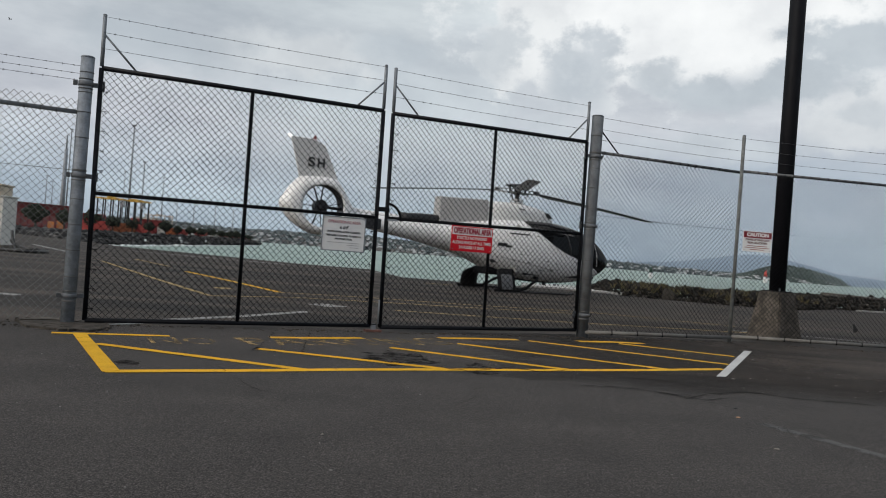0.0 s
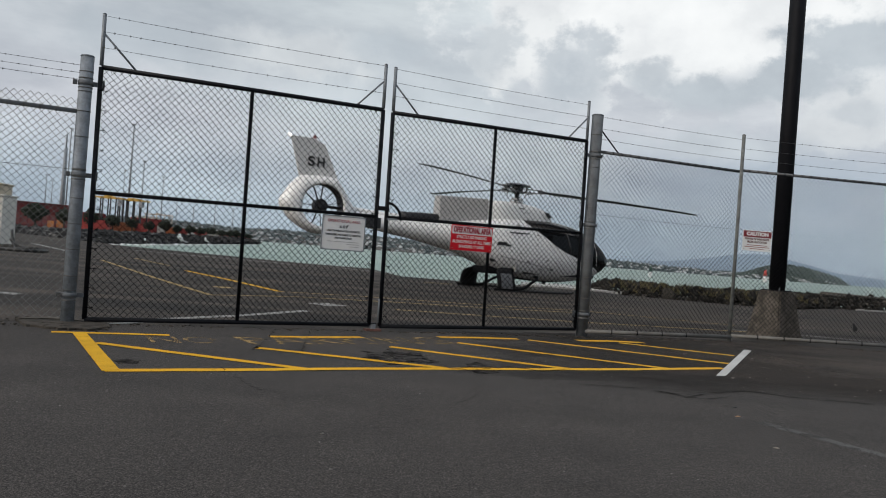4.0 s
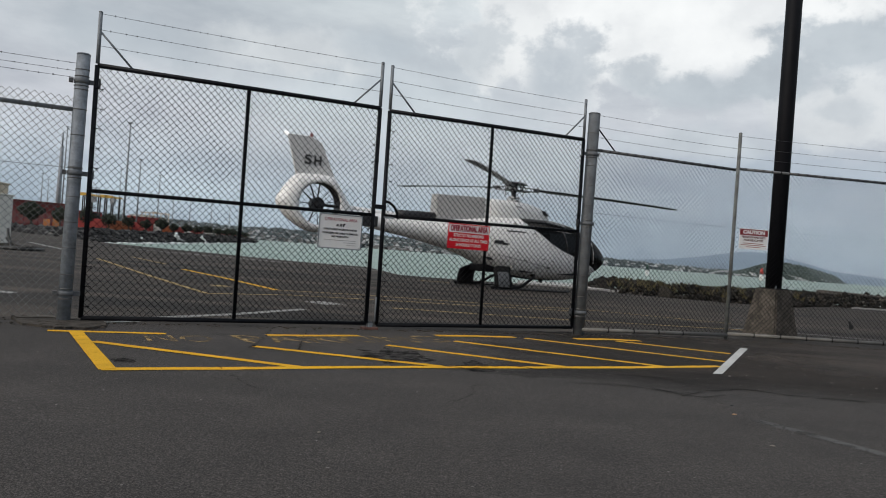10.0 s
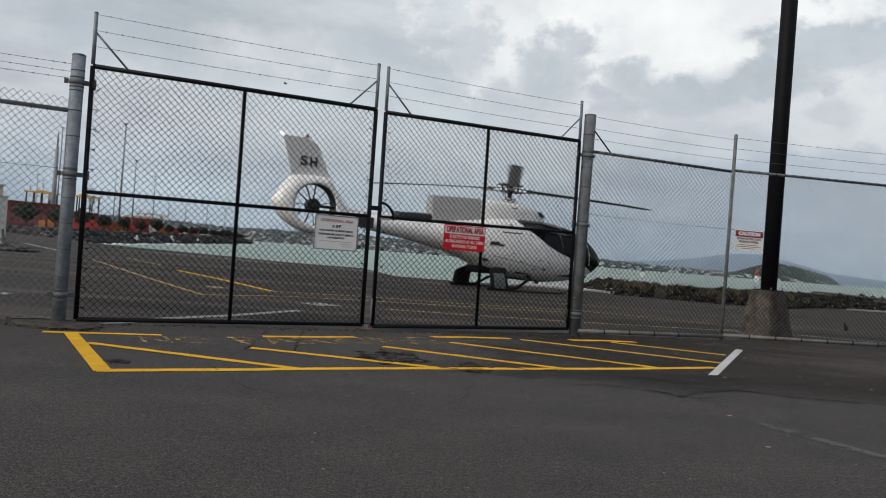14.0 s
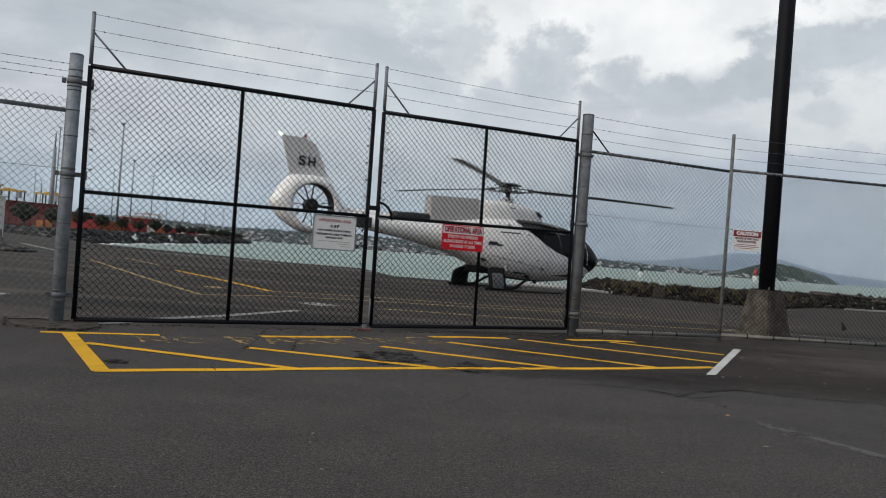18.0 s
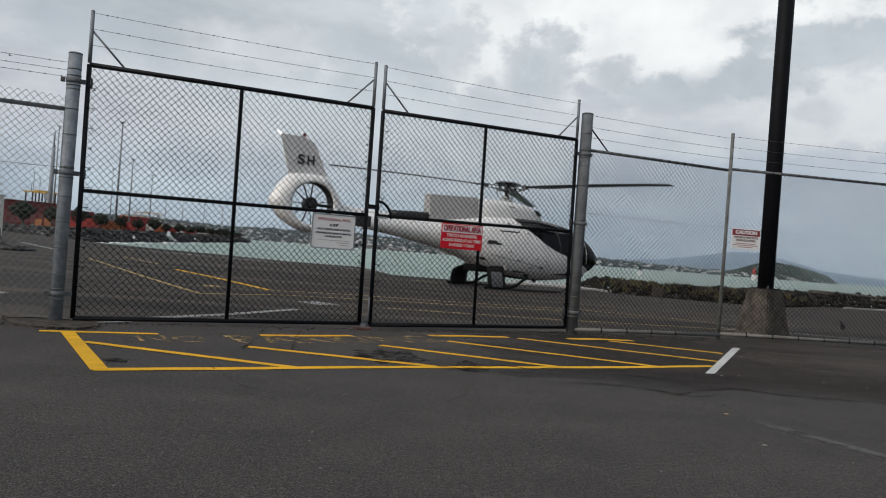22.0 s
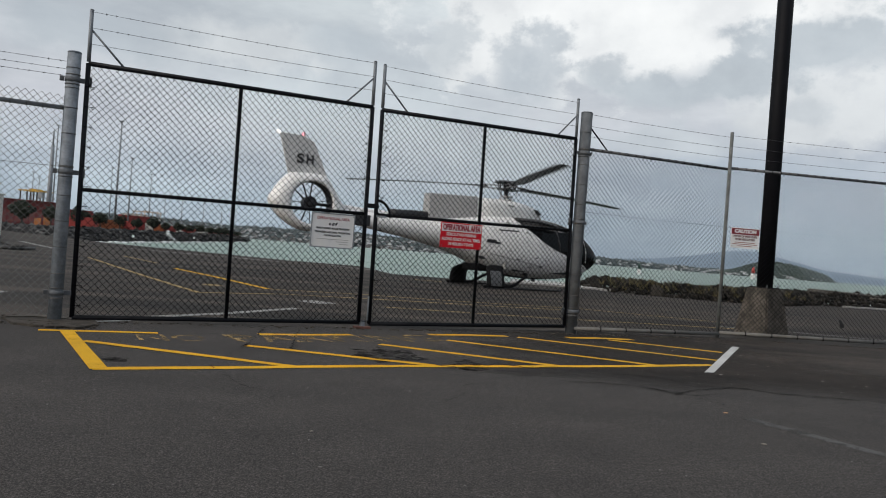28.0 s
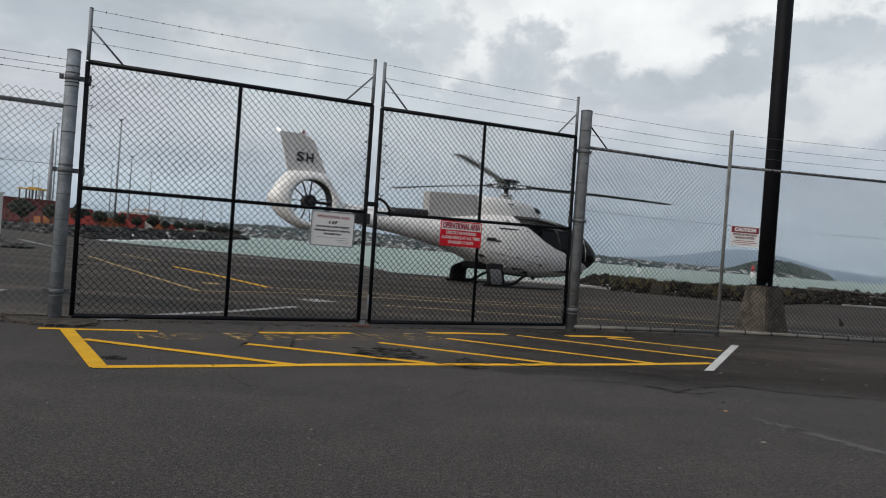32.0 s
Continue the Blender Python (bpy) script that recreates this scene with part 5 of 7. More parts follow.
def tail_shroud():
    cx, cz = FAN
    k = 96
    out = []
    for j in range(k):
        a = 2 * math.pi * j / k
        d = Vector((math.cos(a), math.sin(a)))
        best = 0.7
        for (x0, z0), (x1, z1) in zip(OUTER, OUTER[1:] + OUTER[:1]):
            p, q = Vector((x0 - cx, z0 - cz)), Vector((x1 - cx, z1 - cz))
            e = q - p
            den = d.x * e.y - d.y * e.x
            if abs(den) > 1e-9:
                t = (p.x * e.y - p.y * e.x) / den
                s = (p.x * d.y - p.y * d.x) / den
                if t > 0 and -1e-6 <= s <= 1 + 1e-6:
                    best = t
        out.append(best)
    out = [sum(out[(j + i) % k] for i in (-1, 0, 1)) / 3 for j in range(k)]
    ri = 0.565
    prof = [(0.0, 0.07, 1), (0.15, 0.19, 1), (0.45, 0.285, 1), (0.80, 0.31, 1), (0.94, 0.30, 1), (1.0, 0.27, 1)]
    loops = []
    for f, th, _ in prof:
        loops.append([(cx + (out[j] * (1 - f) + ri * f) * math.cos(2 * math.pi * j / k), -th, cz + (out[j] * (1 - f) + ri * f) * math.sin(2 * math.pi * j / k)) for j in range(k)])
    for f, th, _ in reversed(prof):
        loops.append([(cx + (out[j] * (1 - f) + ri * f) * math.cos(2 * math.pi * j / k), th, cz + (out[j] * (1 - f) + ri * f) * math.sin(2 * math.pi * j / k)) for j in range(k)])
    return part("tail_shroud", rings(bmesh.new(), loops + [loops[0]], cap=False), M_HELI, heli, "white ring-shaped tail shroud", smooth=True)


tail_shroud()
duct = bmesh.new()
kk = 48
rings(duct, [[(FAN[0] + 0.562 * math.cos(2 * math.pi * j / kk), y, FAN[1] + 0.562 * math.sin(2 * math.pi * j / kk)) for j in range(kk)] for y in (-0.265, 0.265)], cap=False)
part("fan_duct", duct, M_DARK, heli, "black inside wall of the fan duct", smooth=True)
fan_hub = part("fan_hub", tube(bmesh.new(), [(FAN[0], -0.08, FAN[1]), (FAN[0], -0.05, FAN[1]), (FAN[0], 0.2, FAN[1])], 0.185, 24), M_FAN, heli, "dark gearbox hub of the tail fan", smooth=False)
part("fan_nose", tube(bmesh.new(), [(FAN[0], -0.14, FAN[1]), (FAN[0], -0.07, FAN[1])], 0.07, 16, 0.13), M_FAN, heli)
for j in range(10):
    a = radians((12, 48, 84, 112, 142, 178, 214, 250, 278, 312)[j])
    v = bmesh.new()
    p0, p1 = Vector((FAN[0] + 0.14 * math.cos(a), 0.06, FAN[1] + 0.14 * math.sin(a))), Vector((FAN[0] + 0.565 * math.cos(a), 0.06, FAN[1] + 0.565 * math.sin(a)))
    tube(v, [p0, p1], 0.019 if j in (2, 3, 4, 7, 9) else 0.011, 6)
    part("stator_vane", v, M_FAN, heli, "dark fan vane")
bar("fan_drive", [(FAN[0], 0.0, FAN[1]), (-5.49, 0.0, 1.94)], 0.04, M_FAN, heli, "drive shaft fairing across the duct")


def fin():
    side = [(-6.99, 3.755), (-6.38, 3.75), (-6.04, 3.61), (-5.60, 2.66), (-6.69, 2.70)]
    bm = bmesh.new()
    mid = Vector((sum(p[0] for p in side) / 5, 0, sum(p[1] for p in side) / 5))
    loops = []
    for y, g in ((-0.035, 0.97), (-0.02, 1.0), (0.02, 1.0), (0.035, 0.97)):
        loops.append([(mid.x + (x - mid.x) * g, y * (1.6 if z < 3 else 1), mid.z + (z - mid.z) * g) for x, z in side])
    return part("tail_fin", rings(bm, loops), M_FIN, heli, "grey swept tail fin")


fin()
lettering("fin_letter", "S", 0.25, M_INK_BLACK, heli, pose(-6.405, -0.068, 3.115, 90, 0, 0), "black letter S on the fin", 0.20, 0.010)
lettering("fin_letter", "H", 0.25, M_INK_BLACK, heli, pose(-6.135, -0.068, 3.105, 90, 0, 0), "black letter H on the fin", 0.20, 0.012)
beacon = bar("beacon", [(-6.34, 0, 3.68), (-6.34, 0, 3.745)], 0.034, M_HELI_GREY, heli, "small red rotating beacon on the fin", sides=12)
M_LENS = bpy.data.materials.new("red_beacon_lens")
M_LENS.use_nodes = True
lens_n, lens_l = M_LENS.node_tree.nodes, M_LENS.node_tree.links
lens_n.clear()
lens_t, lens_g, lens_m, lens_o = lens_n.new("ShaderNodeBsdfTransparent"), lens_n.new("ShaderNodeBsdfGlossy"), lens_n.new("ShaderNodeMixShader"), lens_n.new("ShaderNodeOutputMaterial")
lens_t.inputs[0].default_value = (0.92, 0.62, 0.64, 1)
lens_m.inputs[0].default_value = 0.08
lens_l.new(lens_t.outputs[0], lens_m.inputs[1])
lens_l.new(lens_g.outputs[0], lens_m.inputs[2])
lens_l.new(lens_m.outputs[0], lens_o.inputs[0])
bar("beacon_lens", [(0, 0, 0), (0, 0, 0.075), (0, 0, 0.095)], 0.054, M_LENS, beacon, "clear red lens", sides=12, r1=0.02, m=pose(-6.34, 0, 3.745))
lamp_box = bmesh.new()
box(lamp_box, -0.02, 0.012, -0.034, 0.034, 0.004, 0.082)
for y in (-0.042, 0.042):
    box(lamp_box, 0.012, 0.033, min(y, y * 0.8), max(y, y * 0.8), 0.004, 0.078)
beacon_lamp = part("beacon_reflector", lamp_box, plain("dark_red_reflector", (0.16, 0.07, 0.07), 0.4, 0, 0.1, 8, 60, 0), heli, "turning reflector of the beacon", m=pose(-6.34, 0, 3.745))
part("beacon_bulb", box(bmesh.new(), 0.0125, 0.018, -0.034, 0.034, 0.006, 0.082, 0.002), glow("beacon_bulb_light", (1.0, 0.45, 0.52), 4.0), beacon_lamp, "glowing red bulb")
bar("tail_light", [(-6.98, 0, 3.75), (-7.07, 0, 3.79)], 0.042, glow("tail_light_glass", (1.0, 0.98, 0.95), 1.1), heli, "white tail light", sides=10)
part("stabiliser", box(bmesh.new(), -5.2, -4.75, -1.2, 1.2, 1.60, 1.66, 0.025), M_DARK, heli, "dark horizontal stabiliser")
for y in (-1.2, 1.2):
    part("stabiliser_tip", box(bmesh.new(), -5.22, -4.73, y - 0.02, y + 0.02, 1.46, 1.74, 0.012), M_DARK, heli)

# landing gear: skids, rear cross tube in broad fairings, front tubes that curve up to the belly
for y in (-1.2, 1.2):
    sgn = 1 if y > 0 else -1
    pts = [(-1.18, y, 0.055), (-1.0, y, 0.05), (-0.55, y, 0.05), (-0.32, y, 0.08), (-0.14, y * 0.99, 0.17), (0.06, y * 0.96, 0.30), (0.26, y * 0.88, 0.40), (0.42, y * 0.68, 0.45), (0.48, y * 0.35, 0.46), (0.49, 0, 0.46)]
    bar("skid", pts, 0.042, M_GEAR_BLACK, heli, "black tubular landing skid", sides=12)
    loops, cover = [], []
    for t in np.linspace(0, 1, 13):
        x = -0.80 - 0.08 * t + 0.62 * t**4
        yy = y * (1 - 0.70 * t**2.6)
        z = 0.07 + 0.60 * math.sin(t * math.pi / 2)
        w = 0.29 - 0.02 * t
        th = 0.085
        loops.append([(x - w, yy, z - 0.02), (x - w * 0.7, yy + sgn * th, z), (x + w * 0.5, yy + sgn * th, z), (x + w, yy, z - 0.02), (x + w * 0.5, yy - sgn * th * 0.6, z - 0.04), (x - w * 0.7, yy - sgn * th * 0.6, z - 0.04)])
        if t < 0.56:
            cover.append([(x - w * 0.72, yy + sgn * (th + 0.006), z + 0.01), (x + w * 0.52, yy + sgn * (th + 0.006), z + 0.01), (x + w * 0.5, yy + sgn * th * 0.8, z), (x - w * 0.7, yy + sgn * th * 0.8, z)])
    # light and shade by colour: fairing black inside, grey plate on its lit outside
    part("gear_fairing", rings(bmesh.new(), loops), M_GEAR_BLACK, heli, "rear cross tube fairing, black for its shaded inside", smooth=True)
    part("fairing_panel", rings(bmesh.new(), cover), M_GEAR, heli, "lit outer face of the gear fairing, painted grey")
    # thin dark bar close to the ground, running on ahead of the skid
    bar("skid_toe", [(-0.45, y, 0.036), (0.5, y, 0.034), (1.25, y, 0.034), (1.4, y, 0.06)], 0.03, M_DARK, heli, sides=10)
    block("skid_shoe", (-1.12, -0.4, y - 0.05, y + 0.05, 0.0, 0.03), M_DARK, heli, 0.008)
bar("cross_tube", [(-0.5, -0.6, 0.64), (-0.5, 0.6, 0.64)], 0.06, M_DARK, heli, sides=12)
block("belly_fairing", (-1.10, -0.1, -0.45, 0.45, 0.46, 0.68), M_GEAR_BLACK, heli, 0.06, "dark belly fairing above the gear")
# dark strip just outside the skin, along the lowest part of the fuselage
belly = bmesh.new()
rings(belly, [[p for p in body_ring(x, 96, 0.007)[67:78]] for x in np.linspace(-0.8, 1.3, 20)], cap=False, closed=False)
part("belly_panel", belly, M_DARK, heli, "dark strip along the underside of the belly", smooth=True)
block("belly_fitting", (0.95, 1.05, -0.3, -0.22, 0.24, 0.36), M_DARK, heli, 0.01)
bar("belly_antenna", [(1.5, -0.2, 0.34), (1.45, -0.2, 0.22)], 0.012, M_DARK, heli, r1=0.006)

# main rotor: hub turns on the mast, three blades
bar("mast", [(0, 0, 2.5), (0, 0, 2.95)], 0.065, M_STEEL, heli, "bare metal rotor mast", sides=14)
sp = bmesh.new()
tube(sp, [(0, 0, 2.71), (0, 0, 2.75)], 0.17, 20)
tube(sp, [(0, 0, 2.62), (0, 0, 2.66)], 0.22, 20, 0.19)
for a in range(0, 360, 120):
    q = Vector((math.cos(radians(a)), math.sin(radians(a)), 0))
    tube(sp, [q * 0.15 + Vector((0, 0, 2.62)), q * 0.2 + Vector((0, 0, 2.73))], 0.018, 6)
part("swashplate", sp, M_HELI_GREY, heli, "pale grey swashplate")
rotor = thing("main_rotor", pose(0, 0, 3.02), "three-bladed main rotor", "")
rotor.parent = heli
hb = bmesh.new()
tube(hb, [(0, 0, -0.14), (0, 0, 0.10)], 0.10, 18)
tube(hb, [(0, 0, 0.105), (0, 0, 0.125), (0, 0, 0.15)], 0.40, 28, 0.34)
tube(hb, [(0, 0, -0.10), (0, 0, -0.075)], 0.30, 24, 0.30)
for a in range(0, 360, 60):
    q = Vector((math.cos(radians(a)), math.sin(radians(a)), 0)) * 0.27
    tube(hb, [q + Vector((0, 0, -0.09)), q + Vector((0, 0, 0.12))], 0.022, 8)
part("rotor_head", hb, M_STEEL, rotor, "dark metal rotor head")
M_PLATE = plain("bare_rotor_plate_metal", (0.26, 0.265, 0.27), 0.35, 0.5, 0.2, 12, 80, 0.1)
blades = []
for k in range(3):
    a = 120 * k
    turn = pose(0, 0, 0, 0, 0, a)
    arm = bmesh.new()
    box(arm, 0.1, 0.80, -0.085, 0.085, 0.030, 0.048, 0.006)
    box(arm, 0.1, 0.80, -0.085, 0.085, -0.062, -0.044, 0.006)
    tube(arm, [(0.30, 0.13, -0.10), (0.56, 0.13, -0.05)], 0.022, 6)
    tube(arm, [(0.22, -0.2, -0.26), (0.30, -0.18, 0.0)], 0.016, 6)
    part("blade_grip", arm, M_PLATE, rotor, "bare metal star plates", m=turn)
    part("blade_sleeve", box(bmesh.new(), 0.62, 0.76, -0.085, 0.085, -0.062, 0.062, 0.025), M_STEEL, rotor, "dark elastomer bearing", m=turn)
    bl = bmesh.new()
    loops = []
    for r, c, th, tw in ((0.62, 0.10, 0.07, 12), (0.85, 0.12, 0.06, 12), (1.15, 0.32, 0.044, 9), (1.5, 0.35, 0.040, 8), (3.0, 0.35, 0.038, 5), (4.5, 0.35, 0.036, 3), (5.3, 0.34, 0.032, 2), (5.42, 0.26, 0.018, 2)):
        droop = 0.022 * (r - 0.6) - 0.0046 * (r - 0.6) ** 2
        ring = []
        for u, v in ((-0.30, 0.0), (-0.18, 0.5), (0.05, 0.5), (0.40, 0.18), (0.70, 0.0), (0.40, -0.14), (0.05, -0.45), (-0.18, -0.45)):
            y, z = u * c, v * th
            ca, sa = math.cos(radians(tw)), math.sin(radians(tw))
            ring.append((r, y * ca + z * sa, -y * sa + z * ca + droop))
        loops.append(ring)
    blades.append((a, part("rotor_blade", rings(bl, loops), M_BLADE, rotor, "dark grey rotor blade", m=turn, smooth=False)))


# ---- lamp pole, cabinet, shore rocks ----
pole = thing("lamp_pole", Matrix.Translation((5.265, 12.565, 0)) @ pose(0, 0, 0, 0, 0, 32.7), "tall black lamp pole on a tapered concrete block", "lamp post")
bm = bmesh.new()
rings(bm, [[(-0.30, -0.30, 0), (0.30, -0.30, 0), (0.30, 0.30, 0), (-0.30, 0.30, 0)], [(-0.19, -0.19, 0.745), (0.19, -0.19, 0.745), (0.19, 0.19, 0.745), (-0.19, 0.19, 0.745)]])
bmesh.ops.bevel(bm, geom=bm.edges[:], offset=0.02, segments=2, affect="EDGES")
part("concrete_base", bm, M_CONCRETE, pole, "weathered tapered concrete base")
bar("shaft", [(0, 0, 0.74), (0, 0, 3.5), (0, 0, 8.0)], 0.122, M_POLE, pole, sides=24, r1=0.122)
block("base_plate", (-0.165, 0.165, -0.165, 0.165, 0.74, 0.76), M_POLE, pole, 0.004)
for x in (-0.14, 0.14):
    for y in (-0.14, 0.14):
        bar("anchor_bolt", [(x, y, 0.755), (x, y, 0.80)], 0.012, M_GALV, pole, sides=8)

cab = thing("switch_cabinet", Matrix.Translation((-16.55, 28.4, 0)) @ pose(0, 0, 0, 0, 0, 8), "white painted equipment cabinet with a grey door on the apron", "cabinet")
block("housing", (-1.0, 1.10, -0.63, 0.63, 0.0, 1.77), M_CABIN, cab, 0.02)
block("ledge", (-1.04, 1.14, -0.67, 0.67, 1.77, 1.82), M_CABIN, cab, 0.01)
block("upper_housing", (-1.0, 0.94, -0.55, 0.55, 1.82, 2.16), M_CABIN_TAN, cab, 0.02, "tan upper part")
block("roof", (-1.05, 0.98, -0.6, 0.6, 2.16, 2.22), M_CABIN_TAN, cab, 0.012)
block("door", (0.52, 0.84, -0.655, -0.635, 0.16, 1.20), M_CABIN_DOOR, cab, 0.008, "grey steel door")
block("door_handle", (0.78, 0.81, -0.68, -0.655, 0.62, 0.74), M_DARK, cab, 0.004)
block("hinge", (0.50, 0.52, -0.665, -0.64, 0.30, 0.40), M_DARK, cab)
block("hinge", (0.50, 0.52, -0.665, -0.64, 0.95, 1.05), M_DARK, cab)
block("plinth", (-1.12, 1.18, -0.72, 0.72, 0.0, 0.09), M_CONCRETE, cab, 0.01)
hose = thing("power_cable", Matrix.Identity(4), "thick black cables lying on the apron beside the cabinet", "cable")
g1, g2, g3, g4, g5 = (-14.65, 27.61), (-13.56, 26.33), (-12.82, 25.81), (-13.01, 24.60), (-12.56, 24.81)
bar("strand", [(g1[0] - 0.25, g1[1] + 0.15, 0.62), (g1[0] - 0.2, g1[1] + 0.1, 0.38), (g1[0] - 0.05, g1[1], 0.18), ((g1[0] + g2[0]) / 2, (g1[1] + g2[1]) / 2, 0.09), (*g2, 0.05), (*g3, 0.05)], 0.045, M_RUBBER, hose)
bar("strand", [(g4[0] - 0.9, g4[1] + 0.5, 0.05), (*g4, 0.05), (*g5, 0.05), (g3[0] + 0.2, g3[1] - 0.1, 0.05)], 0.05, M_RUBBER, hose)
bar("strand", [(g1[0] - 0.15, g1[1] - 0.1, 0.30), (g1[0] + 0.1, g1[1] - 0.25, 0.07), (g2[0] - 0.2, g2[1] - 0.5, 0.04), (g5[0], g5[1] + 0.1, 0.14)], 0.035, M_RUBBER, hose)

# concrete footing under the left gate post, with a broken edge
FOOT = [(-3.93, 7.52), (-3.75, 7.79), (-3.4, 7.77), (-3.16, 7.74), (-3.04, 7.5), (-3.06, 7.22), (-3.31, 7.06), (-3.66, 7.16)]
foot = thing("post_footing", Matrix.Identity(4), "cracked concrete footing round the gate post", "footing")
M_MOSSY = plain("mossy_broken_tarmac", (0.055, 0.048, 0.041), 0.95, 0, 0.5, 9, 60, 0.9, 0.15, dirt=(0.11, 0.098, 0.082))
rnd = random.Random(61)
lump = []
for (x0, y0), (x1, y1) in zip(FOOT, FOOT[1:] + FOOT[:1]):
    for k in range(6):
        lump.append((x0 + (x1 - x0) * k / 6 + rnd.gauss(0, 0.012), y0 + (y1 - y0) * k / 6 + rnd.gauss(0, 0.018)))
part("slab", slab(lump, 0.0, 0.02), M_MOSSY, foot, "dark mossy broken tarmac")
part("rim", slab([(-3.95, 7.55), (-3.75, 7.82), (-3.45, 7.80), (-3.43, 7.70), (-3.72, 7.66), (-3.88, 7.50)], 0.018, 0.028), M_CONCRETE, foot, "pale crumbling concrete rim")
crumbs = bmesh.new()
for _ in range(70):
    k = rnd.random()
    x, y, r = rnd.uniform(-4.0, -2.95), rnd.uniform(7.0, 7.75), rnd.uniform(0.006, 0.02)
    bmesh.ops.create_icosphere(crumbs, subdivisions=1, radius=r, matrix=Matrix.Translation((x, y, 0.012 + r * 0.3)) @ Matrix.Diagonal((rnd.uniform(0.7, 1.6), 1, 0.6, 1)))
tiny(part("crumb", crumbs, M_MOSSY, foot))


def rock_mesh(seed, size=1.0, sub=2):
    rnd = random.Random(seed)
    bm = bmesh.new()
    bmesh.ops.create_icosphere(bm, subdivisions=sub, radius=size)
    off = Vector((rnd.uniform(0, 90), rnd.uniform(0, 90), rnd.uniform(0, 90)))
    cuts = [(Vector((rnd.gauss(0, 1), rnd.gauss(0, 1), rnd.gauss(0, 1))).normalized(), rnd.uniform(0.5, 0.8)) for _ in range(7)]
    for v in bm.verts:
        for d, k in cuts:
            over = v.co.dot(d) - k * size
            if over > 0:
                v.co -= d * over
        v.co *= 1 + 0.18 * noise.noise(v.co * 2.2 / size + off)
        v.co.z *= 0.75
    me = bpy.data.meshes.new("rock")
    bm.to_mesh(me)
    bm.free()
    me.materials.append(M_ROCK)
    return me


ROCKS = [rock_mesh(k) for k in range(8)]
STONES = [rock_mesh(50 + k, 1.0, 1) for k in range(8)]
rock_wall = thing("rock_breakwater", Matrix.Identity(4), "low breakwater of dark basalt rocks along the apron", "rocks")
rnd = random.Random(4)
EDGE = [Vector(p) for p in ((5.52, 31.25), (6.37, 28.15), (9.27, 25.70), (11.6, 25.95), (14.5, 29.5), (17.5, 31.0), (24.0, 33.6))]


def along_edge(s):
    cum = [0]
    for a, b in zip(EDGE, EDGE[1:]):
        cum.append(cum[-1] + (b - a).length)
    s *= cum[-1]
    for i in range(len(EDGE) - 1):
        if s <= cum[i + 1] + 1e-9:
            k = (s - cum[i]) / (cum[i + 1] - cum[i])
            d = (EDGE[i + 1] - EDGE[i]).normalized()
            return EDGE[i].lerp(EDGE[i + 1], k), Vector((-d.y, d.x))
    return EDGE[-1], Vector((0, 1))


def rock_spot(rnd):
    s = rnd.random()
    p, nrm = along_edge(s)
    if nrm.y < 0:
        nrm = -nrm
    far = rnd.uniform(0.05, 3.6)
    q = p + nrm * far
    top = 0.38 if s < 0.36 else 0.44
    crest = top * math.sin(min(1, far / 1.0) * 1.57) if far < 1.7 else top - 0.75 * (far - 1.7)
    return q, crest, s


for k in range(300):
    q, crest, s = rock_spot(rnd)
    size = rnd.uniform(0.09, 0.18) if rnd.random() < 0.8 else rnd.uniform(0.18, 0.30)
    ob = new("rock", ROCKS[k % 8])
    ob.parent = rock_wall
    ob.matrix_basis = Matrix.Translation((q.x, q.y, crest - size * 0.35 + rnd.uniform(-0.12, 0.10))) @ pose(0, 0, 0, rnd.uniform(0, 360), rnd.uniform(0, 360), rnd.uniform(0, 360)) @ Matrix.Diagonal((size * rnd.uniform(0.8, 1.5), size, size * rnd.uniform(0.6, 1.1), 1))


def rubble_mesh(count):
    """The small stones and earth that fill the breakwater between its large rocks."""
    rnd = random.Random(31)
    verts, faces = [], []
    for k in range(count):
        q, crest, s = rock_spot(rnd)
        size = rnd.uniform(0.035, 0.12)
        me = STONES[k % 8]
        turn = Euler((rnd.uniform(0, 6), rnd.uniform(0, 6), rnd.uniform(0, 6))).to_matrix()
        b = len(verts)
        for v in me.vertices:
            w = turn @ v.co * size
            verts.append((q.x + w.x, q.y + w.y, crest - 0.1 + rnd.uniform(-0.01, 0.01) + w.z + (k % 7) * 0.02))
        faces += [tuple(b + i for i in f.vertices) for f in me.polygons]
    me = bpy.data.meshes.new("rubble")
    me.from_pydata(verts, [], faces)
    me.materials.append(M_ROCK)
    ob = new("rubble", me)
    ob.parent = rock_wall
    return tiny(ob)


rubble_mesh(5200)
core = bmesh.new()
rows = []
for far, z in ((0.0, -0.05), (0.6, 0.08), (1.6, 0.06), (2.6, -0.6), (4.0, -1.9)):
    row = []
    for k in range(41):
        p, nrm = along_edge(k / 40)
        nrm = nrm if nrm.y > 0 else -nrm
        q = p + nrm * far
        row.append(core.verts.new((q.x, q.y, z * (1 if k < 15 or z < 0 else 0.6) + 0.05 * noise.noise((q.x * 1.3, q.y * 1.3, 0)))))
    rows.append(row)
for r0, r1 in zip(rows, rows[1:]):
    for i in range(40):
        core.faces.new((r0[i], r0[i + 1], r1[i + 1], r1[i]))
part("core", core, M_ROCK, rock_wall, "earth and stones between the rocks")


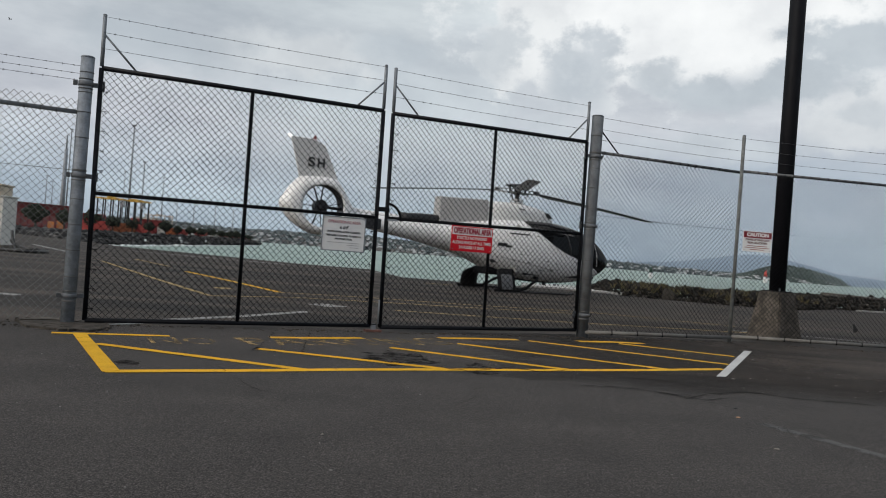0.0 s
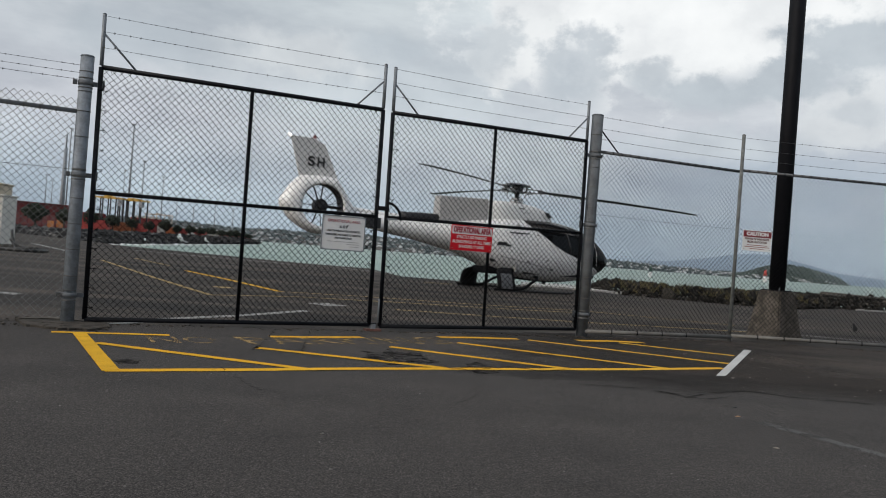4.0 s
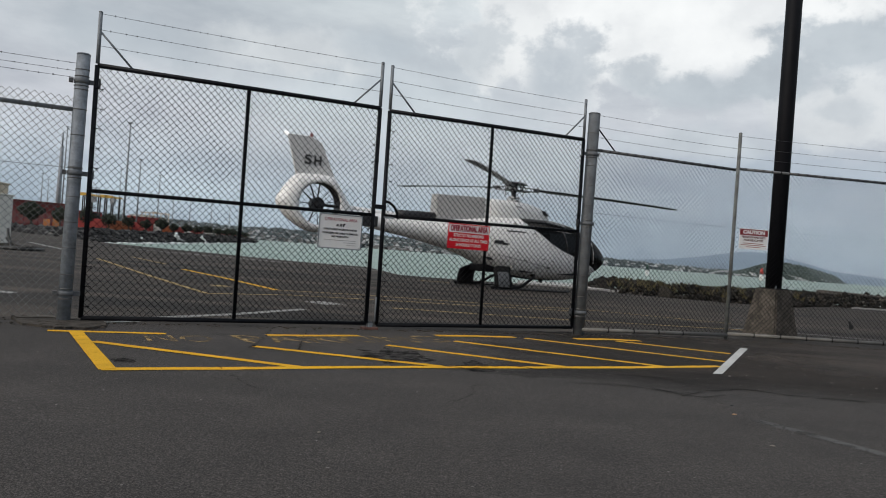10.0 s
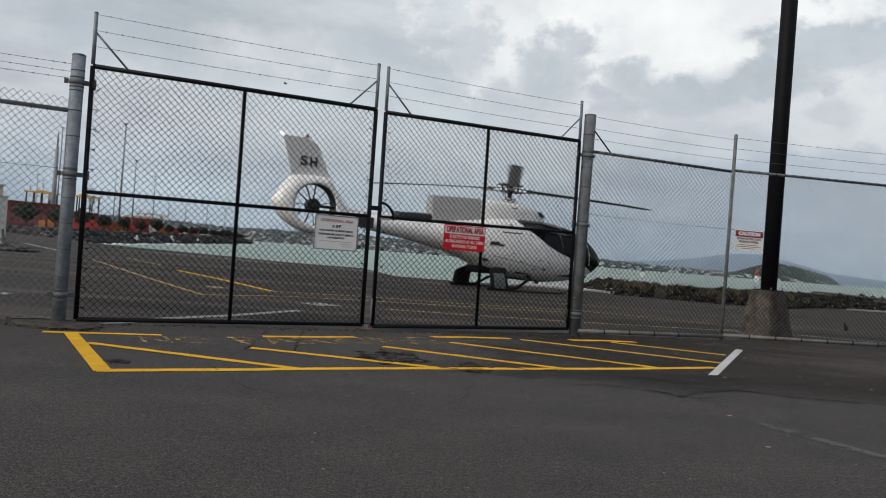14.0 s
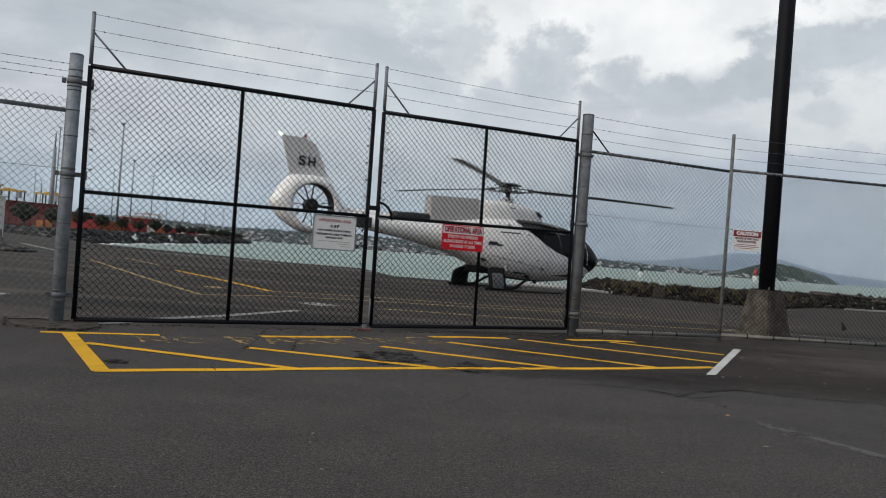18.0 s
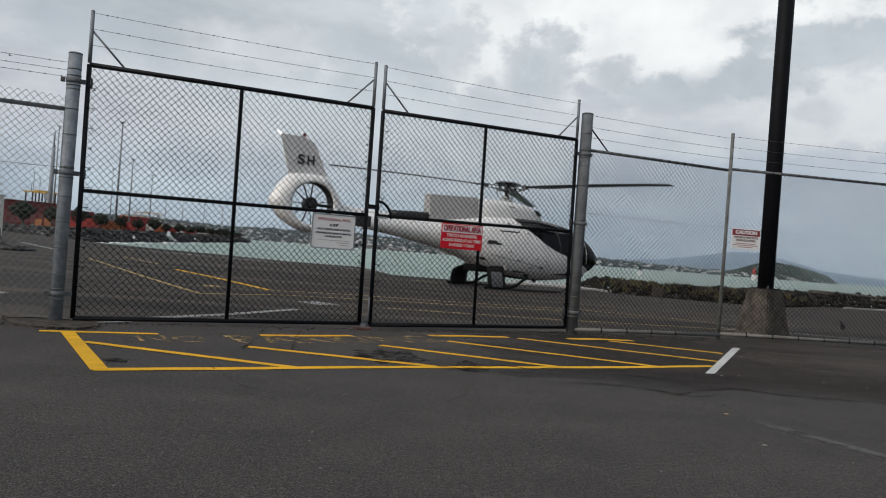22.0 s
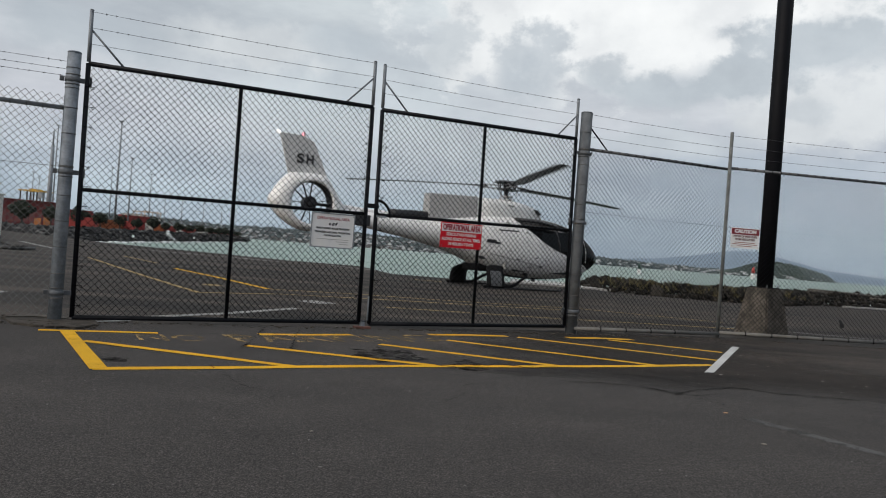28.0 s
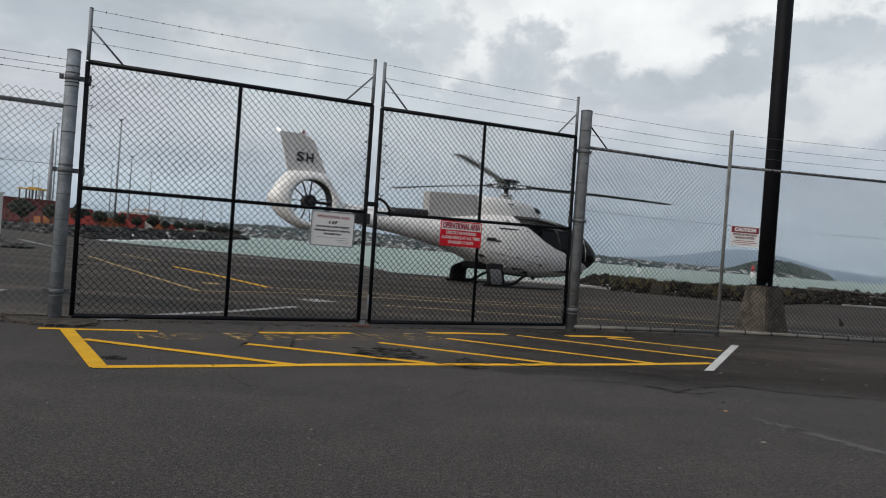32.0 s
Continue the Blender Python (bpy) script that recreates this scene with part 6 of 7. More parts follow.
# driftwood washed up on the rocks
M_DRIFT = plain("bleached_driftwood", (0.10, 0.088, 0.074), 0.9, 0, 0.35, 4, 40, 0.5, dirt=(0.07, 0.06, 0.05))
for px0, py0, pz0, length, turn in ((16.1, 31.6, 0.50, 2.6, 14), (17.6, 32.2, 0.46, 3.2, 22), (15.2, 30.9, 0.46, 1.6, 35), (18.6, 32.0, 0.32, 2.4, 20)):
    log = thing("driftwood_log", Matrix.Translation((px0, py0, pz0)) @ pose(0, 0, 0, 0, 1.5, turn), "long weathered timber lying on the rocks", "driftwood", "driftwood on the breakwater")
    bar("trunk", [(-length / 2, 0, 0), (-length * 0.2, 0.03, 0.012), (length * 0.2, -0.02, 0), (length / 2, 0.03, 0.015)], 0.06, M_DRIFT, log, sides=8, r1=0.045)
rnd = random.Random(19)
for k, (s0, far, length, z) in enumerate(((0.50, 0.5, 0.8, 0.20), (0.545, 0.8, 1.0, 0.24), (0.58, 0.4, 0.7, 0.14), (0.62, 1.0, 1.1, 0.24), (0.66, 0.6, 0.8, 0.18), (0.71, 0.9, 1.0, 0.22))):
    p, nrm = along_edge(s0)
    nrm = nrm if nrm.y > 0 else -nrm
    q = p + nrm * far
    log = thing("driftwood_log", Matrix.Translation((q.x, q.y, z)) @ pose(0, 0, 0, 0, rnd.uniform(-6, 6), rnd.uniform(-25, 15)), "bleached grey driftwood log lying on the rocks", "driftwood", "driftwood on the breakwater")
    bar("trunk", [(-length / 2, 0, 0), (-length * 0.2, 0.05, 0.03), (length * 0.2, -0.03, 0.01), (length / 2, 0.04, 0.05)], 0.055, M_DRIFT, log, sides=8, r1=0.03)
    bar("branch", [(length * 0.1, 0, 0.02), (length * 0.22, 0.12, 0.14)], 0.02, M_DRIFT, log, sides=6, r1=0.008)


def tufts(name, count, place, height, material, label, seed):
    """Blades of dry grass and weeds."""
    rnd = random.Random(seed)
    verts, faces = [], []
    for _ in range(count):
        x, y, z = place(rnd)
        for _ in range(9):
            a, h = rnd.uniform(0, 6.28), height * rnd.uniform(0.4, 1.1)
            dx, dy = math.cos(a), math.sin(a)
            b = len(verts)
            bx, by = x + rnd.uniform(-0.08, 0.08), y + rnd.uniform(-0.08, 0.08)
            verts += [(bx - dy * 0.014, by + dx * 0.014, z), (bx + dy * 0.014, by - dx * 0.014, z), (bx + dx * h * 0.25, by + dy * h * 0.25, z + h * 0.7), (bx + dx * h * 0.6, by + dy * h * 0.6, z + h)]
            faces += [(b, b + 1, b + 2), (b + 1, b + 3, b + 2)]
    me = bpy.data.meshes.new(name)
    me.from_pydata(verts, [], faces)
    me.materials.append(material)
    return tagged(new(name, me), label, "grass", kind="stuff")


def grass_place(rnd):
    s = rnd.choice((rnd.uniform(0.05, 0.50), rnd.uniform(0.12, 0.38)))
    p, nrm = along_edge(s)
    q = p + (nrm if nrm.y > 0 else -nrm) * rnd.uniform(0.1, 2.0)
    return q.x, q.y, rnd.uniform(0.05, 0.36)


tufts("shore_grass", 260, grass_place, 0.2, M_GRASS, "dry yellow-brown weeds among the rocks", 3)
kerb = thing("white_kerb", Matrix.Identity(4), "pale concrete kerb at the apron edge", "kerb")
part("segment", slab([(3.23, 32.20), (5.28, 33.29), (5.88, 32.70), (7.17, 31.36), (6.56, 28.64), (5.13, 28.47), (4.65, 29.24), (2.91, 29.02)], -0.4, 0.05), M_PALE_CONC, kerb)
part("segment", slab([(15.55, 29.55), (19.6, 31.15), (19.5, 31.40), (15.45, 29.80)], 0.0, 0.05), M_PALE_CONC, kerb)

tag = thing("mesh_tag", Matrix.Translation((POST_2 + WAY_3 * 1.92 + Vector((0.0, -0.03, 0.30)))), "small black plastic tag caught in the fence mesh", "tag")
part("strip", slab([(-0.03, 0.0), (0.025, 0.01), (0.03, 0.06), (0.0, 0.09), (-0.02, 0.14), (-0.045, 0.13), (-0.03, 0.07)], -0.004, 0.004), M_RUBBER, tag, m=pose(0, -0.04, -0.04, 90, 0, 9) @ Matrix.Diagonal((1.15, 0.9, 1, 1)))


# ---- the port across the basin ----
M_BARRIER = plain("orange_barrier_paint", (0.33, 0.115, 0.03), 0.6, 0, 0.25, 0.8, 6.0, 0.1)
def far_stuff(name, items, material, label, category, kind="stuff"):
    me = bpy.data.meshes.new(name)
    verts, faces = [], []
    for vs, fs in items:
        b = len(verts)
        verts += vs
        faces += [tuple(b + i for i in f) for f in fs]
    me.from_pydata(verts, [], faces)
    me.materials.append(material)
    return tagged(new(name, me), label, category, kind=kind)


_ico = bmesh.new()
bmesh.ops.create_icosphere(_ico, subdivisions=1, radius=1)
ICO_V, ICO_F = [v.co.copy() for v in _ico.verts], [tuple(v.index for v in f.verts) for f in _ico.faces]
_ico.free()


def clump(c, rx, rz, rnd, rough=0.35):
    vs = []
    for v in ICO_V:
        k = 1 + rnd.uniform(-rough, rough)
        vs.append((c[0] + v.x * rx * k, c[1] + v.y * rx * k, c[2] + v.z * rz * k))
    return vs, ICO_F


def cuboid(c, w, d, h):
    x, y, z = c
    vs = [(x + sx * w / 2, y + sy * d / 2, z + sz * h) for sz in (0, 1) for sx, sy in ((-1, -1), (1, -1), (1, 1), (-1, 1))]
    return vs, [(0, 1, 2, 3), (4, 7, 6, 5), (0, 4, 5, 1), (1, 5, 6, 2), (2, 6, 7, 3), (3, 7, 4, 0)]


rnd = random.Random(11)
P0, P1 = Vector((-51.17, 95.00, 0.43)), Vector((-103.03, 430.00, 0.91))
quay = slab([(P0.x - 160, P0.y - 6), (P0.x, P0.y), (P1.x, P1.y), (P1.x - 40, P1.y + 20), (P0.x - 260, P0.y + 330)], -2.5, 0.0)
tagged(part("ground_port", quay, M_APRON), "grey quay ground of the port across the basin", "ground", kind="structure")
rubble = []
for k in range(5200):
    t = rnd.random() ** 1.5
    p = P0.lerp(P1, t)
    off = rnd.uniform(-0.5, 1.0)
    q = (p.x + 5 * off + rnd.uniform(-0.8, 0.8), p.y - 1.2 * off + rnd.uniform(-1.5, 1.5), -0.15 + 0.8 * t - 1.45 * max(0, off) + rnd.uniform(-0.3, 0.2))
    s = rnd.uniform(0.22, 0.62) * (1 + t)
    rubble.append(clump(q, s, s * 0.8, rnd, 0.45))
far_stuff("rock_revetment", rubble, M_FAR_ROCK, "dark rock revetment below the port", "rocks")
bank = []
EDGE_L = [Vector(p) for p in ((-60.0, 82.0), (-36.55, 68.85), (-33.01, 64.77), (-29.80, 61.91), (-25.70, 56.74))]
for k in range(2600):
    t = rnd.random() * 3.999
    a, b = EDGE_L[int(t)], EDGE_L[int(t) + 1]
    p = a.lerp(b, t - int(t))
    off = rnd.uniform(-0.3, 4.5)
    s = rnd.uniform(0.10, 0.30)
    low = max(0.0, t - 2.6) * 0.6
    bank.append(clump((p.x + off * 0.6, p.y + off, 0.22 - low - 0.30 * abs(off - 1.0) * (1 if off < 1 else 0.8) + rnd.uniform(-0.18, 0.18)), s, s * 0.75, rnd, 0.5))
far_stuff("rock_bank", bank, M_FAR_ROCK, "low bank of dark rocks at the end of the apron", "rocks")


def port_shed():
    a, b = Vector((-81.27, 150.00, 0.85)), Vector((-74.04, 160.00, 0.91))
    w = (b - a).length
    g = thing("port_shed", Matrix.Translation((a.x, a.y, 0)) @ pose(0, 0, 0, 0, 0, math.degrees(math.atan2(b.y - a.y, b.x - a.x))), "long rust-red clad port shed behind trees", "shed")
    block("wall", (0, w, 0, 12, 0, 4.7), M_SHED, g)
    block("roof", (-0.3, w + 0.3, -0.4, 12.4, 4.7, 4.85), M_CONT_B, g)
    block("lower_wall", (0.2, w - 0.2, -0.05, 0.0, 0.5, 2.7), plain("faded_pink_cladding", (0.27, 0.085, 0.075), 0.7, 0, 0.35, 0.5, 3.0, 0.1), g, label="faded pinkish lower cladding")
    for k in range(9):
        x = w * (k + 0.5) / 9
        block("cladding_rib", (x - 0.08, x + 0.08, -0.08, 0.0, 0.0, 4.6), M_CONT_B, g)
    return g


port_shed()
barrier = thing("orange_barrier", Matrix.Identity(4), "row of low orange barrier boards before the port shed", "barrier")
for x in (0, 4, 5, 7):
    c = ((-76.87, 143.00, 0.80), (-75.56, 143.00, 0.80), (-72.94, 144.00, 0.83), (-72.21, 145.00, 0.82), (-70.98, 145.00, 0.82), (-69.83, 146.00, 0.84), (-69.06, 147.00, 0.83), (-68.39, 148.00, 0.92))[x]
    block("board", (c[0] - 0.6, c[0] + 0.6, c[1] - 0.05, c[1] + 0.05, 0.0, (1.5, 1.1, 1.6, 1.2, 1.5, 1.7, 1.3, 1.6)[x]), M_BARRIER, barrier, 0.02)


def container(m, material, label):
    g = thing("shipping_container", m, label, "container", "stacked containers of the port")
    block("shell", (-6.05, 6.05, -1.2, 1.2, 0.0, 2.58), material, g, 0.03)
    for x in (-6.0, 6.0):
        for y in (-1.17, 1.17):
            block("corner_post", (x - 0.09, x + 0.09, y - 0.06, y + 0.06, 0.0, 2.6), material, g)
    rib = bmesh.new()
    for k in range(18):
        box(rib, -5.7 + k * 0.65, -5.45 + k * 0.65, -1.25, -1.2, 0.15, 2.45)
    part("corrugation", rib, material, g)
    return g


src = {}
for key, mat, lab in (("orange", M_CONT, "orange-red steel shipping container stacked on the quay"), ("brown", M_CONT_B, "dark red steel shipping container stacked on the quay"), ("amber", M_CONT_O, "orange steel shipping container on the quay"), ("white", M_CABIN, "white steel shipping container on the quay")):
    src[key] = mat, lab
protos = {}
for c, levels, key, turn in (
    ((-80.3, 213.0, 0.9), 1, "white", 12), ((-80.74, 178.00, 0.90), 1, "orange", 10), ((-78.81, 190.00, 1.06), 1, "amber", 60), ((-78.54, 196.00, 1.14), 1, "orange", 8), ((-79.05, 206.00, 1.13), 1, "orange", 62), ((-80.80, 222.00, 1.16), 1, "amber", 20),
    ((-81.94, 240.00, 1.26), 1, "orange", 64), ((-86.49, 262.00, 1.33), 1, "orange", 66), ((-108.00, 240.00, 0.79), 2, "brown", 40), ((-97.57, 226.00, 0.95), 1, "brown", 30), ((-105.46, 250.00, 0.97), 1, "brown", 66),
    ((-100.19, 270.00, 1.26), 2, "orange", 68), ((-98.90, 285.00, 1.20), 1, "brown", 60), ((-92.88, 300.00, 1.22), 1, "orange", 70), ((-95.35, 345.00, 1.17), 1, "brown", 50), ((-96.24, 365.00, 1.28), 1, "orange", 70), ((-100.25, 395.00, 1.32), 1, "brown", 60),
):
    for lv in range(levels):
        m = Matrix.Translation((c[0] + rnd.uniform(-0.2, 0.2), c[1], 2.62 * lv)) @ pose(0, 0, 0, 0, 0, turn)
        if key in protos:
            copy_thing(protos[key], m)
        else:
            protos[key] = container(m, *src[key])


def site_van(c, turn):
    g = thing("site_van", Matrix.Translation((c[0], c[1], 0)) @ pose(0, 0, 0, 0, 0, turn), "white van parked in the container yard", "van", "parked vans")
    body = bmesh.new()
    rings(body, [[(x, -0.95, 0.35), (x, 0.95, 0.35), (x, 0.95, lo), (x, 0.75, hi), (x, -0.75, hi), (x, -0.95, lo)] for x, lo, hi in ((-2.4, 1.8, 2.1), (0.9, 1.8, 2.1), (1.5, 1.1, 1.45), (2.4, 0.95, 1.0))])
    part("body", body, M_CABIN, g)
    for x in (-1.5, 1.5):
        for y in (-0.9, 0.9):
            bar("wheel", [(x, y - 0.1, 0.34), (x, y + 0.1, 0.34)], 0.34, M_RUBBER, g, sides=14)
    block("window", (-0.2, 0.9, -0.97, -0.94, 1.15, 1.65), M_DARK, g)
    return g


office_at = Vector((-154.64, 420.00, 1.24))
office = thing("port_office", Matrix.Translation((office_at.x, office_at.y, 0)), "pale flat-roofed port building behind the container yard", "building")
block("lower_wall", (-8, 8, 0, 12, 0, 6.0), M_CONT_B, office)
block("upper_wall", (-8.2, 1.5, -0.2, 12.2, 6.0, 8.4), M_CABIN, office)
block("roof", (-8.6, 1.9, -0.6, 12.6, 8.4, 8.7), M_HOUSE, office)
for x in range(3):
    block("window", (-7.2 + x * 2.5, -5.6 + x * 2.5, -0.26, -0.2, 6.7, 7.7), M_DARK, office)
site_van((-81.12, 255.00, 1.37), 20)
site_van((-87.75, 305.00, 1.30), 165)


def port_tree(c, r, h, seed):
    """A rounded coastal tree: short forked trunk, crown of many leaf clumps."""
    rnd = random.Random(seed)
    g = thing("coastal_tree", Matrix.Translation((c[0], c[1], 0)), "dark green rounded coastal tree on the quay", "tree", "trees along the quay")
    t = bmesh.new()
    tube(t, [(0, 0, 0), (0.05 * r, 0, h * 0.25), (0, 0.05 * r, h * 0.5)], 0.10 * r, 6, 0.07 * r)
    for k in range(4):
        a = k * 1.57 + rnd.random()
        tube(t, [(0, 0, h * 0.42), (0.6 * r * math.cos(a), 0.6 * r * math.sin(a), h * 0.72)], 0.06 * r, 5, 0.02 * r)
    part("trunk", t, M_BARK, g)
    items = []
    for k in range(520):
        v = Vector((rnd.gauss(0, 1), rnd.gauss(0, 1), rnd.gauss(0, 1))).normalized() * (rnd.random() ** 0.4)
        s = rnd.uniform(0.05, 0.125) * r
        items.append(clump((v.x * r, v.y * r, h * 0.67 + v.z * h * 0.31 * (1 + 0.25 * math.sin(5 * v.x + seed))), s, s * 0.7, rnd, 0.6))
    crown = far_stuff("crown", items, M_LEAF, "", "", "")
    crown.parent = g
    return g


for k, (x, y, r, h) in enumerate(((-58.6, 115, 1.95, 3.7), (-59.2, 125, 1.55, 3.6), (-60.8, 138, 1.45, 3.9), (-61.9, 150, 1.60, 3.5), (-64.1, 165, 1.55, 3.6), (-65.4, 178, 1.50, 3.2), (-68.3, 197, 2.0, 4.1), (-70.3, 212, 1.5, 3.2), (-71.9, 228, 1.9, 3.5), (-74.0, 245, 1.8, 3.4), (-75.9, 262, 2.2, 3.7), (-77.6, 280, 2.0, 3.4), (-80.0, 300, 2.2, 3.5), (-83.9, 325, 2.5, 3.9), (-87.5, 350, 2.3, 3.4), (-90.6, 375, 2.1, 3.2), (-89.0, 205, 2.3, 4.4), (-99.5, 240, 2.5, 4.6), (-98.6, 400, 2.2, 3.2))):
    port_tree((x, y), r * (0.95 if k == 0 else 0.84), h, 20 + k)


def carrier(c, w, h, turn):
    """A straddle carrier: slim legs on wheels, yellow top beams, hoist and cab."""
    g = thing("straddle_carrier", Matrix.Translation((c[0], c[1], 0)) @ pose(0, 0, 0, 0, 0, turn), "yellow straddle carrier driving through the container yard", "crane", "straddle carriers")
    for y in (-2.2, 2.2):
        for x in (-w / 2, -w / 6, w / 6, w / 2):
            block("leg", (x - 0.13, x + 0.13, y - 0.13, y + 0.13, 0.9, h), M_DARK, g)
            bar("wheel", [(x, y - 0.2, 0.55), (x, y + 0.2, 0.55)], 0.55, M_RUBBER, g, sides=12)
        block("sill", (-w / 2 - 0.3, w / 2 + 0.3, y - 0.2, y + 0.2, 0.9, 1.3), M_DARK, g)
        block("beam", (-w / 2 - 0.6, w / 2 + 0.6, y - 0.18, y + 0.18, h - 0.05, h + 0.25), M_CRANE, g)
    for x in (-w / 2, w / 2):
        block("cross_beam", (x - 0.2, x + 0.2, -2.2, 2.2, h - 0.02, h + 0.3), M_CRANE, g)
    block("hoist", (-0.9, 0.9, -1.6, 1.6, h + 0.25, h + 0.6), M_CRANE, g)
    block("cab", (w / 2 - 0.1, w / 2 + 0.9, -2.9, -1.8, h - 1.7, h - 0.2), M_MAST, g)
    bar("aerial", [(-w / 2, 0, h + 0.2), (-w / 2, 0, h + 2.0)], 0.06, M_DARK, g)
    return g


CARRIER_H = 8.4
carrier_a = carrier((-83.09, 200.00, 0.92), 5.6, CARRIER_H, 6)
carrier_b = carrier((-79.23, 205.00, 0.94), 5.2, CARRIER_H, -4)


carrier_c = carrier((-117.4, 330.0), 9.5, 7.9, 2)
for piece in carrier_c.children:
    if piece.name.startswith(("beam", "cross_beam", "hoist", "leg")):
        piece.data.materials[0] = plain("pale_cream_crane_paint", (0.50, 0.40, 0.30), 0.6, 0, 0.2, 0.5, 5, 0)
tagged(carrier_c, "pale cream straddle carrier standing behind the containers", "crane", "straddle carriers")


def mast(c, top, r, heads=True):
    g = thing("light_mast", Matrix.Translation((c[0], c[1], 0)), "tall grey yard light mast of the port", "light mast", "yard light masts")
    bar("shaft", [(0, 0, 0), (0, 0, top)], r, M_MAST, g, r1=r * 0.55)
    if heads:
        block("lamp_frame", (-r * 1.9, r * 1.9, -r * 1.2, r * 1.2, top, top + r * 0.8), M_MAST, g)
        for x in (-1.2, 0, 1.2):
            block("floodlight", (x * r - r * 0.45, x * r + r * 0.45, -r * 1.8, -r * 1.2, top - r * 0.6, top + r * 0.6), M_MAST, g)
    else:
        bar("aerial", [(0, 0, top), (0, 0, top * 1.17)], r * 0.28, M_MAST, g)
    return g


for c, top, r in (((-81.19, 170.00, 0.83), 17.2, 0.75), ((-113.44, 240.00, 0.88), 29.8, 0.32), ((-90.85, 230.00, 0.95), 31.0, 0.42), ((-132.68, 330.00, 1.02), 25.0, 0.3), ((-98.47, 260.00, 0.91), 23.4, 0.34), ((-105.99, 300.00, 0.85), 21.5, 0.3), ((-149.64, 300.00, 0.91), 19.0, 0.3), ((-157.12, 320.00, 0.87), 18.0, 0.3), ((-118.96, 380.00, 0.93), 16.0, 0.35), ((-114.48, 400.00, 0.90), 16.0, 0.35), ((-110.72, 420.00, 1.03), 16.0, 0.35), ((-140.37, 420.00, 0.84), 18.0, 0.35)):
    mast(c, top, r * 0.8, r < 0.6)

# ---- far shores ----
def at(x_over_y, dist):
    return Vector((x_over_y * dist, dist, 0))


def shore(name, a0, a1, dist, profile, material, label, depth=260, rows=9, cols=90, rough=3.0):
    """A low landmass: ground that rises behind the waterline."""
    bm = bmesh.new()
    grid = []
    for r in range(rows):
        f = r / (rows - 1)
        row = []
        for c in range(cols):
            k = c / (cols - 1)
            top = np.interp(k, [p[0] for p in profile], [p[1] for p in profile])
            y = dist + depth * f
            x = (a0 + (a1 - a0) * k) * y
            z = WATER_Z - 0.3 + top * math.sin(min(1.0, f * 1.3) * math.pi / 2) ** 0.8
            z += rough * noise.noise((x * 0.02, y * 0.02, 1.7)) * min(1, f * 3) * min(1, top / 8)
            row.append(bm.verts.new((x, y, z)))
        grid.append(row)
    for r0, r1 in zip(grid, grid[1:]):
        for i in range(cols - 1):
            bm.faces.new((r0[i], r0[i + 1], r1[i + 1], r1[i]))
    return tagged(part(name, bm, material, smooth=True), label, "shore", kind="structure")


def scatter(name, a0, a1, dist, profile, count, size, material, label, seed, houses=False):
    rnd = random.Random(seed)
    items = []
    for _ in range(count):
        k, f = rnd.random(), rnd.random() ** 1.5 * 0.7
        top = np.interp(k, [p[0] for p in profile], [p[1] for p in profile])
        y = dist + 260 * f
        x = (a0 + (a1 - a0) * k) * y
        z = WATER_Z - 0.3 + top * math.sin(min(1.0, f * 1.3) * math.pi / 2) ** 0.8
        s = size * rnd.uniform(0.5, 1.3)
        if houses:
            items.append(cuboid((x, y - 4, z), s * rnd.uniform(1.2, 2.4), s, s * rnd.uniform(0.5, 0.9)))
        else:
            items.append(clump((x, y, z + s * 0.4), s, s * 0.7, rnd, 0.4))
    return far_stuff(name, items, material, label, "houses" if houses else "trees")


# haze over these far shores is painted into their tree colours
CITY = [(0, 24), (0.15, 24), (0.3, 19), (0.5, 21), (0.63, 24), (0.74, 20), (0.86, 15), (1, 11)]
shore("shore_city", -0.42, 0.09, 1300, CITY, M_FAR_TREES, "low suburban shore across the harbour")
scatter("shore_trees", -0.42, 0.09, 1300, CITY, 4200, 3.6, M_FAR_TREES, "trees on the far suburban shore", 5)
scatter("shore_houses", -0.42, 0.09, 1290, CITY, 900, 2.7, M_HOUSE, "pale houses on the far shore", 6, True)
scatter("shore_roofs", -0.42, 0.09, 1290, CITY, 500, 3.4, M_ROOF, "dark-roofed houses on the far shore", 16, True)
LOW = [(0, 22), (0.2, 18), (0.45, 13), (0.7, 10), (1, 8)]
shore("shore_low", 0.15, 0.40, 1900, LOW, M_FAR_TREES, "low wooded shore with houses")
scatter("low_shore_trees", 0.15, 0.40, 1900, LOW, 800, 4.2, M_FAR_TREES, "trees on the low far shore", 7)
scatter("low_shore_houses", 0.15, 0.40, 1890, LOW, 130, 5.0, M_HOUSE, "pale houses along the low shore", 8, True)
HEAD = [(0, 2), (0.12, 12), (0.3, 28), (0.5, 37), (0.62, 36), (0.78, 27), (0.9, 16), (0.97, 5), (1, 0)]
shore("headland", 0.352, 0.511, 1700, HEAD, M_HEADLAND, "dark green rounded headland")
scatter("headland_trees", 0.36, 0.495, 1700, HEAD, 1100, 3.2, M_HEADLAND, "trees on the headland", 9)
scatter("headland_houses", 0.36, 0.49, 1688, [(0, 3), (0.2, 14), (0.6, 20), (1, 6)], 130, 4.4, M_HOUSE, "pale houses at the foot of the headland", 10, True)
# the hill's pale blue is distance haze, put into its base colour
M_HAZY = plain("blue_hill_painted_haze", (0.275, 0.345, 0.42), 0.95, 0, 0.08, 0.002, 0.02, 0)
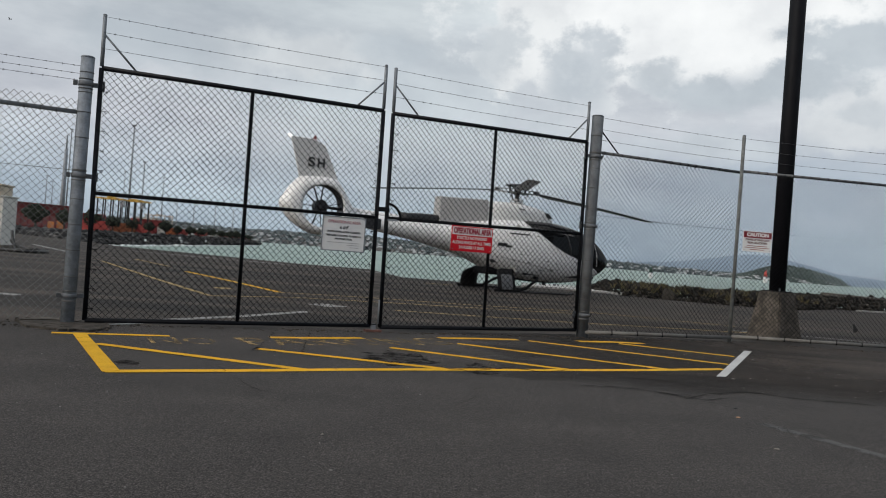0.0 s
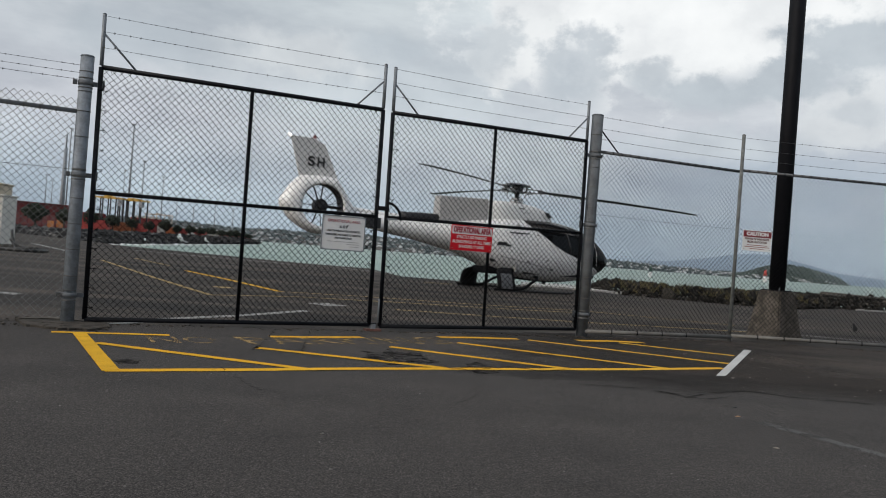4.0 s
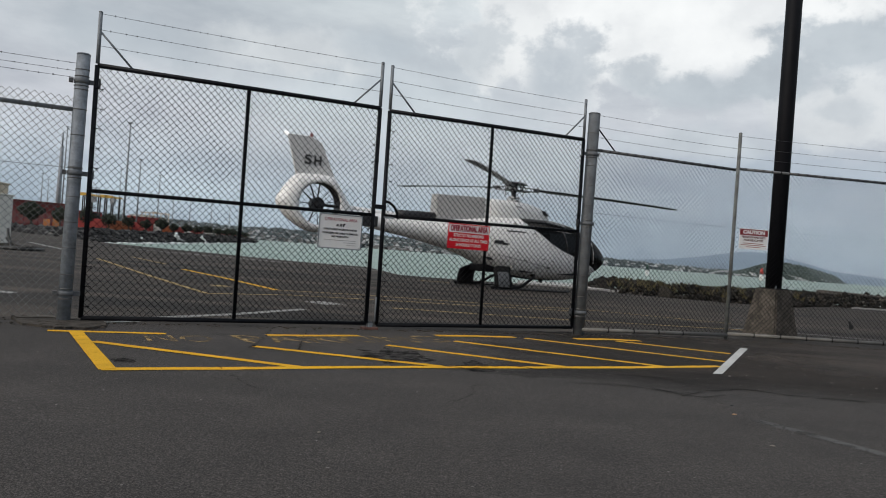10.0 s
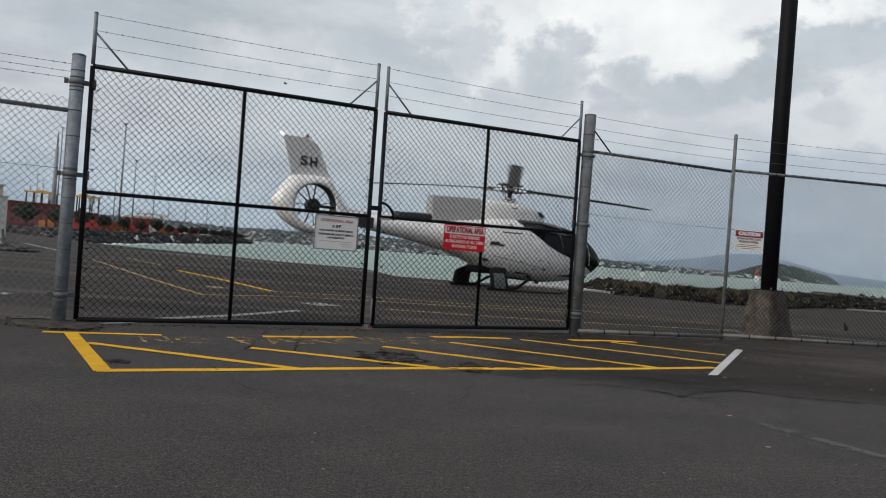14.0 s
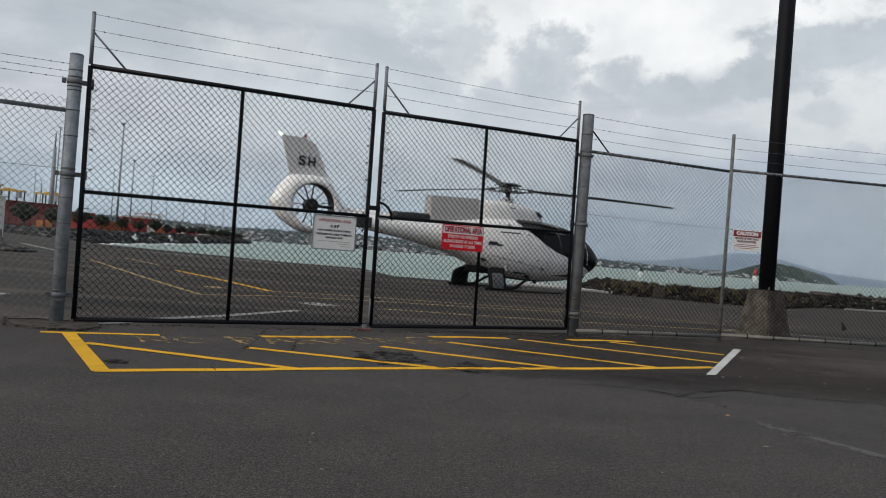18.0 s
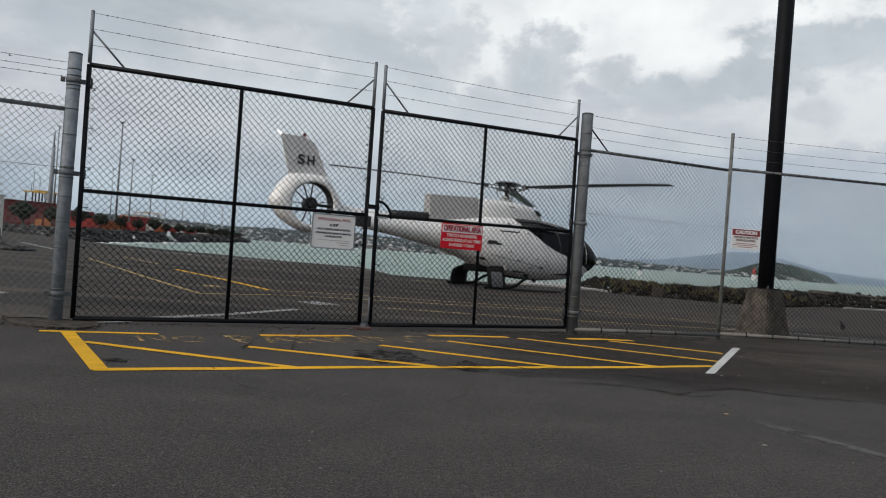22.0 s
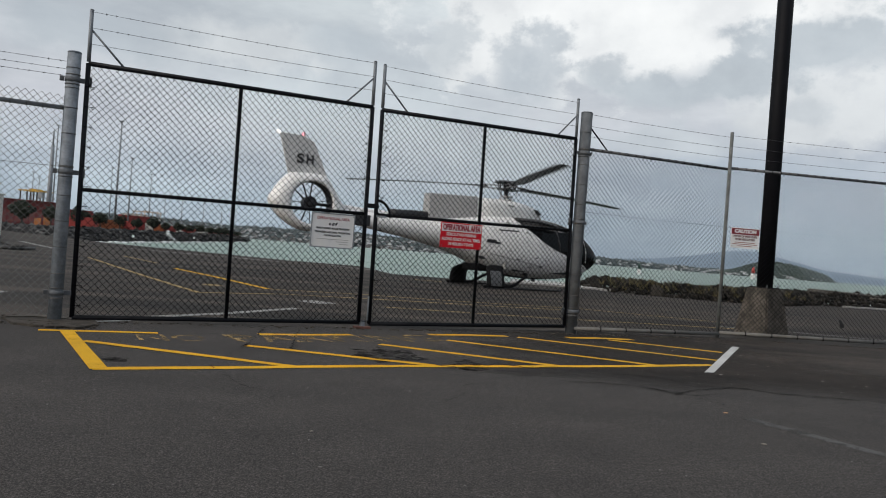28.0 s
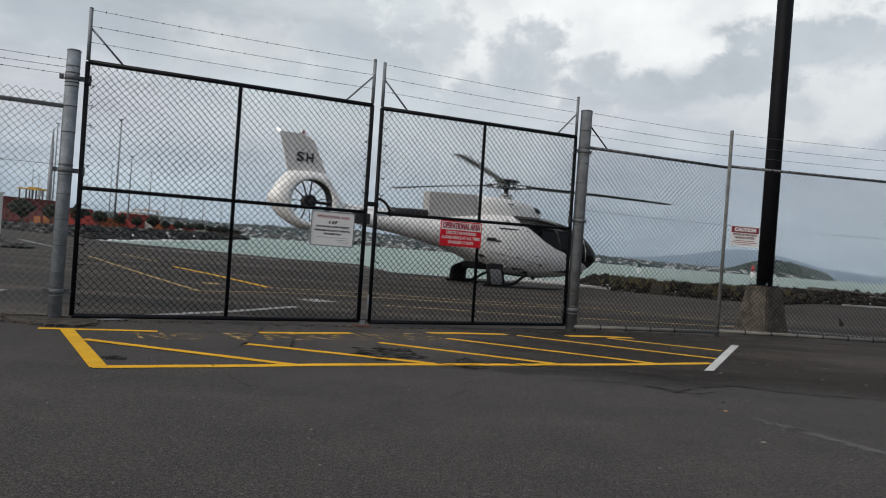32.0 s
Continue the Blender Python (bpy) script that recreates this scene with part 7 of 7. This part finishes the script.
shore("backdrop_hill", 0.19, 0.66, 3300, [(0, 8), (0.036, 23), (0.11, 35), (0.19, 45), (0.274, 65), (0.313, 78), (0.355, 93), (0.404, 105), (0.46, 106), (0.51, 92), (0.58, 71), (0.647, 47), (0.80, 32), (1, 20)], M_HAZY, "distant volcanic hill, blue from haze painted into its colour", depth=250, rough=1.0)

# channel markers on the water
def marker(c, h, material, label):
    g = thing("channel_marker", Matrix.Translation((c[0], c[1], WATER_Z)), label, "channel marker", "channel markers")
    bar("pile", [(0, 0, -1), (0, 0, h * 0.5)], h * 0.18, M_SIGN, g)
    bar("platform", [(0, 0, h * 0.45), (0, 0, h * 0.52)], h * 0.26, M_MAST, g, sides=8)
    bar("daymark", [(0, 0, h * 0.5), (0, 0, h)], h * 0.17, material, g, sides=8, r1=h * 0.08)
    return g


marker((209.68, 520.00, 0.01), 8.0, plain("red_marker_paint", (0.45, 0.06, 0.05), 0.5, 0, 0.1, 1, 5, 0), "red conical channel marker standing in the harbour")
marker((67.68, 260.00, -1.08), 3.6, plain("green_marker_paint", (0.02, 0.06, 0.045), 0.5, 0, 0.1, 1, 5, 0), "green channel marker standing in the harbour")

# foam where the chop breaks on the port's rocks
foam_mat = plain("white_foam", (0.75, 0.78, 0.77), 0.8, 0, 0.1, 1, 8, 0)
rnd = random.Random(8)
foam = []
for k in range(700):
    t = rnd.random() ** 1.6 * 0.8 + 0.05
    p = P0.lerp(P1, t)
    s = rnd.uniform(0.12, 0.5) * (0.35 + 1.5 * max(0, noise.noise((t * 23, 4.0, 0))))
    foam.append(clump((p.x + rnd.uniform(4.8, 7.4), p.y - 1.0 + rnd.uniform(-3, 3), WATER_Z + 0.05), s * 1.8, s * 0.45, rnd, 0.5))
far_stuff("shore_foam", foam, foam_mat, "white foam along the rocks of the port", "foam")


def splash(c, size, seed):
    rnd = random.Random(seed)
    items = []
    for _ in range(70):
        a, u = rnd.uniform(0, 6.28), rnd.random()
        items.append(clump((size * 0.75 * u * math.cos(a), size * 0.5 * u * math.sin(a), size * (1 - u) * rnd.uniform(0.1, 1.0)), size * rnd.uniform(0.05, 0.16), size * rnd.uniform(0.04, 0.14), rnd, 0.5))
    ob = far_stuff("wave_splash", items, foam_mat, "white splash of a wave breaking on the rocks", "splash", "")
    ob.matrix_basis = Matrix.Translation((c[0], c[1], WATER_Z))
    return ob


SPLASHES = [(splash((-55.6, 150.0), 1.9, 1), (-55.6, 150.0), 0.5), (splash((-62.3, 190.0), 2.6, 2), (-62.3, 190.0), 2.0), (splash((-59.3, 168.0), 1.9, 3), (-59.3, 168.0), 3.2), (splash((-66.5, 225.0), 2.2, 4), (-66.5, 225.0), 1.2)]


def gull(name_label):
    """A small bird in flight: body, tail and two wings."""
    g = thing("bird", Matrix.Identity(4), name_label, "bird")
    feather = plain("dark_bird_plumage", (0.05, 0.05, 0.052), 0.8, 0, 0.2, 8, 60, 0)
    b = bmesh.new()
    tube(b, [(-0.26, 0, 0), (-0.18, 0, 0), (0.0, 0, -0.01), (0.16, 0, 0.01), (0.24, 0, 0.02)], 0.02, 8, 0.02)
    for v in b.verts:
        k = 1 + 2.4 * max(0, 1 - abs(v.co.x) / 0.22)
        v.co.y *= k
        v.co.z *= k
    part("body", b, feather, g, smooth=True)
    for sgn in (-1, 1):
        w = bmesh.new()
        rings(w, [[(0.08, 0, 0.02), (0.0, 0, 0.035), (-0.09, 0, 0.02), (0.0, 0, 0.01)], [(0.10, sgn * 0.28, 0.13), (0.03, sgn * 0.28, 0.14), (-0.05, sgn * 0.28, 0.13), (0.03, sgn * 0.28, 0.12)], [(-0.02, sgn * 0.6, 0.08), (-0.05, sgn * 0.6, 0.085), (-0.08, sgn * 0.6, 0.08), (-0.05, sgn * 0.6, 0.075)]])
        part("wing", w, feather, g)
    return g


bird_a = gull("dark gull gliding over the yard fence")
bird_b = copy_thing(bird_a, pose(0, 0, 20))
tagged(bird_b, "small dark bird crossing above the gate", "bird")
bird_c = copy_thing(bird_a, pose(0, 0, 22))
tagged(bird_c, "small dark bird far off in the sky", "bird")


# ---- what moves ----
# total turn of the main rotor in degrees, clockwise from above, as it runs up
RUN_UP = [(0, 0.8), (1, 172), (2, 495), (3, 838), (6, 2159.6), (7, 2692), (8, 3287), (9, 3960), (10, 4697), (11, 5426), (12, 6240), (13, 7173), (14, 8284), (17, 11984), (18, 13339), (19, 14780), (20, 16212), (21, 17671), (22, 19155), (23, 20666), (24, 22259), (25, 23851), (28, 28551), (29, 30139), (30, 31734), (31, 33331), (32, 34938)]
ROTOR_START = 29.4 - 25.0


# the disc leans a little as it takes load
LEAN_T = (0, 2, 3, 6, 10, 13, 14, 17, 19, 22, 32)
LEAN_FWD, LEAN_SIDE = (2.7, 2.9, 2.8, 2.2, 2.3, 1.7, 1.7, 1.7, 1.7, 1.7, 1.7), (0.8, 1.5, 1.1, 1.0, 0.3, -0.2, 0.1, -0.65, -0.9, -1.15, -1.15)
BLADE_SAG = [(0, 2.7), (3, 1.4), (6.5, 0.6), (9.5, 0.0), (13, -0.3), (22, -0.1), (32, -0.1)]


def heading(a, b):
    d = Vector(b) - Vector(a)
    return math.degrees(math.atan2(d.y, d.x))


def fly(ob, rows):
    """A bird along timed places, facing the way it first goes."""
    turn = heading(rows[0][1], rows[1][1])
    walk(ob, [(t, Matrix.Translation(p) @ pose(0, 0, 0, 0, 0, turn)) for t, p in rows])


def motions():
    ts, deg = [r[0] for r in RUN_UP], [r[1] for r in RUN_UP]
    rows = []
    for k in range(32 * FPS + 1):
        t = k / FPS
        rows.append((t, pose(0, 0, 3.03, np.interp(t, LEAN_T, LEAN_SIDE), np.interp(t, LEAN_T, LEAN_FWD), 0) @ pose(0, 0, 0, 0, 0, ROTOR_START - soft_interp(t, ts, deg))))
    walk(rotor, rows)
    for a, blade in blades:
        walk(blade, [(t, pose(0, 0, 0, 0, 0, a) @ pose(0, 0, 0, 0, s, 0)) for t, s in BLADE_SAG])
    # the beacon is switched on at 16.2 seconds and then turns once in 1.4 seconds
    to_eye = 270 - 25 - 16
    walk(beacon_lamp, [(k * 0.2, pose(-6.34, 0, 3.745, 0, 0, to_eye + 360 * (max(16.2, k * 0.2) - 28.1) / 1.4)) for k in range(161)])
    walk(clouds, [(0, pose(0, 0, 0, 0, 0, 0)), (16, pose(0, 0, 0, 0, 0, 1.6)), (32, pose(0, 0, 0, 0, 0, 3.2))])
    walk(water, [(0, pose(0, 0, 0)), (16, pose(-5, -3, 0)), (32, pose(-10, -6, 0))])
    # straddle carriers roll away through the yard
    for ob, turn, line in (
        (carrier_a, 6, [(0, (-83.09, 200.00, 0.92)), (5.5, (-83.79, 200.00, 0.86)), (9, (-86.34, 200.00, 0.95)), (10, (-89.16, 200.00, 0.88)), (11, (-92.69, 200.00, 0.89)), (12, (-95.09, 200.00, 0.85)), (13, (-97.07, 200.00, 0.84)), (14.5, (-99.04, 200.00, 0.83)), (16.5, (-103.00, 200.00, 0.81)), (17.5, (-104.97, 200.00, 0.80)), (19, (-107.93, 200.00, 0.71)), (23, (-116.98, 200.00, 0.73)), (32, (-136.04, 200.00, 0.68))]),
        (carrier_b, -4, [(0, (-79.23, 205.00, 0.94)), (3.5, (-79.38, 205.00, 0.93)), (5.5, (-80.40, 205.00, 0.99)), (7, (-82.71, 205.00, 0.96)), (8, (-84.16, 205.00, 0.99)), (9, (-84.74, 205.00, 0.95)), (10, (-85.74, 205.00, 0.87)), (11, (-86.76, 205.00, 0.94)), (12, (-88.07, 205.00, 0.99)), (13, (-89.08, 205.00, 0.91)), (14.5, (-90.24, 205.00, 0.96)), (16.5, (-93.42, 205.00, 0.87)), (17.5, (-97.18, 205.00, 0.87)), (19, (-98.34, 205.00, 0.92)), (23, (-100.80, 205.00, 0.88)), (28, (-101.38, 205.00, 0.84)), (32, (-101.52, 205.00, 0.83))]),
    ):
        walk(ob, [(t, pose(p[0], p[1], 0, 0, 0, turn)) for t, p in line])
    for ob, c, start in SPLASHES:
        rows, t, up = [(0, pose(c[0], c[1], WATER_Z - 0.9))], start, True
        while t < 31:
            rows.append((t, pose(c[0], c[1], WATER_Z - (0.1 if up else 0.95))))
            t += 0.9 if up else 1.6 + 0.4 * (len(rows) % 3)
            up = not up
        rows.append((32, pose(c[0], c[1], WATER_Z - 0.9)))
        walk(ob, rows)
    fly(bird_a, [(0, (-61.71, 110.00, 28.65)), (0.5, (-59.52, 110.00, 27.96)), (1.0, (-57.17, 110.00, 26.82)), (1.4, (-55.02, 110.00, 26.20)), (2.0, (-51.94, 110.00, 25.66)), (2.4, (-49.96, 110.00, 25.27)), (3.0, (-46.88, 110.00, 24.64)), (3.6, (-46.2, 112.00, 25.2)), (5.3, (-66.0, 112.00, 30.0)), (32, (-330.0, 112.00, 60.0))])
    fly(bird_b, [(0, (279.78, 95.00, 45.25)), (12.6, (10.52, 95.00, 24.04)), (13.0, (1.84, 95.00, 23.30)), (13.3, (-4.27, 95.00, 22.30)), (13.6, (-10.63, 95.00, 21.14)), (18, (-103.95, 95.00, 5.79)), (32, (-397.88, 95.00, -32.76))])
    fly(bird_c, [(0, (-135.55, 130.00, -6.60)), (20.5, (-73.17, 130.00, 21.15)), (21.5, (-70.93, 130.00, 25.37)), (22.0, (-70.27, 130.00, 27.36)), (22.4, (-70.61, 130.00, 28.16)), (23.0, (-71.64, 130.00, 28.45)), (25, (-76.02, 130.00, 29.22)), (32, (-90.94, 130.00, 31.76))])


motions()
